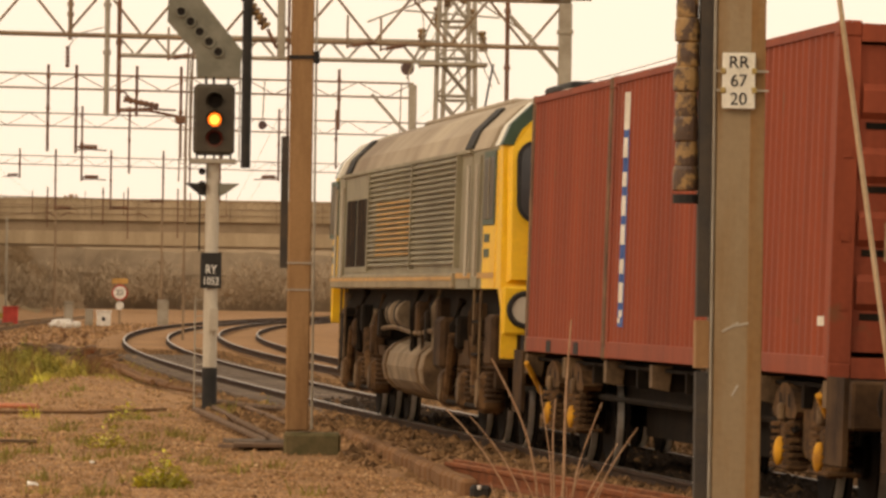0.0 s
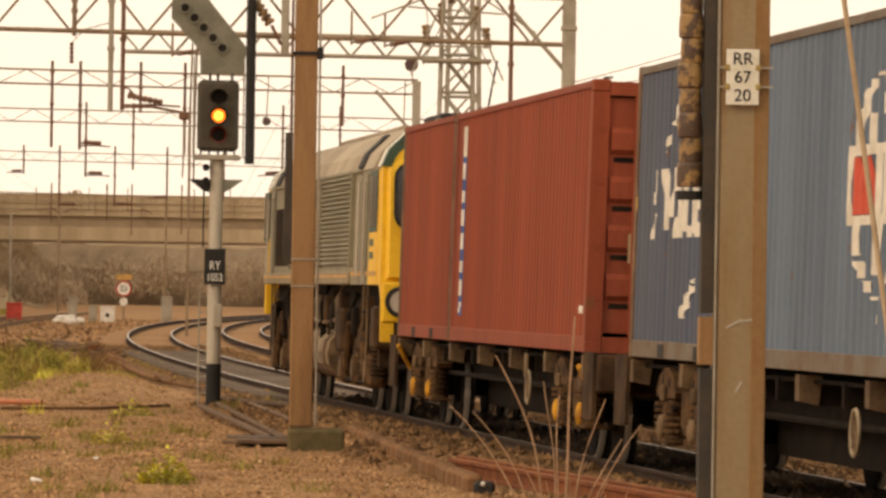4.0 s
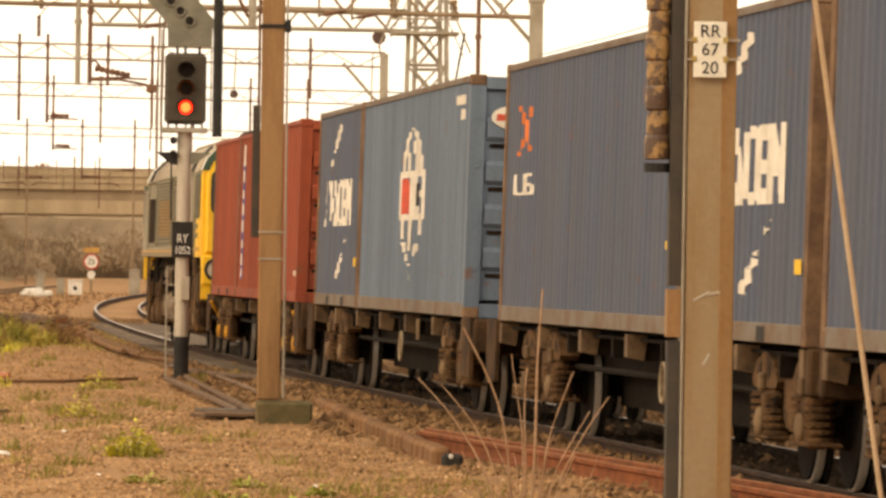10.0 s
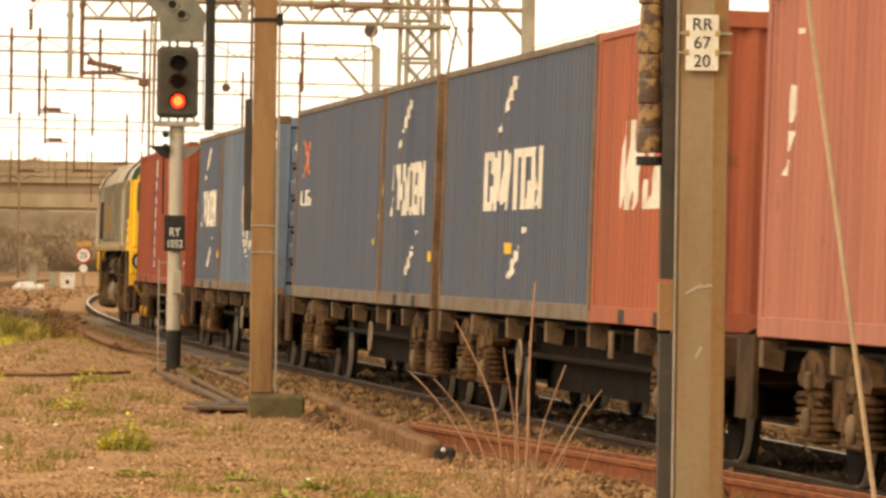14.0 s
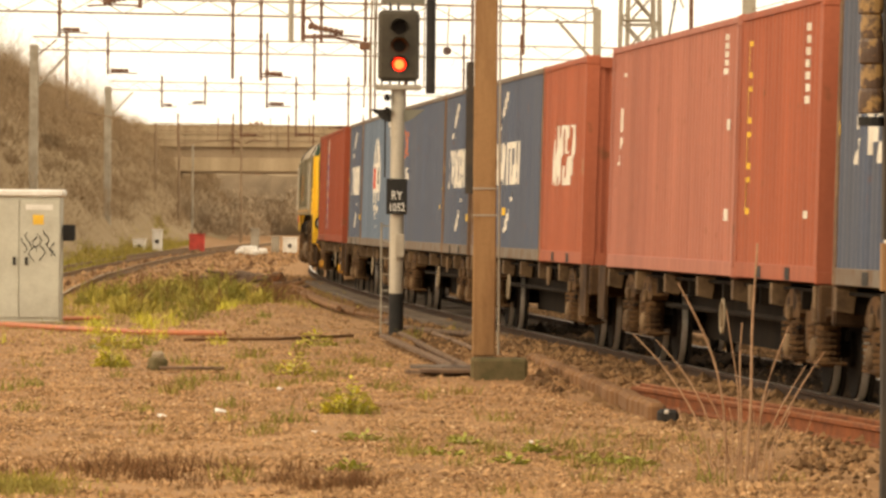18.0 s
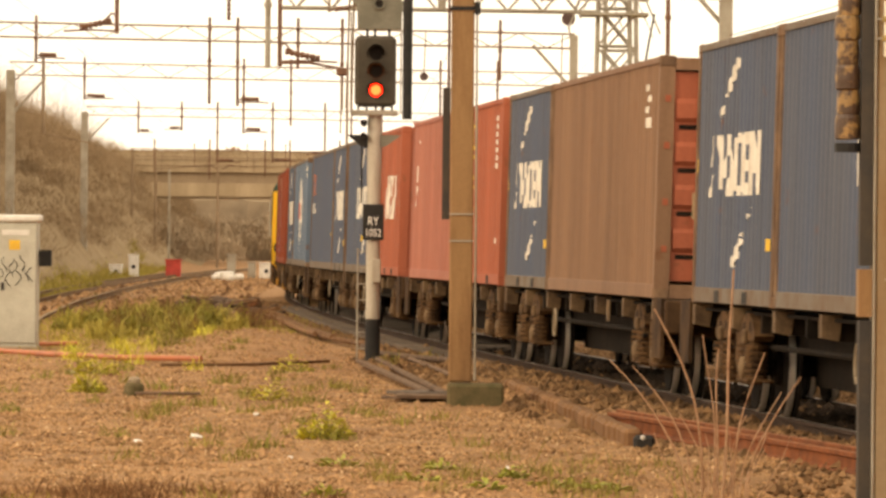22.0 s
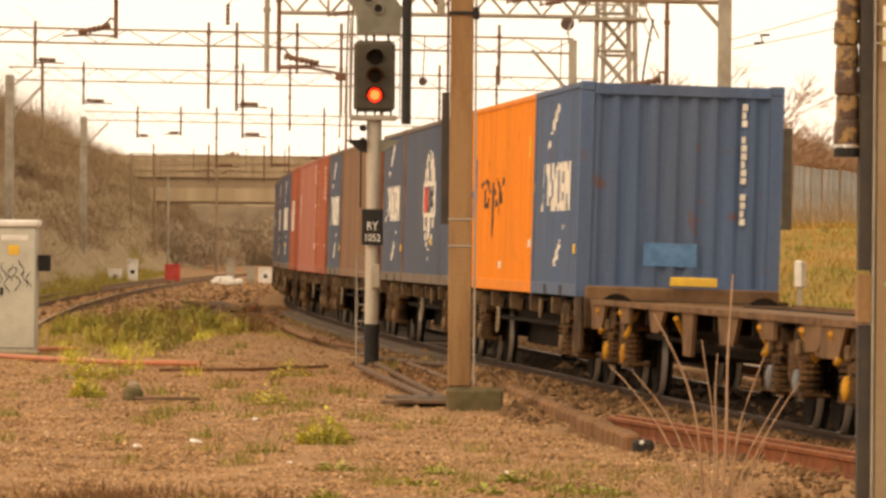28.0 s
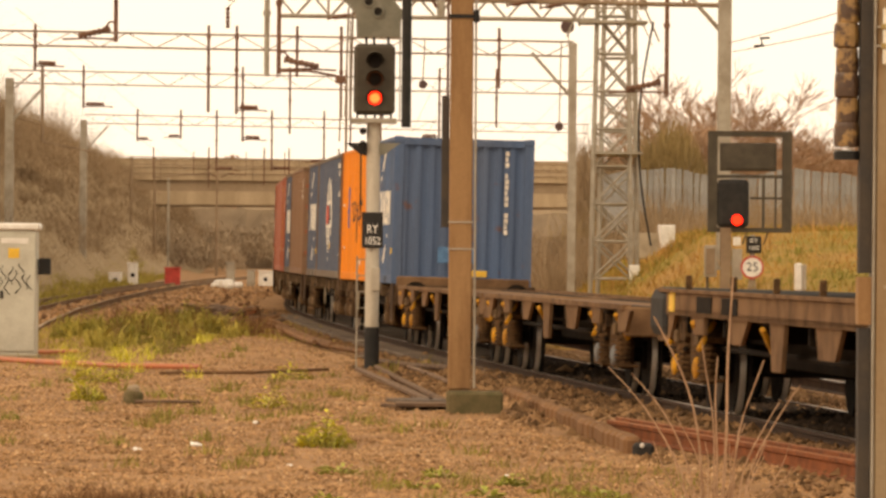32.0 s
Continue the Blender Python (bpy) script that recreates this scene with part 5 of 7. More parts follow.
blades("mound_grass", 26000, patch(-5.8, 130, 2.6, 26), 0.07, 0.014, OLIVE, "yellow-green grass covering the low mound", "grass", 11)
blades("mound_weeds", 3500, patch(-5.5, 121, 2.1, 13, 46), 0.2, 0.03, OLIVE, "taller olive-green weeds on the mound", "weeds", 12)
blades("dry_weeds", 1000, patch(-5.6, 124, 2.4, 14, 26), 0.34, 0.012, DRY, "dry brown weed stalks standing on the mound", "weeds", 13, 0.18)
blades("fresh_weeds", 700, patch(-4.9, 100, 1.6, 12, 16), 0.16, 0.012, LEAF, "bright green young weeds at the mound's foot", "weeds", 17)
blades("brown_stalks", 1500, patch(-2.2, 43.4, 0.75, 1.8, 22), 0.085, 0.008, DRY, "low reddish-brown dead plants near the tripod", "weeds", 14)
blades("dead_stalks", 600, patch(-0.85, 42.2, 0.45, 1.2, 10), 0.085, 0.008, DRY, "small reddish-brown dead plants on the stones", "weeds", 19)
blades("green_tufts", 1100, patch(0.7, 47.5, 1.5, 5.5, 26), 0.09, 0.008, GRASS, "small green grass tufts among the stones", "grass", 15)
blades("sparse_grass", 2600, patch(-2.4, 70, 3.0, 26, 60), 0.10, 0.012, GRASS, "sparse grass tufts on the stony ground", "grass", 16)
blades("edge_grass", 1400, patch(-2.9, 40.9, 0.4, 1.2), 0.07, 0.008, OLIVE, "bright green grass at the ground's edge", "grass", 18)


def bank_right(g, n):
    y = 120 + 180 * g.uniform(0, 1, n) ** 1.3
    x = 0.3 + 0.019 * y + g.uniform(-0.3, 13, n)
    return x, y, np.array([hump(a, b) for a, b in zip(x, y)]) - 0.02


def bank_left(g, n):
    y = g.uniform(150, 690, n)
    x = -(8.8 + y * 0.0253 - np.maximum(0, y - 350) * 0.012 + g.uniform(0, 1, n) ** 0.8 * 9)
    return x, y, np.array([hump(a, b) for a, b in zip(x, y)]) - 0.1


def foot_left(g, n):
    y = g.uniform(120, 420, n)
    x = -(7.6 + y * 0.0253 + g.uniform(-0.4, 2.2, n))
    return x, y, np.array([hump(a, b) for a, b in zip(x, y)]) - 0.02


def lumps(x, y):
    return np.array([max(0.25, 1 + 1.1 * noise.noise((a * 0.5, b * 0.06, 3.0)) + 0.6 * noise.noise((a * 1.3, b * 0.2, 9.0))) for a, b in zip(x, y)])


BANK_BLADES = material("bank_blades", (0.43, 0.235, 0.07), (0.20, 0.19, 0.035), 0.9, mix=(0.46, 0.58), scale=0.45, fine=3, bump=0, random_tint=-0.3)
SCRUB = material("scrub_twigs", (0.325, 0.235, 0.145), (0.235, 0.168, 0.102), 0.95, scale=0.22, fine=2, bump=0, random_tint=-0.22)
# Paler copy of SCRUB for far bushes, distance haze mixed into the twig colour.
HAZY_SCRUB = material("hazy_scrub_twigs", (0.36, 0.275, 0.185), (0.29, 0.22, 0.145), 0.95, scale=0.2, fine=2, bump=0, random_tint=-0.15)
blades("bank_grass", 60000, bank_right, 0.17, 0.02, BANK_BLADES, "dry tan and green grass on the bank", "grass", 21, 0.6)
blades("bank_scrub", 90000, bank_left, 0.2, 0.026, SCRUB, "dense leafless brown scrub on the cutting bank", "scrub", 22, 1.1, lumps)
blades("bank_foot_grass", 16000, foot_left, 0.22, 0.025, OLIVE, "rough olive grass at the foot of the cutting bank", "grass", 23, 0.6, lumps)


g = random.Random(41)
BANK_BUSHES = []
for k in range(380):
    y = 150 + 480 * g.random()
    x = -(9.6 + y * 0.0253 - max(0.0, y - 350) * 0.012 + g.random() ** 0.7 * 8.5)
    r = g.uniform(0.6, 1.9)
    BANK_BUSHES.append((x, y, hump(x, y) - 0.2, r, r * g.uniform(0.7, 1.2)))


def bank_domes(bushes_at):
    """Blade feet spread over round bush forms given as (x, y, ground, radius, height)."""
    def place(h, n):
        c = np.array(bushes_at)[h.integers(0, len(bushes_at), n)]
        q, a, u = np.sqrt(h.uniform(0, 1, n)), h.uniform(0, 2 * np.pi, n), h.uniform(0.4, 1.0, n)
        return c[:, 0] + c[:, 3] * q * np.cos(a), c[:, 1] + c[:, 3] * q * np.sin(a), c[:, 2] + c[:, 4] * np.sqrt(1 - q * q * 0.96) * u
    return place


blades("bank_bushes", 110000, bank_domes(BANK_BUSHES), 0.3, 0.022, SCRUB, "leafless brown bushes and brambles on the cutting bank", "bushes", 27, 1.0)


def ridge(g, n):
    m = 150
    y = 150 + 300 * g.uniform(0, 1, m)
    x = -(13.6 + y * 0.0253 - np.maximum(0, y - 350) * 0.012 + g.uniform(0, 1, m) * 6)
    k = g.integers(0, m, n)
    px, py = x[k] + g.normal(0, 0.5, n), y[k] + g.normal(0, 0.8, n)
    return px, py, np.array([hump(a, b) for a, b in zip(px, py)]) + g.uniform(-0.1, 0.8, n)


blades("ridge_brambles", 34000, ridge, 1.5, 0.014, SCRUB, "tall leafless brambles along the cutting's edge", "brambles", 29, 0.6, lumps)


g = random.Random(31)
FAR_BUSHES = [(g.uniform(-60, 22), g.uniform(628, 640), g.uniform(-0.5, 1.0), g.uniform(2.0, 4.0), g.uniform(3.4, 5.6)) for k in range(70)]
blades("far_scrub", 24000, bank_domes(FAR_BUSHES), 0.42, 0.09, HAZY_SCRUB, "brown scrub on the bank beyond the bridge", "scrub", 28, 0.9)
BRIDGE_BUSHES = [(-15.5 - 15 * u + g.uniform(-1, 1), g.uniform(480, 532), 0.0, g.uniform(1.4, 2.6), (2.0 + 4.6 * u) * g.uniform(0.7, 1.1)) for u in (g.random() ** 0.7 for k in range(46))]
blades("bridge_bushes", 26000, bank_domes(BRIDGE_BUSHES), 0.36, 0.06, HAZY_SCRUB, "bare brown bushes before the bridge abutment", "bushes", 33, 0.9)


def dead_stems(g, n):
    x = g.uniform(7.5, 18, n)
    return x, g.uniform(205, 236, n), np.full(n, 2.45)


def brush(g, n):
    x = g.uniform(3.6, 8.4, n)
    y = g.uniform(225, 300, n)
    return x, y, np.array([hump(a, b) for a, b in zip(x, y)]) + g.uniform(-0.1, 0.5, n)


blades("bank_brush", 16000, brush, 0.9, 0.022, SCRUB, "brown dead brush on the bank beyond the lattice tower", "brush", 30, 0.5, lumps)
blades("bank_top_stems", 9000, dead_stems, 0.75, 0.018, SCRUB, "dead brown stems before the fence", "weeds", 25, 0.3, lumps)


def leafy_weed(x, y, r, n, label, seed, tall=1.0, mat=None):
    """A low leafy plant: many small bent leaves on short stalks."""
    g = random.Random(seed)
    root = thing("leafy_weed", label, "weed", "leafy weeds on the stones", at=pose(x, y, hump(x, y) - 0.02))
    bm, st = bmesh.new(), bmesh.new()
    for k in range(n):
        a, q = g.uniform(0, 2 * math.pi), r * math.sqrt(g.random())
        base = Vector((q * math.cos(a), q * math.sin(a) * 1.2, tall * g.uniform(0.02, 0.32) * (1.15 - q / r)))
        d = Vector((math.cos(a) + g.uniform(-0.6, 0.6), math.sin(a) + g.uniform(-0.6, 0.6), g.uniform(0.1, 0.9))).normalized()
        s = d.cross(Vector((0, 0, 1))).normalized() * g.uniform(0.012, 0.024)
        ln = g.uniform(0.05, 0.1)
        v = [bm.verts.new(p) for p in (base, base + d * ln * 0.5 + s, base + d * ln + Vector((0, 0, -0.02)), base + d * ln * 0.5 - s)]
        bm.faces.new(v)
        if k % 5 == 0:
            tube(st, ((base.x * 0.3, base.y * 0.3, 0), base), 0.004, 3)
    tagged(part("leaves", bm, mat or LEAF, root), kind="stuff")
    tagged(part("stalk", st, GRASS, root), kind="stuff")


leafy_weed(-1.02, 57.6, 0.24, 420, "bright yellow-green leafy weed on bare stones", 1)
leafy_weed(-4.2, 75.4, 0.22, 260, "bright yellow-green leafy weed on bare stones", 2)
leafy_weed(-4.6, 84.0, 0.3, 300, "taller yellow-green leafy weed among dry stalks", 3)
leafy_weed(-1.9, 71.5, 0.2, 140, "small thin green weed on the stones", 4)
leafy_weed(-2.05, 88.5, 0.28, 160, "small thin green weed on the stones", 5)

g = random.Random(77)
for k in range(13):
    leafy_weed(-5.6 + g.gauss(0, 0.75), 118 + g.gauss(0, 6), g.uniform(0.2, 0.36), 260, "dark olive leafy weed standing on the grassy mound", 20 + k, g.uniform(1.3, 2.2), DOCK)
for x, y in ((-4.5, 88.0), (-5.1, 89.6), (-4.25, 75.6)):
    leafy_weed(x, y, 0.2, 120, "thin yellow-green weed among dry stalks", int(-x * 10), 1.6)
for k, (x, y) in enumerate(((-0.79, 50.9), (0.04, 50.4), (0.89, 47.0), (0.37, 45.8), (-0.14, 47.9), (-0.78, 44.5), (1.25, 46.4), (0.62, 48.6))):
    leafy_weed(x, y, (0.2, 0.14, 0.24, 0.12)[k % 4], 110, "low bright green weed spread on the stones", 60 + k, 0.3, FRESH)
twigs = thing("bare_sapling", "leafless sapling of long pale twigs growing by the scrap rails", "sapling", at=pose(2.0, 43.6, -0.02))
for k, (tx, h, r, bend) in enumerate(((-0.79, 1.04, 0.007, 0.10), (-0.62, 1.0, 0.006, 0.14), (-0.47, 1.40, 0.009, 0.20), (-0.13, 1.22, 0.006, 0.05), (-0.02, 1.12, 0.008, -0.06), (0.07, 1.68, 0.011, 0.03), (0.30, 1.10, 0.008, -0.08), (0.43, 0.82, 0.006, -0.05), (0.56, 0.93, 0.007, -0.04), (-0.30, 0.7, 0.005, 0.03), (0.18, 0.66, 0.005, 0.0), (-0.2, 0.5, 0.004, 0.0))):
    b0 = 0.3 * tx
    pts = [(b0 + (tx - b0) * u ** 1.75 + 0.3 * bend * math.sin(u * math.pi) + 0.006 * math.sin(u * 9 + k), 0.1 * math.sin(k * 2.1) * u, h * u) for u in (i / 11 for i in range(12))]
    part("twig", tube(bmesh.new(), pts, r * 1.35, 6, r * 0.65), TWIG, twigs)
for k in range(12):
    tx, h = -0.55 + 0.1 * k + 0.05 * math.sin(k * 3.3), 0.32 + 0.22 * abs(math.sin(k * 1.9))
    part("twig", tube(bmesh.new(), [(tx * (0.5 + 0.5 * u) + 0.02 * math.sin(5 * u + k), 0.12 * math.sin(k * 1.3), h * u) for u in (i / 5 for i in range(6))], 0.006, 5, 0.003), TWIG, twigs)


def bare_tree(x, y, z, height, seed, spread=0.5, label="leafless winter tree behind the fence", fine=0.013):
    """Trunk and limbs as tapered tubes, fine twigs as one crown mesh."""
    g = random.Random(seed)
    root = thing("bare_tree", label, "tree", "bare trees behind the fence", at=pose(x, y, z))
    trunk, crown = bmesh.new(), bmesh.new()
    def grow(p, d, ln, r, depth):
        q = p + d * ln
        m = (p + q) / 2 + Vector((g.uniform(-1, 1), g.uniform(-1, 1), 0)) * ln * 0.06
        tube(trunk if depth > 2 else crown, (p, m, q), max(r, fine), 5 if depth > 2 else 3, max(r * 0.6, fine * 0.7))
        if depth == 0:
            return
        for k in range(3 if depth > 1 else 6):
            e = (d + Vector((g.gauss(0, spread), g.gauss(0, spread), g.gauss(0.12, 0.25)))).normalized()
            grow(p.lerp(q, g.uniform(0.55, 1.0)), e, ln * g.uniform(0.55, 0.85), r * 0.58, depth - 1)
    for k in range(3):
        grow(Vector((g.uniform(-0.5, 0.5), 0, -0.5)), Vector((g.gauss(0, 0.3), g.gauss(0, 0.3), 1)).normalized(), height * 0.34, height * 0.013, 5)
    part("trunk", trunk, TWIG, root)
    part("crown", crown, TWIG, root)


for k, (x, y, z, h) in enumerate(((8.9, 268, 2.5, 5.6), (10.3, 266, 2.6, 8.2), (11.4, 270, 2.6, 7.6), (12.6, 274, 2.6, 7.6), (13.6, 272, 2.7, 7.8), (15.0, 275, 2.7, 7.6), (16.4, 278, 2.7, 6.2), (18.4, 280, 2.7, 5.2))):
    bare_tree(x, y, z, h, 40 + k)
bare_tree(-20.6, 600, 6.5, 6.6, 60, 0.6, "leafless tree beyond the bridge", 0.055)
bare_tree(-19.4, 603, 6.5, 6.2, 61, 0.6, "leafless tree beyond the bridge", 0.055)


def hedge(g, n):
    x = g.uniform(6.5, 30, n)
    return x, g.uniform(285, 300, n), g.uniform(2.4, 6.0, n)


blades("hedge_twigs", 26000, hedge, 1.0, 0.03, SCRUB, "brown leafless hedge behind the fence", "hedge", 24, 0.4, lumps)


def thicket(g, n):
    x = g.normal(10.2, 1.5, n)
    return x, g.uniform(258, 268, n), 2.4 + 4.3 * g.uniform(0, 1, n) * np.exp(-((x - 10.0) / 2.0) ** 2)


blades("thicket_twigs", 14000, thicket, 0.8, 0.022, material("thicket_twig", (0.30, 0.215, 0.09), (0.22, 0.16, 0.075), 0.9, scale=0.5, fine=4, bump=0, random_tint=-0.35), "olive-brown thicket behind the fence", "thicket", 26, 0.5, lumps)

# ---- containers ----
L20, L40, HIGH, HALF = 6.058, 12.192, 2.591, 1.219
PITCH = 0.278


def corrugation(y):
    """Depth of the trapezoid wave at y along a side wall."""
    u = (y / PITCH) % 1.0
    if u < 0.25:
        return 0.0
    if u < 0.5:
        return 0.036 * (u - 0.25) / 0.25
    if u < 0.75:
        return 0.036
    return 0.036 * (1 - (u - 0.75) / 0.25)


def kinks(y0, y1):
    k0 = math.floor(y0 / (PITCH / 4)) + 1
    ys = [y0]
    while k0 * PITCH / 4 < y1 - 1e-6:
        if k0 * PITCH / 4 > y0 + 1e-6:
            ys.append(k0 * PITCH / 4)
        k0 += 1
    return ys + [y1]


def wave_strip(bm, y0, y1, z0, z1, side, lift=0.0):
    """A patch of the corrugated side wall; side is -1 or 1."""
    def put(y, z):
        return bm.verts.new((side * (HALF - 0.012 - corrugation(y) + lift), y, z))
    ys = kinks(y0, y1)
    for a, b in zip(ys, ys[1:]):
        q = [put(a, z0), put(b, z0), put(b, z1), put(a, z1)]
        bm.faces.new(q if side > 0 else q[::-1])


def door_end(root, end, half_len, paint):
    """Two doors with ribs, dark strips painted for the shade below them, lock rods and hinges at the end that faces -y.
    """
    y = -half_len
    for k, x in enumerate((-0.58, 0.58)):
        bm = bmesh.new()
        box(bm, x - 0.565, x + 0.565, y + 0.05, y + 0.09, 0.2, 2.42)
        d = part("door", bm, paint, root)
        for z in (0.62, 1.08, 1.54, 2.0):
            part("rib", prism(bmesh.new(), [(y + 0.051, z - 0.12), (y + 0.008, z - 0.07), (y + 0.008, z + 0.09), (y + 0.051, z + 0.14)], x - 0.45, x + 0.45, "x"), paint, d)
            # flat dark strip paints the shade that each rib throws
            part("recess", boxes((x - 0.42, x + 0.42, y + 0.044, y + 0.0495, z - 0.19, z - 0.14)), UNDER, d, "dark strip for the shade below the rib")
        for rx in (x - 0.22, x + 0.25):
            part("lock_rod", tube(bmesh.new(), ((rx, y + 0.0, 0.16), (rx, y + 0.0, 2.45)), 0.017, 6), paint, d)
        for z in (0.5, 1.0, 1.6, 2.1):
            part("hinge", boxes((x * 2 - 0.06 if x > 0 else x * 2 - 0.0, x * 2 + 0.0 if x > 0 else x * 2 + 0.06, y - 0.005, y + 0.04, z, z + 0.07)), paint, d)
    part("data_plate", boxes((-0.84, -0.5, y - 0.004, y + 0.006, 0.86, 1.14)), PAPER, root, "tan paper data label")


def container(name_label, length, paint, marks=(), rear="panel", rust=0.5, rail_mat=None, door_paint=None, decals=()):
    root = thing("shipping_container", name_label, "container", "containers on the train")
    h = length / 2
    for side in (-1, 1):
        bm = bmesh.new()
        wave_strip(bm, -h + 0.15, h - 0.15, 0.155, HIGH - 0.06, side)
        bmesh.ops.remove_doubles(bm, verts=bm.verts[:], dist=0.0005)
        part("side_wall", bm, paint, root)
        bm = rounded(side * HALF - 0.06 if side > 0 else side * HALF, side * HALF if side > 0 else side * HALF + 0.06, -h + 0.17, h - 0.17, 0.012, 0.16, 0.006)
        part("bottom_rail", bm, rail_mat or paint, root)
        part("top_rail", boxes((min(side * HALF, side * (HALF - 0.06)), max(side * HALF, side * (HALF - 0.06)), -h + 0.17, h - 0.17, HIGH - 0.075, HIGH - 0.012)), rail_mat or paint, root)
        for e in (-1, 1):
            part("corner_post", boxes((min(side * HALF, side * (HALF - 0.16)), max(side * HALF, side * (HALF - 0.16)), min(e * (h - 0.005), e * (h - 0.17)), max(e * (h - 0.005), e * (h - 0.17)), 0.118, HIGH - 0.118)), POST_RUST if rust > 0.4 and not (rear == "doors" and e < 0) else paint, root)
            for z in (0.0, HIGH - 0.118):
                part("corner_casting", rounded(min(side * (HALF + 0.003), side * (HALF - 0.165)), max(side * (HALF + 0.003), side * (HALF - 0.165)), min(e * h, e * (h - 0.178)), max(e * h, e * (h - 0.178)), z, z + 0.118, 0.012), POST_RUST if rust > 0.4 else paint, root)
        if length < 7:
            for y in (-1.05, 1.05):
                part("fork_pocket", boxes((side * HALF - 0.02 if side > 0 else side * HALF - 0.004, side * HALF + 0.004 if side > 0 else side * HALF + 0.02, y - 0.18, y + 0.18, 0.02, 0.135)), BLACK, root)
    part("roof", boxes((-HALF + 0.06, HALF - 0.06, -h + 0.06, h - 0.06, HIGH - 0.06, HIGH - 0.025)), paint, root)
    part("floor", boxes((-HALF + 0.06, HALF - 0.06, -h + 0.06, h - 0.06, 0.1, 0.15)), WOOD, root)
    for e in (-1, 1):
        part("end_sill", boxes((-HALF + 0.165, HALF - 0.165, min(e * h, e * (h - 0.12)), max(e * h, e * (h - 0.12)), 0.01, 0.16)), paint, root)
        part("end_header", boxes((-HALF + 0.165, HALF - 0.165, min(e * h, e * (h - 0.12)), max(e * h, e * (h - 0.12)), HIGH - 0.15, HIGH - 0.02)), paint, root)
    for e in ((1,) if rear == "doors" else (-1, 1)):
        bm = bmesh.new()
        xs = [-HALF + 0.165 + k * (2 * HALF - 0.33) / 36 for k in range(37)]
        dep = [(0.03, 0.03, 0.075, 0.075)[k % 4] for k in range(37)]
        for k in range(36):
            q = [bm.verts.new((xs[k], e * (h - dep[k]), 0.16)), bm.verts.new((xs[k + 1], e * (h - dep[k + 1]), 0.16)), bm.verts.new((xs[k + 1], e * (h - dep[k + 1]), HIGH - 0.15)), bm.verts.new((xs[k], e * (h - dep[k]), HIGH - 0.15))]
            bm.faces.new(q if e < 0 else q[::-1])
        part("end_wall", bm, paint, root)
    if rear == "doors":
        door_end(root, -1, h, door_paint or paint)
    lift = 0.003
    for mat, shapes in (*[(m, [[(y1, z1), (y0, z1), (y0, z0), (y1, z0)] for y0, y1, z0, z1 in rects]) for m, rects in marks], *decals):
        for outline in shapes:
            part("marking", wave_poly(outline, lift), mat, root)
            lift += 0.0003
    return root


def wave_poly(outline, lift):
    """A painted shape (y, z) that follows the waves of the near side wall."""
    bm = bmesh.new()
    bm.faces.new([bm.verts.new((0, y, z)) for y, z in outline])
    ys = [y for y, z in outline]
    for y in kinks(min(ys), max(ys))[1:-1]:
        bmesh.ops.bisect_plane(bm, geom=bm.verts[:] + bm.edges[:] + bm.faces[:], plane_co=(0, y, 0), plane_no=(0, 1, 0))
    for v in bm.verts:
        v.co.x = -(HALF - 0.012 - corrugation(v.co.y) + lift)
    return bm


def strokes(shapes, y0, y1, z0, z1):
    """Shapes given in a unit square, laid out from y0 (leading) to y1 and from z0 to z1."""
    return [[(y0 + (y1 - y0) * u, z0 + (z1 - z0) * v) for u, v in q] for q in shapes]


def flourish(ya, za, yb, zb):
    """A broken streak of leaning paint patches that dwindle from a to b."""
    out = []
    dy, dz = yb - ya, zb - za
    for u0, u1, w in ((0.0, 0.2, 0.2), (0.16, 0.36, 0.2), (0.33, 0.5, 0.15), (0.5, 0.6, 0.11), (0.78, 0.9, 0.085), (0.95, 1.0, 0.05)):
        c0, c1 = (ya + dy * u0, za + dz * u0), (ya + dy * u1, za + dz * u1)
        out.append([(c0[0] - w, c0[1]), (c0[0] + w * 0.7, c0[1] + 0.02), (c1[0] + w, c1[1]), (c1[0] - w * 0.6, c1[1] - 0.02)])
    return out


def slab(u0, u1, v0, v1, lean=0.0):
    return [(u0 + lean, v1), (u1 + lean, v1), (u1, v0), (u0, v0)]


# a broken row of worn white paint strokes, and a fuller one
WORN_ROW = (slab(0.0, 0.05, 0.0, 0.36, 0.04), slab(0.035, 0.085, 0.66, 1.0, 0.0), slab(0.02, 0.06, 0.5, 0.68), slab(0.2, 0.29, 0.12, 1.0, -0.055), slab(0.27, 0.32, 0.3, 0.78, 0.05), slab(0.345, 0.395, 0.66, 1.0, 0.0),
            slab(0.34, 0.42, 0.0, 0.3, 0.035), slab(0.425, 0.465, 0.0, 0.75, -0.02), slab(0.485, 0.565, 0.08, 0.93), slab(0.53, 0.61, 0.0, 0.16), slab(0.53, 0.6, 0.84, 1.0), slab(0.63, 0.70, 0.05, 0.97), slab(0.66, 0.76, 0.0, 0.2), slab(0.66, 0.76, 0.8, 1.0), slab(0.70, 0.77, 0.38, 0.56),
            slab(0.785, 0.845, 0.0, 1.0), slab(0.845, 0.90, 0.34, 1.0, -0.03), slab(0.895, 0.935, 0.12, 0.62, 0.02), slab(0.935, 1.0, 0.0, 1.0))
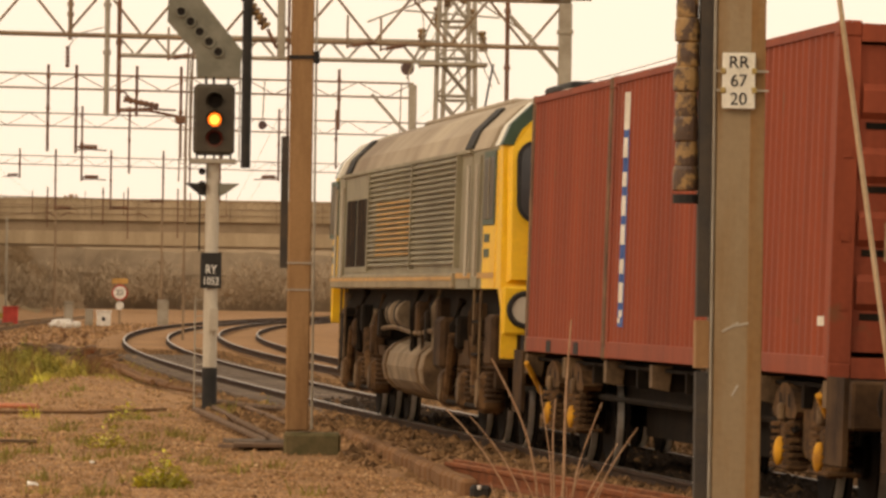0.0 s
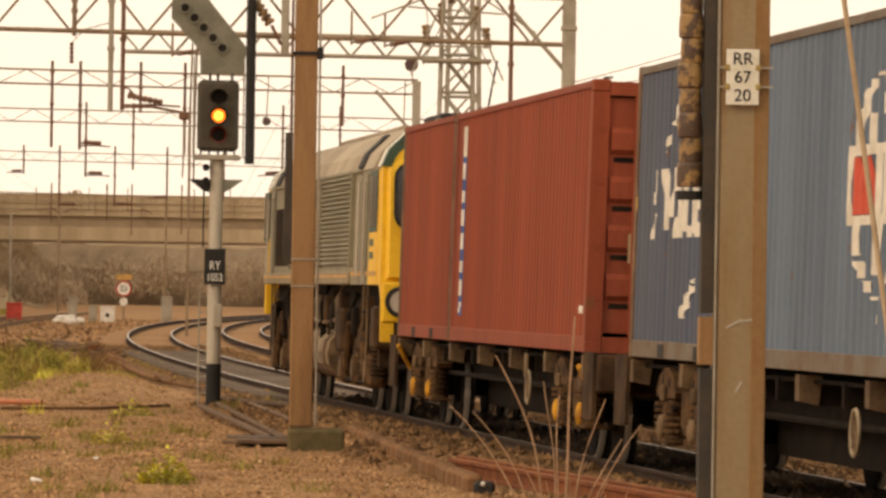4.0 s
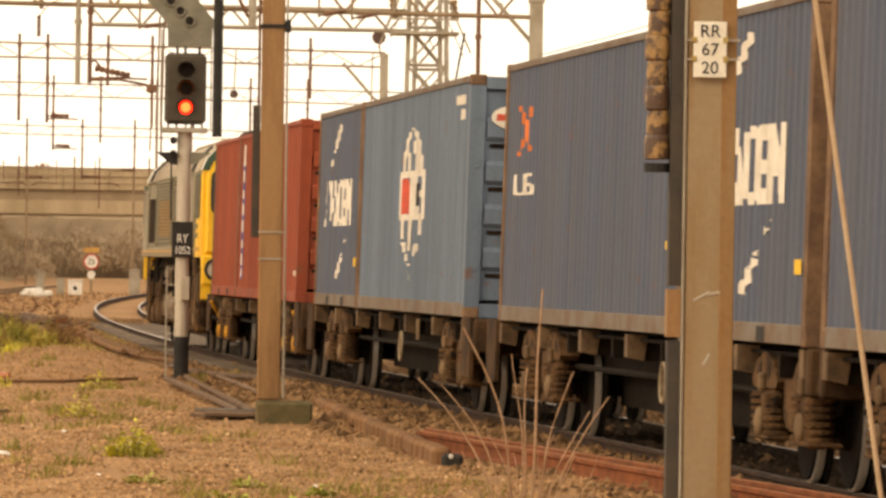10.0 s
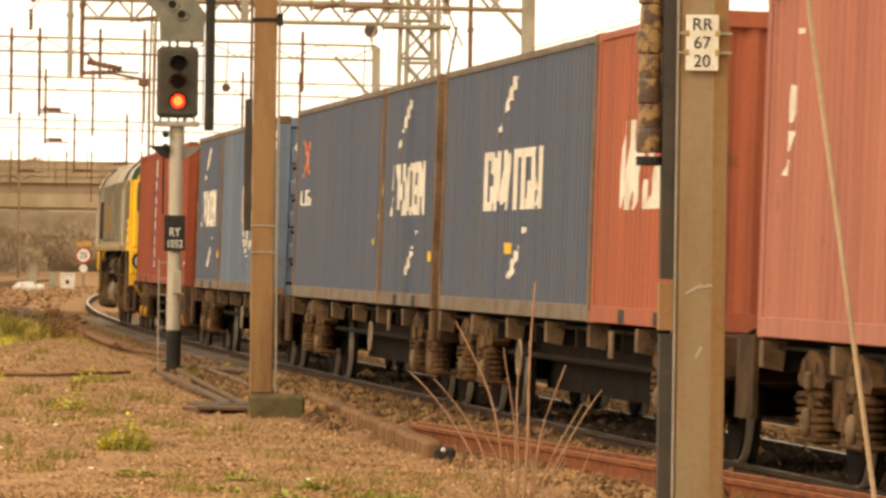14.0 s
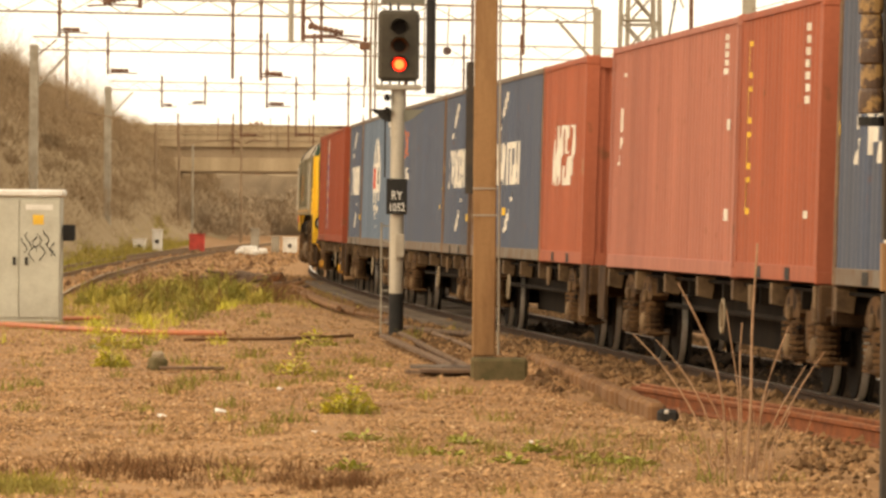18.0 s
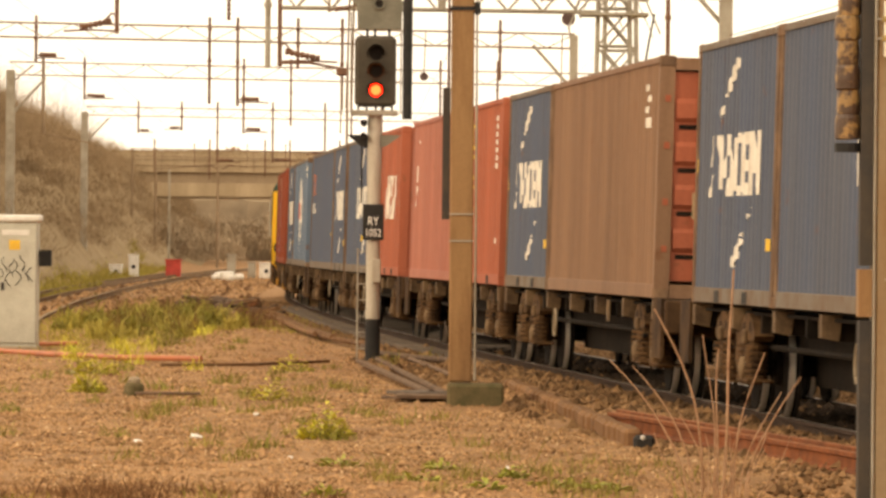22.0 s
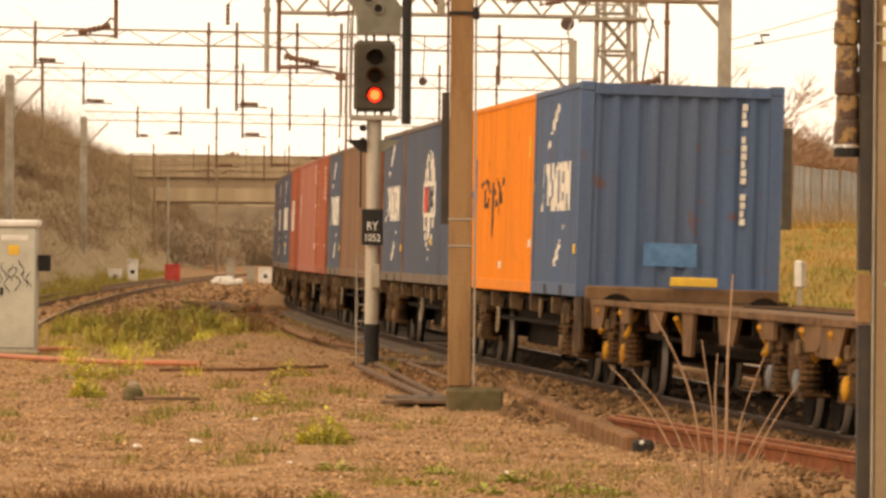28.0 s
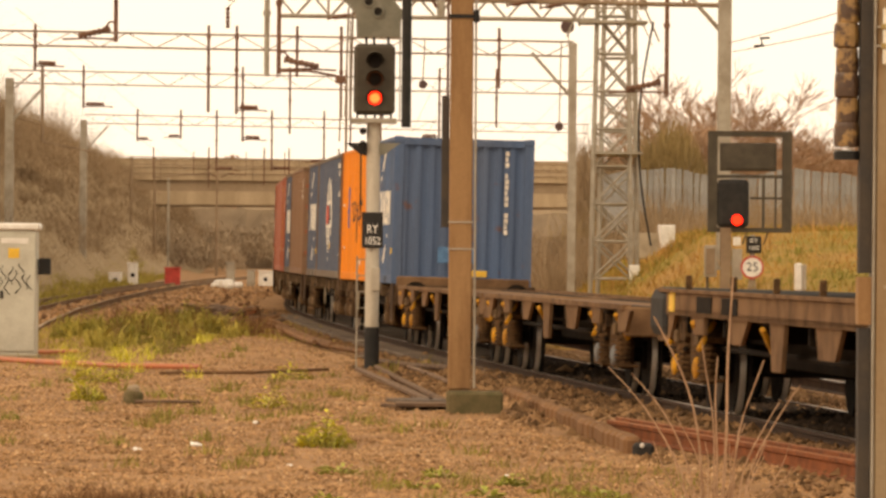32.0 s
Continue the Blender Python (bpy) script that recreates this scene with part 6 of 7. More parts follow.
FULL_ROW = (slab(0.0, 0.075, 0.05, 0.95), slab(0.0, 0.14, 0.86, 1.0), slab(0.0, 0.14, 0.0, 0.16), slab(0.11, 0.17, 0.14, 0.42), slab(0.13, 0.19, 0.62, 0.98), slab(0.19, 0.25, 0.0, 0.9, -0.02), slab(0.24, 0.31, 0.16, 1.0, -0.035), slab(0.30, 0.35, 0.1, 0.72, 0.02), slab(0.34, 0.40, 0.14, 1.0), slab(0.375, 0.43, 0.0, 0.94, 0.01),
            slab(0.495, 0.56, 0.12, 0.9), slab(0.515, 0.62, 0.86, 1.0), slab(0.515, 0.60, 0.0, 0.14), slab(0.66, 0.725, 0.06, 0.94), slab(0.66, 0.80, 0.85, 1.0), slab(0.66, 0.79, 0.0, 0.18), slab(0.735, 0.79, 0.18, 0.46), slab(0.80, 0.86, 0.0, 1.0), slab(0.855, 0.91, 0.3, 1.0, -0.03), slab(0.90, 0.94, 0.05, 0.6, 0.02), slab(0.935, 1.0, 0.0, 1.0))


def line_logo(y0, y1, row, mid):
    """Worn white company lettering as plain strokes, with a broken flourish above and below."""
    return strokes(row, y0, y1, 1.05, 1.65) + flourish(mid - 0.05, 2.36, mid + 1.3, 1.8) + flourish(mid + 0.05, 0.36, mid - 1.25, 0.94)


def oval_emblem(y):
    """A tall oval of white bars between two bands, as plain shapes."""
    def half(z):
        return 1.28 * math.sqrt(max(0.0, 1 - ((z - 1.34) / 0.81) ** 2))
    def column(u0, u1, z0, z1, n=4):
        zs = [z0 + (z1 - z0) * k / n for k in range(n + 1)]
        return [(y - u1 * half(z), z) for z in zs] + [(y - u0 * half(z), z) for z in zs[::-1]]
    out = [[(y + 1.4, 1.57), (y - 1.45, 1.57), (y - 1.45, 1.645), (y + 1.4, 1.645)], [(y + 1.4, 1.075), (y - 1.45, 1.075), (y - 1.45, 1.145), (y + 1.4, 1.145)]]
    out += [column(-0.98, -0.62, 1.645, 1.98), column(-0.98, -0.5, 1.98, 2.1), column(-0.45, -0.2, 1.645, 1.86), column(0.28, 1.0, 1.645, 1.84), column(0.12, 1.0, 1.84, 1.99), column(0.3, 0.98, 1.99, 2.1), column(-0.6, 0.6, 2.115, 2.145)]
    out += [column(-1.06, -0.93, 1.145, 1.57), column(-0.1, 0.06, 1.145, 1.57), column(0.14, 0.24, 1.145, 1.57), column(0.34, 0.44, 1.145, 1.57), column(0.52, 0.62, 1.145, 1.4), column(0.62, 0.86, 1.33, 1.41), column(0.86, 1.1, 1.145, 1.57)]
    out += [column(-0.95, -0.62, 0.86, 1.075), column(-0.22, 0.16, 0.72, 1.075), column(0.72, 0.98, 0.9, 1.075), column(-1.0, -0.62, 0.7, 0.82), column(-0.85, -0.25, 0.6, 0.68), column(0.5, 0.95, 0.66, 0.8), column(-0.5, 0.5, 0.545, 0.57)]
    out.append([(y + 0.04, 0.44), (y - 0.14, 0.44), (y - 0.14, 0.38), (y + 0.04, 0.38)])
    return out


def emblem_red(y):
    return [[(y + 1.16, 1.56), (y + 0.72, 1.56), (y + 0.86, 1.15), (y + 1.16, 1.15)], [(y + 0.66, 1.56), (y + 0.36, 1.56), (y + 0.2, 1.15), (y + 0.8, 1.15)]]


def patch_of(y, z, w, h):
    return [(y + w / 2, z + h / 2), (y - w / 2, z + h / 2), (y - w / 2, z - h / 2), (y + w / 2, z - h / 2)]


BLUE_LOGO = "grey-blue steel container with white company lettering on its side"
# ---- wagons ----
AXLE_BLUE = material("axle_cover_blue_grey", (0.20, 0.22, 0.23), (0.14, 0.13, 0.12), 0.8, scale=4)
BOGIE = 7.1


def half_wheelset(parent, y):
    """Axle with two wheels whose running surfaces are bright."""
    ws = part("wheelset", tube(bmesh.new(), ((-0.95, 0, 0), (0.95, 0, 0)), 0.08, 8), WHEEL, parent, at=pose(0, y, 0.46))
    for x in (-0.75, 0.75):
        o = math.copysign(1, x)
        bm = disc(bmesh.new(), (x, 0, 0), 0.44, -0.055, 0.055, "x", 28)
        part("wheel", bm, WHEEL, ws)
        part("flange", disc(bmesh.new(), (x - o * 0.07, 0, 0), 0.487, -0.014, 0.014, "x", 28), WHEEL, ws)
        rim = bmesh.new()
        rows = []
        for k in range(32):
            a = 2 * math.pi * k / 32
            rows.append([rim.verts.new((x + dx, r * math.cos(a), r * math.sin(a))) for dx, r in ((-o * 0.03, 0.438), (-o * 0.025, 0.462), (o * 0.03, 0.46), (o * 0.035, 0.438))])
        for k in range(32):
            for j in range(3):
                rim.faces.new((rows[k][j], rows[(k + 1) % 32][j], rows[(k + 1) % 32][j + 1], rows[k][j + 1]))
        part("tread", rim, TYRE, ws, "bright worn running surface")
        part("hub", disc(bmesh.new(), (x + o * 0.07, 0, 0), 0.16, -0.03, 0.03, "x", 14), WHEEL, ws)
    return ws


def cover_dome(side, x, y, z, r, deep):
    """A rounded axle cover that bulges outwards."""
    bm = bmesh.new()
    rings = [[bm.verts.new((x + side * deep * h, y + r * q * math.cos(k * math.pi / 7), z + 1.15 * r * q * math.sin(k * math.pi / 7))) for k in range(14)] for h, q in ((-0.4, 1.0), (0.25, 1.0), (0.7, 0.8), (1.0, 0.35))]
    for a, b in zip(rings, rings[1:]):
        for k in range(14):
            bm.faces.new((a[k], a[(k + 1) % 14], b[(k + 1) % 14], b[k]))
    bm.faces.new(rings[0][::-1]), bm.faces.new(rings[-1])
    bmesh.ops.recalc_face_normals(bm, faces=bm.faces[:])
    return bm


COIL = [(0.112, 0.0), (0.112, 0.03), (0.06, 0.036), (0.06, 0.056)]


def bogie(wagon, y, box_mat):
    """A two-axle freight bogie: arched cast side frames with holes, axle boxes with domed covers, nests of coil springs."""
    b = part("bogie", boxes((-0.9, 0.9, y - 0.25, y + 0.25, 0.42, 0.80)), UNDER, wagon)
    for side in (-1, 1):
        for e in (-1, 1):
            ya = y + e * 0.9
            arch = [(ya - 0.58, 0.76), (ya - 0.4, 0.9), (ya - 0.12, 0.97), (ya + 0.12, 0.97), (ya + 0.4, 0.9), (ya + 0.58, 0.76), (ya + 0.5, 0.71), (ya - 0.5, 0.71)]
            part("side_frame", prism(bmesh.new(), arch, side * 1.05 - 0.09, side * 1.05 + 0.09, "x"), BOGIE_BROWN, b)
            for dy in (-0.2, 0.2):
                part("frame_hole", cover_dome(side, side * 1.137, ya + dy, 0.84, 0.055, 0.008), UNDER, b)
            part("axle_box", rounded(side * 1.05 - 0.1, side * 1.05 + 0.1, ya - 0.14, ya + 0.14, 0.3, 0.7, 0.05), BOGIE_BROWN, b)
            part("axle_cover", cover_dome(side, side * 1.165, ya, 0.45, 0.1, 0.045), box_mat or WAGON_GREY, b, "painted axle box cover" if box_mat else "", smooth=True)
            part("damper_cap", rounded(side * 1.16 - 0.03, side * 1.16 + 0.03, ya - 0.05, ya + 0.05, 0.68, 0.82, 0.02), WAGON_GREY, b)
            for dy in (-0.29, 0.29):
                part("spring", lathe(bmesh.new(), (side * 1.08, ya + dy, 0.36), [(r, z + 0.056 * k) for k in range(6) for r, z in COIL], 12), BOGIE_BROWN, b)
            part("spring_seat", rounded(side * 1.05 - 0.13, side * 1.05 + 0.13, ya - 0.42, ya + 0.42, 0.32, 0.355, 0.012), BOGIE_BROWN, b)
            part("brake_block", boxes((side * 0.75 - 0.06, side * 0.75 + 0.06, ya + 0.46, ya + 0.54, 0.3, 0.62)), UNDER, b)
        part("transom_end", prism(bmesh.new(), [(y - 0.3, 0.5), (y - 0.3, 0.78), (y + 0.3, 0.78), (y + 0.3, 0.5), (y + 0.15, 0.42), (y - 0.15, 0.42)], side * 1.02 - 0.07, side * 1.02 + 0.07, "x"), BOGIE_BROWN, b)
        part("brake_hose", tube(bmesh.new(), [(side * 1.12, y + 1.6 - 0.4 * k, 0.62 + 0.05 * math.sin(k * 2.2)) for k in range(4)], 0.025, 6), UNDER, b)
    for e in (-1, 1):
        half_wheelset(b, y + e * 0.9)
    return b


def wagon(label, front=1.0, rear=1.0, box_mat=None, kind="spine", slip=0.0, brake_at=-2.2):
    """A sixty-foot container flat: spine beams, outriggers, headstocks, two bogies. Deck 1.03 m above the rail."""
    w = thing("container_wagon", label, "wagon", "wagons of the train")
    f, r = 9.16 + front, -9.16 - rear
    deck = 1.03
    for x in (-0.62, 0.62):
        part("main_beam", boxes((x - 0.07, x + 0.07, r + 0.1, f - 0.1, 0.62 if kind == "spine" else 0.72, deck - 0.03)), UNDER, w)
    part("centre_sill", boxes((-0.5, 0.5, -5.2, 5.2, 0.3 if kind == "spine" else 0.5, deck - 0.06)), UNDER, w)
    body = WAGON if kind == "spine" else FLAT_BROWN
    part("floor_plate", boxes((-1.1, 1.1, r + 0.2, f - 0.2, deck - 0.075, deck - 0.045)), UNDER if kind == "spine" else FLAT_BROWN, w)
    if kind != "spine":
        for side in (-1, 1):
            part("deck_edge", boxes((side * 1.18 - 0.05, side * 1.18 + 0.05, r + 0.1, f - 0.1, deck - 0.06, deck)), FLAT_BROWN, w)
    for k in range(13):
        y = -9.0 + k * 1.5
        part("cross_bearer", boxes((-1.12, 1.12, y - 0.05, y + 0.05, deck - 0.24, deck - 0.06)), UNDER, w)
        for side in (-1, 1):
            if kind != "spine" and k % 2 == 0:
                w0, w1, dp = ((0.95, 0.45, 0.30), (0.6, 0.6, 0.24), (1.1, 0.7, 0.34), (0.5, 0.35, 0.5))[(k // 2) % 4]
                part("outrigger", prism(bmesh.new(), [(y - w0, deck - 0.062), (y + 0.5, deck - 0.062), (y + 0.3, deck - dp), (y - w1, deck - dp)], side * 1.185 - 0.02, side * 1.185 + 0.02, "x"), FLAT_BROWN, w)
            if kind == "spine" and k % 2 == 0:
                part("outrigger", prism(bmesh.new(), [(side * 1.21, deck - 0.015), (side * 1.21, deck - 0.21 if kind == "spine" else deck - (0.2, 0.34)[k % 2]), (side * 1.06, deck - 0.24), (side * 1.03, deck - 0.015)], y - (0.09 if kind == "spine" else 0.3), y + (0.09 if kind == "spine" else 0.3), "y"), WAGON_GREY if kind == "spine" else FLAT_BROWN, w)
    for e, end in ((1, f), (-1, r)):
        part("headstock", rounded(-1.2, 1.2, min(end, end - e * 0.16), max(end, end - e * 0.16), 0.68, deck + (0.0 if kind == "spine" else -0.02), 0.02), body, w)
        over = front if e > 0 else rear
        if over > 0.5:
            for side in (-1, 1):
                part("end_plate", boxes((side * 1.21 - 0.02, side * 1.21 + 0.02, min(e * 9.2, end - e * 0.17), max(e * 9.2, end - e * 0.17), 0.42, deck + 0.02)), WAGON, w)
            part("end_deck", boxes((-1.18, 1.18, min(e * 9.2, end - e * 0.17), max(e * 9.2, end - e * 0.17), deck - 0.06, deck)), WAGON, w)
            for x in (-0.87, 0.87):
                bm = disc(bmesh.new(), (x, end, 0.98 - 0.1), 0.09, -0.02 * e, 0.38 * e, "y", 12)
                disc(bm, (x, end + e * 0.38, 0.88), 0.22, 0, 0.04 * e, "y", 16)
                part("buffer", bm, UNDER, w)
        part("drawbar", boxes((-0.06, 0.06, min(end, end + e * 0.6), max(end, end + e * 0.6), 0.78, 0.9)), UNDER, w)
    for e in (-1, 1):
        bogie(w, e * BOGIE + slip, box_mat if kind == "spine" or e > 0 else AXLE_BLUE)
    if box_mat:
        for side in (-1, 1):
            for y, tilt in ((8.75, 40), (8.4, -42), (6.3, 38), (5.7, -35), (1.0, 40), (-5.6, 42), (-6.0, -40), (-8.5, 35)) if kind != "spine" else ((8.9, 25), (-8.7, 40)):
                part("locking_bar", rounded(-0.025, 0.025, -0.035, 0.035, -0.2, 0.2, 0.01), box_mat, w, "yellow diagonal locking bar", at=pose(side * 1.14, y, 0.78, tilt, side * (32 if tilt > 0 else -32), 0))
    for side in (-1, 1) if kind == "spine" else ():
        hw = part("hand_wheel", ring_tube(bmesh.new(), (side * 1.2, brake_at, 0.64), 0.165, 0.016, "x"), CONCRETE, w, "pale painted brake hand wheel")
        for a in range(4):
            ca, sa = math.cos(a * math.pi / 4), math.sin(a * math.pi / 4)
            part("spoke", tube(bmesh.new(), ((side * 1.2, brake_at - 0.16 * ca, 0.64 - 0.16 * sa), (side * 1.2, brake_at + 0.16 * ca, 0.64 + 0.16 * sa)), 0.006, 5), WAGON_GREY, hw)
        part("label_panel", boxes((side * 1.215 - 0.01, side * 1.215 + 0.01, -4.6, -4.4, 0.74, 0.98)), WAGON_GREY, w)
    part("air_reservoir", disc(bmesh.new(), (-0.3, -1.5, 0.5), 0.2, -0.7, 0.7, "y", 14), UNDER, w)
    part("brake_cylinder", disc(bmesh.new(), (0.35, 1.6, 0.5), 0.16, -0.4, 0.4, "y", 14), UNDER, w)
    part("brake_pipe", tube(bmesh.new(), ((-0.95, -6, 0.66), (-0.95, 6, 0.66)), 0.03, 6), UNDER, w)
    return w


# ---- diesel locomotive ----
def cab_pane(side, tip, e, grow):
    """A round-cornered windscreen lying on the sloped cab front; grown, the rubber seal behind it."""
    out = []
    for cx, cz, a0 in ((0.98, 3.02, 0), (0.3, 3.02, 90), (0.3, 2.56, 180), (0.98, 2.56, 270)):
        for k in range(5):
            a = radians(a0 + 22.5 * k)
            out.append((cx + (0.16 + grow) * math.cos(a), cz + (0.16 + grow) * math.sin(a)))
    bm = bmesh.new()
    rings = []
    for d in (-0.02, 0.016 - grow * 0.15):
        rings.append([bm.verts.new((side * x, tip - e * (0.257 * max(0.0, z - 2.4) - d), z)) for x, z in out])
    n = len(out)
    for k in range(n):
        bm.faces.new((rings[0][k], rings[0][(k + 1) % n], rings[1][(k + 1) % n], rings[1][k]))
    bm.faces.new(rings[0][::-1]), bm.faces.new(rings[1])
    bmesh.ops.recalc_face_normals(bm, faces=bm.faces[:])
    return bm


def locomotive():
    w = thing("diesel_locomotive", "grey-green diesel locomotive with yellow cab ends and sooty roof", "locomotive")
    front, rear = 10.45, -10.45

    def span(a, b):
        return min(a, b), max(a, b)
    side_z, low = 3.16, 1.67
    roof = [(-1.33, side_z), (-1.24, 3.38), (-1.0, 3.62), (-0.6, 3.79), (0, 3.86), (0.6, 3.79), (1.0, 3.62), (1.24, 3.38), (1.33, side_z)]
    part("engine_room", boxes((-1.325, 1.325, -7.3, 8.2, low, side_z - 0.004)), LOCO_GREY, w)
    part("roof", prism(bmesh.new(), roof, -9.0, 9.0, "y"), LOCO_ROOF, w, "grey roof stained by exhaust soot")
    part("exhaust_cowl", rounded(-0.5, 0.5, -9.1, -6.7, 3.80, 3.90, 0.03), BLACK, w)
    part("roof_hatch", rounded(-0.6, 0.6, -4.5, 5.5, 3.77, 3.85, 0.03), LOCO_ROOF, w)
    for y in (-7.35, 7.7):
        part("roof_rib", prism(bmesh.new(), [(-1.345, 3.2), (-1.255, 3.4), (-1.01, 3.65), (-0.98, 3.6), (-1.22, 3.36), (-1.31, 3.18)], y, y + 0.75, "y"), BLACK, w)
    for e in (-1, 1):
        base, tip = (-7.3, rear) if e < 0 else (8.2, front)
        seam = tip - e * 0.62
        cab = part("cab", boxes((-1.318, 1.318, *span(base, seam), low, side_z - 0.004)), LOCO_GREY, w, "grey-green driving cab")
        full = [(-1.32, low), (-1.32, side_z), *[(x * 0.99, z - 0.01) for x, z in roof[1:-1]], (1.32, side_z), (1.32, low)]
        c = prism(bmesh.new(), full, *span(seam, tip), "y")
        for v in c.verts:
            if abs(v.co.y - tip) < 0.01 and v.co.z > 2.4:
                v.co.y = tip - e * 0.36 * (v.co.z - 2.4) / 1.4
        rim = [ed for ed in c.edges if all(abs(v.co.y - seam) > 0.1 for v in ed.verts)]
        bmesh.ops.bevel(c, geom=rim, offset=0.1, segments=3, affect="EDGES")
        nose = part("cab_end", c, LOCO_YELLOW, w, "bright yellow cab end")
        part("cab_roof_green", prism(bmesh.new(), [(x * 1.003, z + 0.006) for x, z in roof], *span(seam + e * 0.1, seam + e * 0.34), "y"), LOCO_GREEN, w, "dark green roof front")
        part("cab_roof_band", prism(bmesh.new(), [(x * 1.004, z + 0.008) for x, z in roof], *span(seam + e * 0.09, seam - e * 0.3), "y"), CREAM, w, "cream band on the roof edge")
        for side in (-1, 1):
            def skin(d):
                return span(side * 1.30, side * (1.318 + d))
            part("lower_panel", boxes((*skin(0.012), *span(base + e * 1.3, seam), low, 2.38)), LOCO_YELLOW, cab, "yellow lower cab side")
            part("yellow_edge", boxes((*skin(0.010), *span(seam - e * 0.16, seam), 2.38, 3.12)), LOCO_YELLOW, cab)
            part("side_window_frame", boxes((*skin(0.024), *span(base + e * 1.34, base + e * 2.42), 2.34, 3.12)), LOCO_GREEN, cab)
            part("side_window", rounded(*skin(0.03), *span(base + e * 1.42, base + e * 2.34), 2.40, 3.06, 0.012), GLASS, cab)
            part("window_mullion", boxes((*skin(0.036), *span(base + e * 1.84, base + e * 1.92), 2.4, 3.06)), LOCO_GREY, cab)
            part("cab_door", boxes((*skin(0.02), *span(base + e * 0.25, base + e * 0.9), low + 0.02, 3.1)), LOCO_GREY, cab)
            for dy in (0.12, 1.0):
                part("hand_rail", tube(bmesh.new(), ((side * 1.38, base + e * dy, 1.8), (side * 1.38, base + e * dy, 3.0)), 0.022, 6), POST, cab)
            part("windscreen", cab_pane(side, tip, e, 0.0), GLASS, nose)
            part("windscreen_seal", cab_pane(side, tip, e, 0.045), BLACK, nose)
            part("nose_panel", rounded(*span(side * 0.3, side * 1.02), *span(tip, tip + e * 0.015), 1.72, 2.32, 0.005), LOCO_YELLOW, nose)
            part("headlight_panel", rounded(*span(side * 0.78, side * 1.3), *span(tip, tip + e * 0.05), 1.2, 1.7, 0.02), LOCO_YELLOW, nose)
            part("headlight", disc(bmesh.new(), (side * 1.07, tip + 0.05 * e, 1.46), 0.14, 0, 0.04 * e, "y", 18), POST, nose)
            part("headlight_rim", ring_tube(bmesh.new(), (side * 1.07, tip + 0.075 * e, 1.46), 0.165, 0.032, "y"), BLACK, nose)
            part("buffer", disc(bmesh.new(), (side * 0.87, tip, 0.98), 0.1, 0, 0.3 * e, "y", 12), BLACK, nose)
            part("buffer_face", disc(bmesh.new(), (side * 0.87, tip + 0.3 * e, 0.98), 0.25, 0, 0.04 * e, "y", 18), BLACK, nose)
            if e < 0:
                part("corner_skirt", prism(bmesh.new(), [(tip, low), (tip - e * 0.42, low), (tip - e * 0.1, 1.46), (tip - e * 0.06, 0.95), (tip, 0.95)], *span(side * 1.14, side * 1.31), "x"), LOCO_YELLOW, nose)
            for z in (2.0, 2.16):
                part("warning_label", boxes((*skin(0.018), *span(base + e * 1.45, base + e * 1.95), z, z + 0.09)), LOCO_GREEN, cab)
            for dy in (0.25, 0.9):
                part("step_rail", tube(bmesh.new(), ((side * 1.28, base + e * dy, 0.55), (side * 1.28, base + e * dy, low)), 0.018, 6), WAGON_GREY, cab)
            for z in (0.6, 0.95, 1.3):
                part("step", boxes((*span(side * 1.1, side * 1.3), *span(base + e * 0.25, base + e * 0.9), z, z + 0.03)), UNDER, cab)
            part("nose_sign", rounded(*span(side * 0.62, side * 0.86), *span(tip + e * 0.016, tip + e * 0.024), 1.98, 2.25, 0.003), CREAM, nose)
        part("buffer_beam", boxes((-1.07, 1.07, *span(tip, tip - e * 0.25), 0.62, low)), BLACK, nose)
    for side in (-1, 1):
        def out(a, b):
            return span(side * a, side * b)
        for k in range(19):
            z = 1.94 + k * 0.063
            part("louvre", prism(bmesh.new(), [(side * 1.322, z), (side * 1.372, z + 0.004), (side * 1.372, z + 0.026), (side * 1.322, z + 0.056)], -6.1, 4.5, "y"), LOCO_GREY, w)
        for y in (-6.22, 4.5, -1.1):
            part("louvre_frame", boxes((*out(1.32, 1.385), y, y + 0.11, 1.9, 3.14)), LOCO_GREY, w)
        for k in range(11):
            part("faded_patch", boxes((*out(1.372, 1.376), -0.9, 3.4, 2.069 + k * 0.063 + 0.004, 2.069 + k * 0.063 + 0.026)), ORANGE, w, "faded orange patch on the louvres")
        part("intake_frame", boxes((*out(1.322, 1.338), 4.85, 8.05, 1.88, 2.92)), LOCO_GREY, w)
        for y in (5.0, 6.55):
            part("intake_grille", boxes((*out(1.322, 1.345), y, y + 1.4, 1.95, 2.82)), UNDER, w, "dark intake grille")
            for k in range(3):
                part("grille_bar", boxes((*out(1.345, 1.352), y + 0.3 + 0.4 * k, y + 0.33 + 0.4 * k, 1.95, 2.82)), BOGIE_BROWN, w)
        part("roof_gutter", boxes((*out(1.3, 1.36), -7.3, 8.9, 3.14, 3.18)), LOCO_GREY, w)
        part("sill_band", boxes((*out(1.37, 1.375), -5.85, 9.95, 1.76, 1.80)), ORANGE, w, "faded orange sill band")
        part("sill", rounded(*out(1.28, 1.37), -5.9, 10.0, low, 1.84, 0.015), LOCO_SILL, w)
        part("sill_stripe", boxes((*out(1.318, 1.336), -9.8, -5.95, 1.78, 1.84)), ORANGE, w)
        part("sand_box", rounded(*out(0.95, 1.3), -9.5, -8.8, 0.85, 1.4, 0.04), WAGON, w)
        part("sand_box", rounded(*out(0.95, 1.28), 8.6, 9.3, 0.7, 1.3, 0.04), UNDER, w)
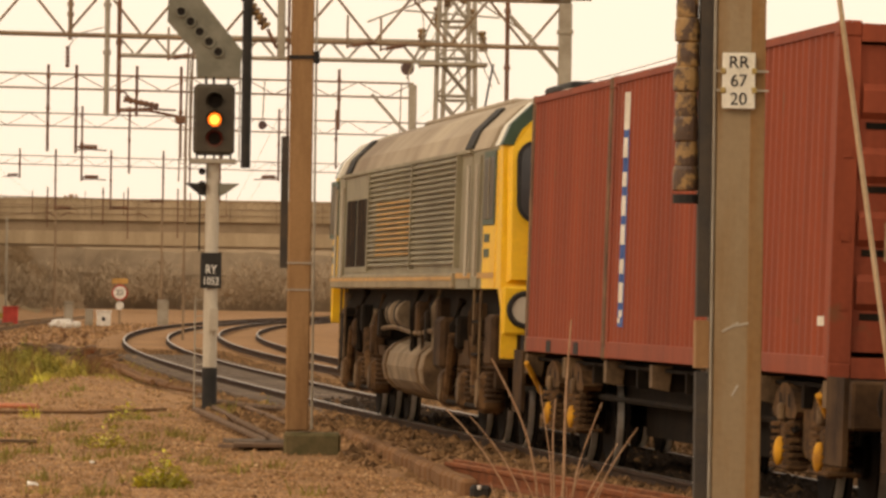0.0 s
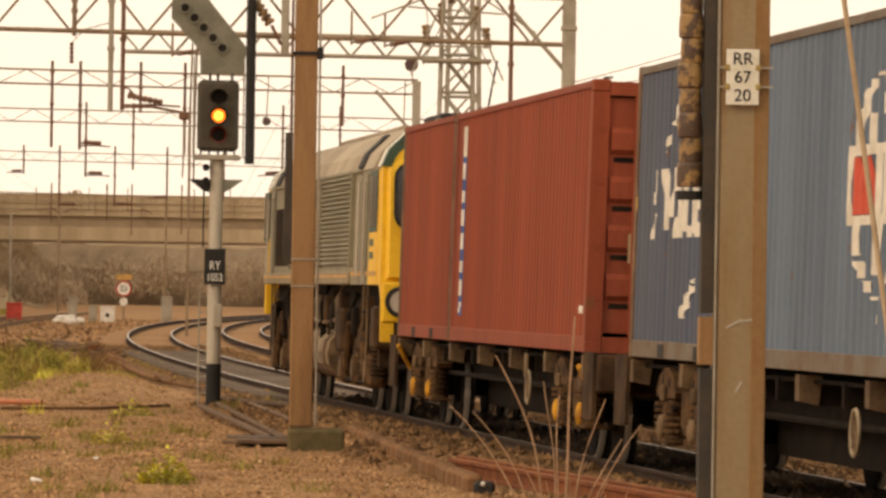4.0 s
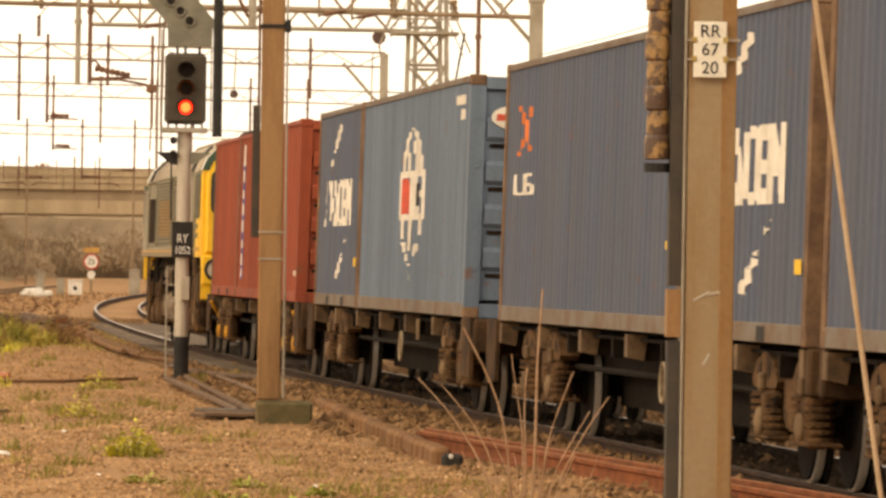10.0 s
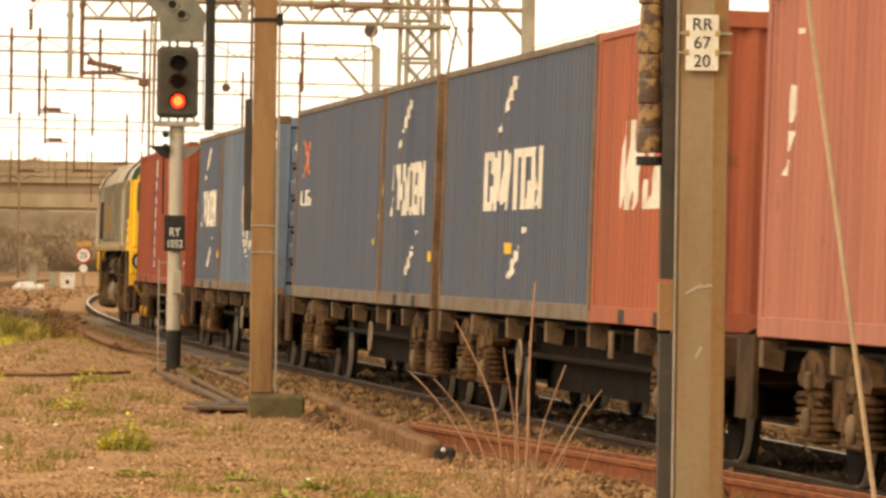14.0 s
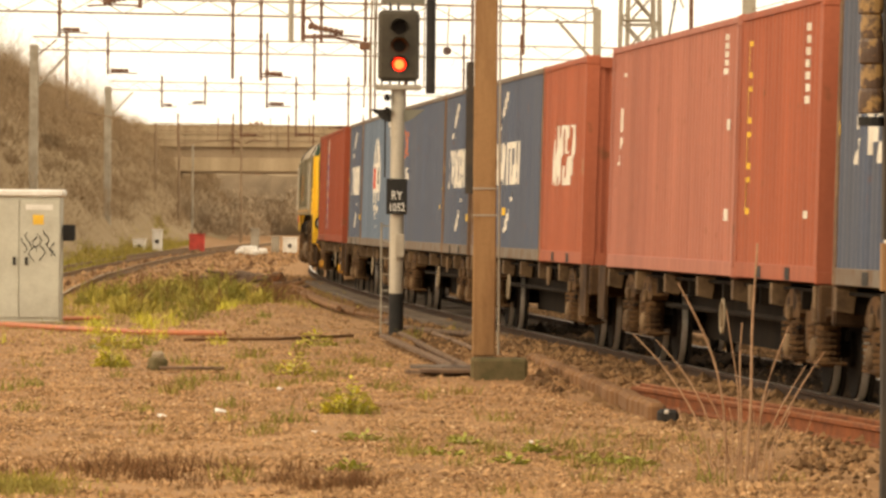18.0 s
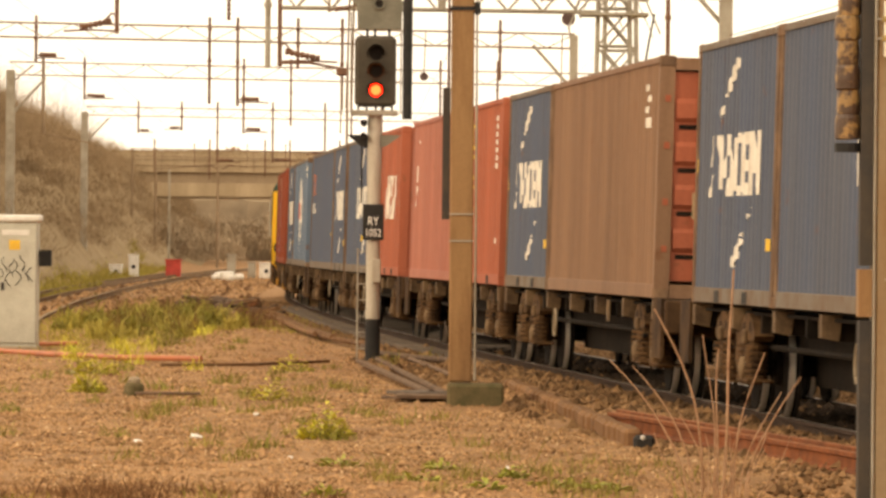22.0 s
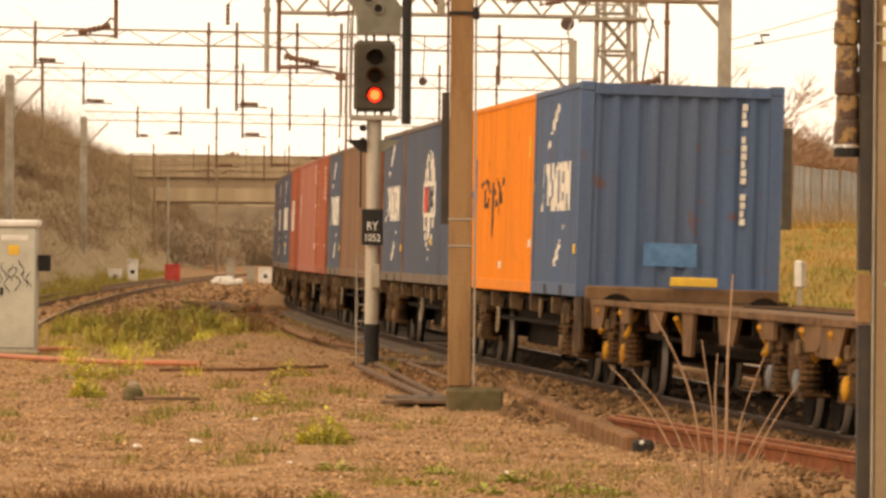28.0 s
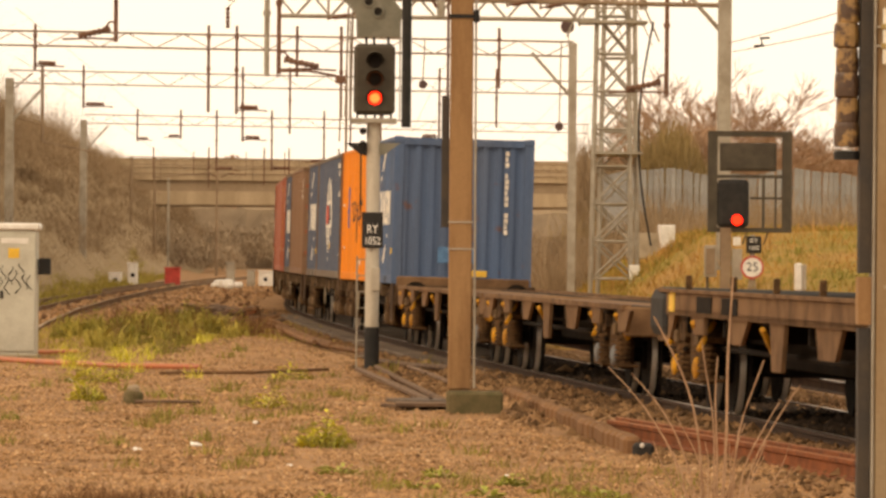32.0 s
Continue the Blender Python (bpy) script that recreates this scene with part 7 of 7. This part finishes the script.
        for y in (1.6, 2.55):
            part("air_tank", disc(bmesh.new(), (side * 1.1, y, 1.36), 0.17, -0.36, 0.36, "y", 16), TANK, w)
            part("tank_strap", ring_tube(bmesh.new(), (side * 1.1, y, 1.36), 0.175, 0.012, "y"), BLACK, w)
        part("long_pipe", tube(bmesh.new(), [(side * 1.22, 3.6 - k * 0.9, 1.17 + 0.03 * math.sin(k)) for k in range(9)], 0.03, 6), WAGON_GREY, w)
        for k, (y, z) in enumerate(((4.2, 1.3), (5.2, 1.1), (6.6, 1.35), (7.8, 1.15), (9.2, 1.3), (-0.6, 1.4), (-1.7, 1.3), (-3.0, 1.45), (-5.2, 1.25), (-6.9, 1.4))):
            part("pipe_run", tube(bmesh.new(), ((side * 1.16, y, z + 0.3), (side * 1.24, y + 0.1, z), (side * 1.22, y + 0.15, z - 0.45), (side * 1.1, y + 0.5, z - 0.6)), 0.03 + 0.012 * (k % 3), 6), (WAGON, TANK, UNDER)[k % 3], w)
            part("bracket", rounded(*out(1.08, 1.26), y - 0.5, y - 0.25, z - 0.25, z + 0.12, 0.03), (UNDER, WAGON)[k % 2], w)
        part("hanging_box", rounded(*out(0.95, 1.3), -4.3, -3.5, 0.75, 1.35, 0.05), WAGON, w)
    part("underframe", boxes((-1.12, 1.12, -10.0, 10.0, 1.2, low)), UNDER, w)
    tank = []
    for k in range(24):
        c, s_ = math.cos(k * math.pi / 12), math.sin(k * math.pi / 12)
        tank.append((1.31 * math.copysign(abs(c) ** 0.75, c), 0.73 + 0.44 * math.copysign(abs(s_) ** 0.75, s_)))
    part("fuel_tank", prism(bmesh.new(), tank, -2.6, 2.6, "y"), TANK, w)
    for y in (-2.75, -1.9, 2.0):
        part("tank_band", prism(bmesh.new(), [(x * 1.02, 0.73 + (z - 0.73) * 1.03) for x, z in tank], y, y + 0.28, "y"), WAGON_GREY, w)
    for e in (-1, 1):
        yb = e * 6.35
        bg = part("bogie", boxes((-0.95, 0.95, yb - 2.3, yb + 2.3, 0.55, 1.0)), UNDER, w)
        for side in (-1, 1):
            part("side_frame", prism(bmesh.new(), [(yb - 2.7, 0.62), (yb - 2.7, 0.95), (yb - 0.8, 0.95), (yb - 0.6, 1.1), (yb + 0.6, 1.1), (yb + 0.8, 0.95), (yb + 2.7, 0.95), (yb + 2.7, 0.62), (yb + 1.5, 0.7), (yb - 1.5, 0.7)], side * 1.12 - 0.06, side * 1.12 + 0.06, "x"), WAGON, bg)
            for k in (-1, 0, 1):
                part("axle_box", rounded(side * 1.15 - 0.14, side * 1.15 + 0.14, yb + k * 1.95 - 0.22, yb + k * 1.95 + 0.22, 0.34, 0.78, 0.06), BOGIE_BROWN, bg)
                part("axle_cap", disc(bmesh.new(), (side * 1.29, yb + k * 1.95, 0.55), 0.15, -0.02, 0.03, "x", 16), WAGON_GREY, bg)
                for dy in (-0.38, 0.38):
                    part("spring", lathe(bmesh.new(), (side * 1.15, yb + k * 1.95 + dy, 0.46), [(0.12 if j % 4 < 2 else 0.085, 0.03 * (j // 2) + 0.013 * (j % 2)) for j in range(26)], 12), WAGON, bg)
            for k in (-0.5, 0.5):
                part("damper", tube(bmesh.new(), ((side * 1.25, yb + k * 3.0, 0.5), (side * 1.25, yb + k * 2.2, 1.15)), 0.06, 8), BOGIE_BROWN, bg)
            part("brake_rod", tube(bmesh.new(), ((side * 1.22, yb - 2, 0.4), (side * 1.22, yb + 2, 0.4)), 0.03, 6), UNDER, bg)
        for k in (-1, 0, 1):
            half_wheelset(bg, yb + k * 1.95)
    return w


TRAIN = []  # (thing, metres behind the first container's front, pose on the vehicle, half distance of the bogies)
loco = locomotive()
TRAIN.append((loco, -11.75, pose(0, 0, 0), 6.5))
GRIMY = "grimy brown skeletal container wagon on two sprung bogies"
YB = "grimy brown container wagon with yellow dampers on its bogies"
w_single = wagon(YB, 0.95, 0.95, DIRTY_YELLOW, slip=-0.6, brake_at=-4.6)
w_plain = wagon(GRIMY, 0.95, 0.95, slip=-0.7, brake_at=-2.5)
w_lead = wagon(GRIMY, 1.0, 0.12, slip=-0.8)
w_tail = wagon(GRIMY, 0.12, 1.0, slip=-0.9, brake_at=2.0)
flat = wagon("empty grimy brown container flat wagon with yellow dampers", 0.3, 0.3, DIRTY_YELLOW, "flat")
FRONTS = (0.0, 21.42, 42.87, 61.84, 83.31, 102.65, 124.35, 143.64)
CENTRES = [f + 9.165 for f in FRONTS]
wagons = [w_single, w_plain, w_lead, w_tail]
for src in (w_lead, w_tail, w_lead, w_tail):
    wagons.append(copy_thing(src, pose(0, 0, 0)))
for ob, c in zip(wagons, CENTRES):
    TRAIN.append((ob, c, pose(0, 0, 0), BOGIE))
TRAIN.append((flat, 173.2, pose(0, 0, 0), BOGIE))
TRAIN.append((copy_thing(flat, pose(0, 0, 0)), 192.2, pose(0, 0, 0), BOGIE))



def deep_wagon():
    """An empty wagon with raised side girders, its leading corner painted yellow."""
    w = wagon("empty brown wagon with raised deep side girders", 0.3, 0.3, DIRTY_YELLOW, "flat")
    for side in (-1, 1):
        part("side_girder", boxes((side * 1.2 - 0.03, side * 1.2 + 0.03, -9.3, 9.0, 0.98, 1.2)), FLAT_BROWN, w)
        part("girder_lip", boxes((side * 1.2 - 0.06, side * 1.2 + 0.06, -9.3, 9.0, 1.2, 1.235)), FLAT_BROWN, w)
        part("corner_mark", boxes((side * 1.235 - 0.004, side * 1.235 + 0.004, 7.7, 8.15, 1.0, 1.22)), MARK_YELLOW, w)
    for side in (-1, 1):
        for y in (2.6, 4.6):
            part("girder_recess", boxes((side * 1.236 - 0.004, side * 1.236 + 0.004, y, y + 1.2, 1.01, 1.17)), UNDER, w, "dark recess in the girder")
        for y in (7.2, 3.6, 0.5, -2.5):
            part("stanchion", rounded(side * 1.15 - 0.03, side * 1.15 + 0.03, y - 0.04, y + 0.04, 1.235, 1.38, 0.01), BOGIE_BROWN, w)
    part("bulkhead", rounded(-1.26, 1.26, 8.4, 9.7, 0.72, 1.25, 0.12, 2), BLACK, w)
    return w


TRAIN.append((deep_wagon(), 214.2, pose(0, 0, 0), BOGIE))
K_END = thing("end_rack", "brown raised end rack with a yellow plate on the wagon end", "rack")
part("rack_beam", rounded(-1.15, 1.15, -0.12, 0.12, -0.25, 0.04, 0.02), FLAT_BROWN, K_END)
part("rack_lip", boxes((-1.2, 1.2, -0.2, 0.2, -0.29, -0.25)), WAGON_GREY, K_END)
part("yellow_plate", rounded(-0.16, 0.40, -0.16, -0.125, 0.06, 0.17, 0.01), YELLOW, K_END)
for x in (-0.65, 0.6):
    part("rack_slot", rounded(x - 0.26, x + 0.26, -0.135, -0.118, -0.2, -0.12, 0.008), BLACK, K_END)
TRAIN.append((K_END, CENTRES[7], pose(0, -9.65, 1.14), BOGIE))
DECK = 1.032
A, B = 9.165 - L20 / 2, -9.165 + L40 / 2     # 20 ft first, then 40 ft
C, D = 9.165 - L40 / 2, -9.165 + L20 / 2     # 40 ft first, then 20 ft
def load(k, y, ob):
    TRAIN.append((ob, CENTRES[k], pose(0, y, DECK), BOGIE))
    return ob


logo20 = [(MARK_WHITE, line_logo(2.0, -1.9, WORN_ROW, 0.0)), (MARK_YELLOW, [patch_of(-2.62, 0.58, 0.3, 0.11), patch_of(2.9, 1.37, 0.2, 0.12)])]
load(0, A, container("brown-red twenty-foot steel container", L20, RED_BOX, rust=0.5))
red_long = load(0, B, container("brown-red forty-foot container with a blue and white vertical stripe", L40, RED_BOX, [(MARK_BLUE, [(5.0, 5.52, 0.3, 2.08)]), (MARK_WHITE, [(5.0, 5.52, 2.08, 2.42), (-5.75, -5.45, 0.38, 0.45)])], "doors", 0.1,
                     decals=[(MARK_WHITE, [strokes((slab(0.3, 0.58, 0, 1, 0.06),), 5.52, 5.0, 0.52 + k * 0.262, 0.70 + k * 0.262 - 0.05 * (k % 3 == 1))[0] for k in range(6)] + [patch_of(5.2, 0.42, 0.16, 0.06), patch_of(5.32, 0.36, 0.12, 0.05)])]))
part("door_label", boxes((-0.62, -0.36, -L40 / 2 - 0.004, -L40 / 2 + 0.004, 1.98, 2.2)), CREAM, red_long, "pale square door label")
blue20 = container(BLUE_LOGO, L20, BLUE_BOX, decals=logo20, rail_mat=LIP_RUST)
load(1, A, blue20)
def emblem(y):
    return [(MARK_WHITE, oval_emblem(y) + [patch_of(-4.75 - 0.26 * k, 2.34, 0.17, 0.1) for k in range(3)] + [patch_of(-5.1 - 0.2 * k, 2.18, 0.13, 0.11) for k in range(2)]), (MARK_RED, emblem_red(y)), (INK, [[(yy - 0.5 + 1.28, zz) for yy, zz in patch_of(y - 1.5, 1.36, 0.16, 0.26)]])]


pale_box = load(1, B, container("faded light blue forty-foot container with a white oval emblem", L40, LIGHT_BLUE_BOX, (), "doors", rail_mat=LIP_RUST, decals=emblem(-0.1)))
oval = disc(bmesh.new(), (0, 0, 0), 0.3, -0.004, 0.004, "y", 24)
for v in oval.verts:
    v.co.x, v.co.z = v.co.x * 0.85, v.co.z * 0.42
sign = part("door_emblem", oval, MARK_WHITE, pale_box, "white oval emblem with a red bar", at=pose(-0.74, -L40 / 2 - 0.008, 2.14))
part("emblem_bar", boxes((-0.2, -0.01, -0.009, -0.005, -0.035, 0.035)), MARK_RED, sign)
part("emblem_bar", boxes((0.02, 0.2, -0.009, -0.005, -0.035, 0.035)), MARK_BLUE, sign)
CROSS = [[(4.68, 2.0), (4.34, 2.0), (4.34, 1.79), (4.66, 1.79)], [(4.95, 2.09), (4.72, 2.09), (4.56, 1.99), (4.76, 1.95)], [(5.18, 2.14), (4.98, 2.15), (4.9, 2.1), (5.02, 2.09)], [(4.24, 2.12), (4.0, 2.13), (4.14, 2.02), (4.32, 2.03)],
         [(4.78, 1.82), (4.6, 1.8), (4.76, 1.7), (4.94, 1.72)], [(5.06, 1.7), (4.88, 1.69), (4.98, 1.65), (5.16, 1.65)], [(4.44, 1.79), (4.2, 1.76), (4.0, 1.7), (4.26, 1.68)]]
SCRAWL = strokes((slab(0.0, 0.1, 0.05, 1.0, 0.02), slab(0.12, 0.22, 0.0, 0.7, -0.04), slab(0.24, 0.32, 0.0, 0.95), slab(0.2, 0.5, 0.0, 0.12), slab(0.5, 0.62, 0.05, 1.0), slab(0.56, 0.98, 0.86, 1.0), slab(0.72, 0.92, 0.42, 0.56), slab(0.86, 1.0, 0.0, 0.46, 0.02), slab(0.56, 0.9, 0.0, 0.14)), 5.3, 3.85, 1.26, 1.47)
load(2, C, container("grey-blue forty-foot container with small orange and white marks", L40, BLUE_BOX, rail_mat=LIP_RUST, decals=[(MARK_ORANGE, CROSS), (MARK_WHITE, SCRAWL), (MARK_YELLOW, [patch_of(-5.2, 0.75, 0.2, 0.07), patch_of(-5.9, 1.05, 0.18, 0.06)])]))
load(2, D, copy_thing(blue20, pose(0, 0, 0)))
load(3, C, container("grey-blue forty-foot container with large white lettering", L40, BLUE_BOX, rail_mat=LIP_RUST, decals=[(MARK_WHITE, line_logo(2.3, -2.42, FULL_ROW, -0.07)), (MARK_YELLOW, [patch_of(0.06, 0.67, 0.5, 0.11)])]))
SLANTS = [[(0.95, 1.77), (0.78, 1.77), (1.02, 1.02), (1.2, 1.02)], [(0.66, 1.77), (0.2, 1.77), (0.5, 1.0), (0.84, 1.0)], [(0.12, 1.77), (-0.42, 1.77), (0.2, 1.0), (0.45, 1.0)], [(-0.5, 1.76), (-1.12, 1.76), (-0.74, 1.42), (-0.42, 1.42)], [(-0.4, 1.435), (-1.12, 1.425), (-1.12, 1.395), (-0.4, 1.405)],
          [(-0.35, 1.25), (-0.52, 1.25), (-0.48, 1.0), (-0.12, 1.0)], [(-0.95, 1.37), (-1.28, 1.37), (-1.36, 1.0), (-0.55, 1.0)], [(-1.22, 1.76), (-2.02, 1.75), (-2.0, 1.715), (-1.24, 1.725)], [(-1.52, 1.72), (-1.98, 1.72), (-1.62, 1.12), (-1.44, 1.12)]]
load(3, D, container("orange-red twenty-foot container with slanting white strokes", L20, ORANGE_RED_BOX, rust=0.1, decals=[(MARK_WHITE, [[(y + 0.36, z) for y, z in q] for q in SLANTS]), (PAPER, [patch_of(-2.72, 1.22, 0.14, 0.2)])]))
load(4, C, container("faded salmon forty-foot steel container", L40, SALMON_BOX, rust=0.1, decals=[(MARK_WHITE, [[(5.02, 1.86), (4.86, 1.84), (4.98, 1.58), (5.16, 1.6)], [(5.16, 1.52), (4.94, 1.52), (5.0, 1.38), (5.12, 1.36)], [(5.2, 1.31), (5.0, 1.31), (5.04, 1.19), (5.3, 1.2)], patch_of(4.72, 2.24, 0.14, 0.04)] + [patch_of(-4.95 - 0.1 * (k % 2), 2.4 - 0.085 * k, 0.26 + 0.14 * (k % 3 == 1), 0.06) for k in range(5)] + [patch_of(-5.1, 1.86, 0.1, 0.1), patch_of(-5.4, 1.52, 0.26, 0.11), patch_of(-5.25, 0.62, 0.24, 0.12)])]))
FEET = []
for z in (1.95, 1.51, 1.07, 0.63):
    FEET += [patch_of(2.34, z + 0.175, 0.17, 0.36), patch_of(2.2, z + 0.025, 0.3, 0.06), patch_of(2.26, z + 0.33, 0.2, 0.05)]
load(4, D, container("orange-red twenty-foot container with yellow vertical lettering", L20, ORANGE_RED_BOX, rust=0.1, decals=[(MARK_YELLOW, FEET), (MARK_WHITE, [patch_of(-1.95 - 0.07 * (k % 2), 2.32 - 0.11 * k, 0.2 + 0.1 * (k % 3 == 0), 0.07) for k in range(7)] + [patch_of(-2.1, 0.62, 0.28, 0.07)])]))
load(5, A, copy_thing(blue20, pose(0, 0, 0)))
load(5, B, container("faded brown forty-foot container with orange-red door end", L40, BROWN_BOX, [(MARK_WHITE, [(-5.0, -4.6, 2.24, 2.31), (-5.1, -4.75, 2.12, 2.19), (-5.0, -4.6, 2.0, 2.07), (-5.1, -4.7, 1.84, 1.95)])], "doors", door_paint=ORANGE_RED_BOX))
load(6, A, copy_thing(blue20, pose(0, 0, 0)))
load(6, B, container("grey-blue forty-foot container with a white oval emblem", L40, BLUE_BOX, rail_mat=LIP_RUST, decals=emblem(-0.15) + [(MARK_YELLOW, [patch_of(-0.75, 0.68, 0.34, 0.1)]), (MARK_WHITE, [patch_of(-5.2, 1.75, 0.3, 0.11), patch_of(-5.75, 0.5, 0.2, 0.08)])]))
STREAK = [[(3.72, 1.85), (3.05, 1.85), (3.16, 1.62), (3.62, 1.62)], [(3.6, 1.62), (3.14, 1.62), (3.2, 1.45), (3.66, 1.48)], [(3.78, 1.48), (3.2, 1.46), (3.05, 1.36), (3.92, 1.36)], [(3.9, 1.36), (3.08, 1.36), (3.3, 1.18), (3.82, 1.2)], [(3.82, 1.2), (3.3, 1.18), (3.14, 1.04), (3.82, 1.04)]]
BLOTS = [patch_of(2.3, 1.47, 0.26, 0.07), patch_of(1.95, 1.5, 0.3, 0.06), patch_of(1.45, 1.52, 0.4, 0.07), patch_of(1.15, 1.47, 0.2, 0.12), [(1.75, 1.42), (1.45, 1.42), (1.55, 1.2), (1.9, 1.22)], patch_of(1.35, 1.18, 0.7, 0.07), patch_of(1.0, 1.25, 0.22, 0.09), patch_of(0.8, 1.38, 0.3, 0.05),
         [(0.45, 1.5), (0.15, 1.5), (0.2, 1.12), (0.4, 1.12)], patch_of(0.2, 1.36, 0.6, 0.08), [(0.36, 1.12), (0.22, 1.12), (0.26, 0.74), (0.34, 0.74)], patch_of(-0.25, 1.2, 0.22, 0.1), [(-0.45, 1.52), (-0.75, 1.5), (-1.3, 1.2), (-0.95, 1.18)], [(-1.3, 1.55), (-1.55, 1.55), (-1.4, 1.44), (-1.2, 1.44)], [(-1.0, 1.36), (-1.2, 1.33), (-0.7, 1.16), (-0.5, 1.18)], patch_of(-0.75, 1.1, 0.14, 0.12), [(-0.3, 1.66), (-0.38, 1.66), (-0.52, 1.5), (-0.42, 1.5)]]
load(7, C, container("bright orange forty-foot container with dark strokes", L40, ORANGE_BOX, rust=0.1, decals=[(MARK_BLUE, STREAK), (MARK_DARK, BLOTS), (MARK_YELLOW, [patch_of(-5.35, 1.9, 0.12, 0.28)]), (MARK_WHITE, [[(5.05, 0.66), (4.85, 0.7), (4.75, 0.62), (4.95, 0.59)], patch_of(-1.05, 0.36, 0.3, 0.1), patch_of(-5.7, 0.65, 0.34, 0.1), patch_of(5.3, 1.5, 0.24, 0.05)])]))
tail_box = container("blue twenty-foot container with white lettering and a corrugated end", L20, END_BLUE_BOX, rust=0.1, decals=logo20)
load(7, D, tail_box)
for k in range(15):
    if k not in (4, 11):
        part("end_marking", rounded(0.72, 0.785 - 0.02 * (k % 3 == 1), -L20 / 2 + 0.018, -L20 / 2 + 0.026, 0.92 + k * 0.098, 1.0 + k * 0.098, 0.002), MARK_WHITE, tail_box, "white upright code of plain bars")
part("end_patch", boxes((-0.42, 0.22, -L20 / 2 + 0.02, -L20 / 2 + 0.026, 0.4, 0.68)), material("pale_blue_patch", (0.10, 0.22, 0.38), (0.07, 0.15, 0.27), 0.7, scale=6, fine=30), tail_box, "paler blue patch")


def motions():
    times = [i * 0.5 for i in range(65)]
    for ob, behind, local, half in TRAIN:
        walk(ob, [(t, on_track(run(t) - behind, half) @ local) for t in times])
    # the wheels roll: one row for every half metre of the way
    ways = []
    t = 0.0
    while t < 32.0:
        ways.append((t, run(t) - run(0.0)))
        t += 0.5 / max(3.0, (run(t + 0.05) - run(t)) / 0.05)
    ways.append((32.0, run(32.0) - run(0.0)))
    for ob, behind, local, half in TRAIN:
        for ws in [c for c in ob.children_recursive if c.name.startswith("wheelset")]:
            y = ws.matrix_basis.translation.y
            walk(ws, [(t, pose(0, y, 0.46, -math.degrees(d / 0.46), 0, 0)) for t, d in ways])
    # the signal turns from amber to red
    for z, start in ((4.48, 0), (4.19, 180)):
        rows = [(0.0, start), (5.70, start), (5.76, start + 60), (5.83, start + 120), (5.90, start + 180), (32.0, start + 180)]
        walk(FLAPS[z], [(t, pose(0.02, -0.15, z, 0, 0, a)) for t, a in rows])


motions()
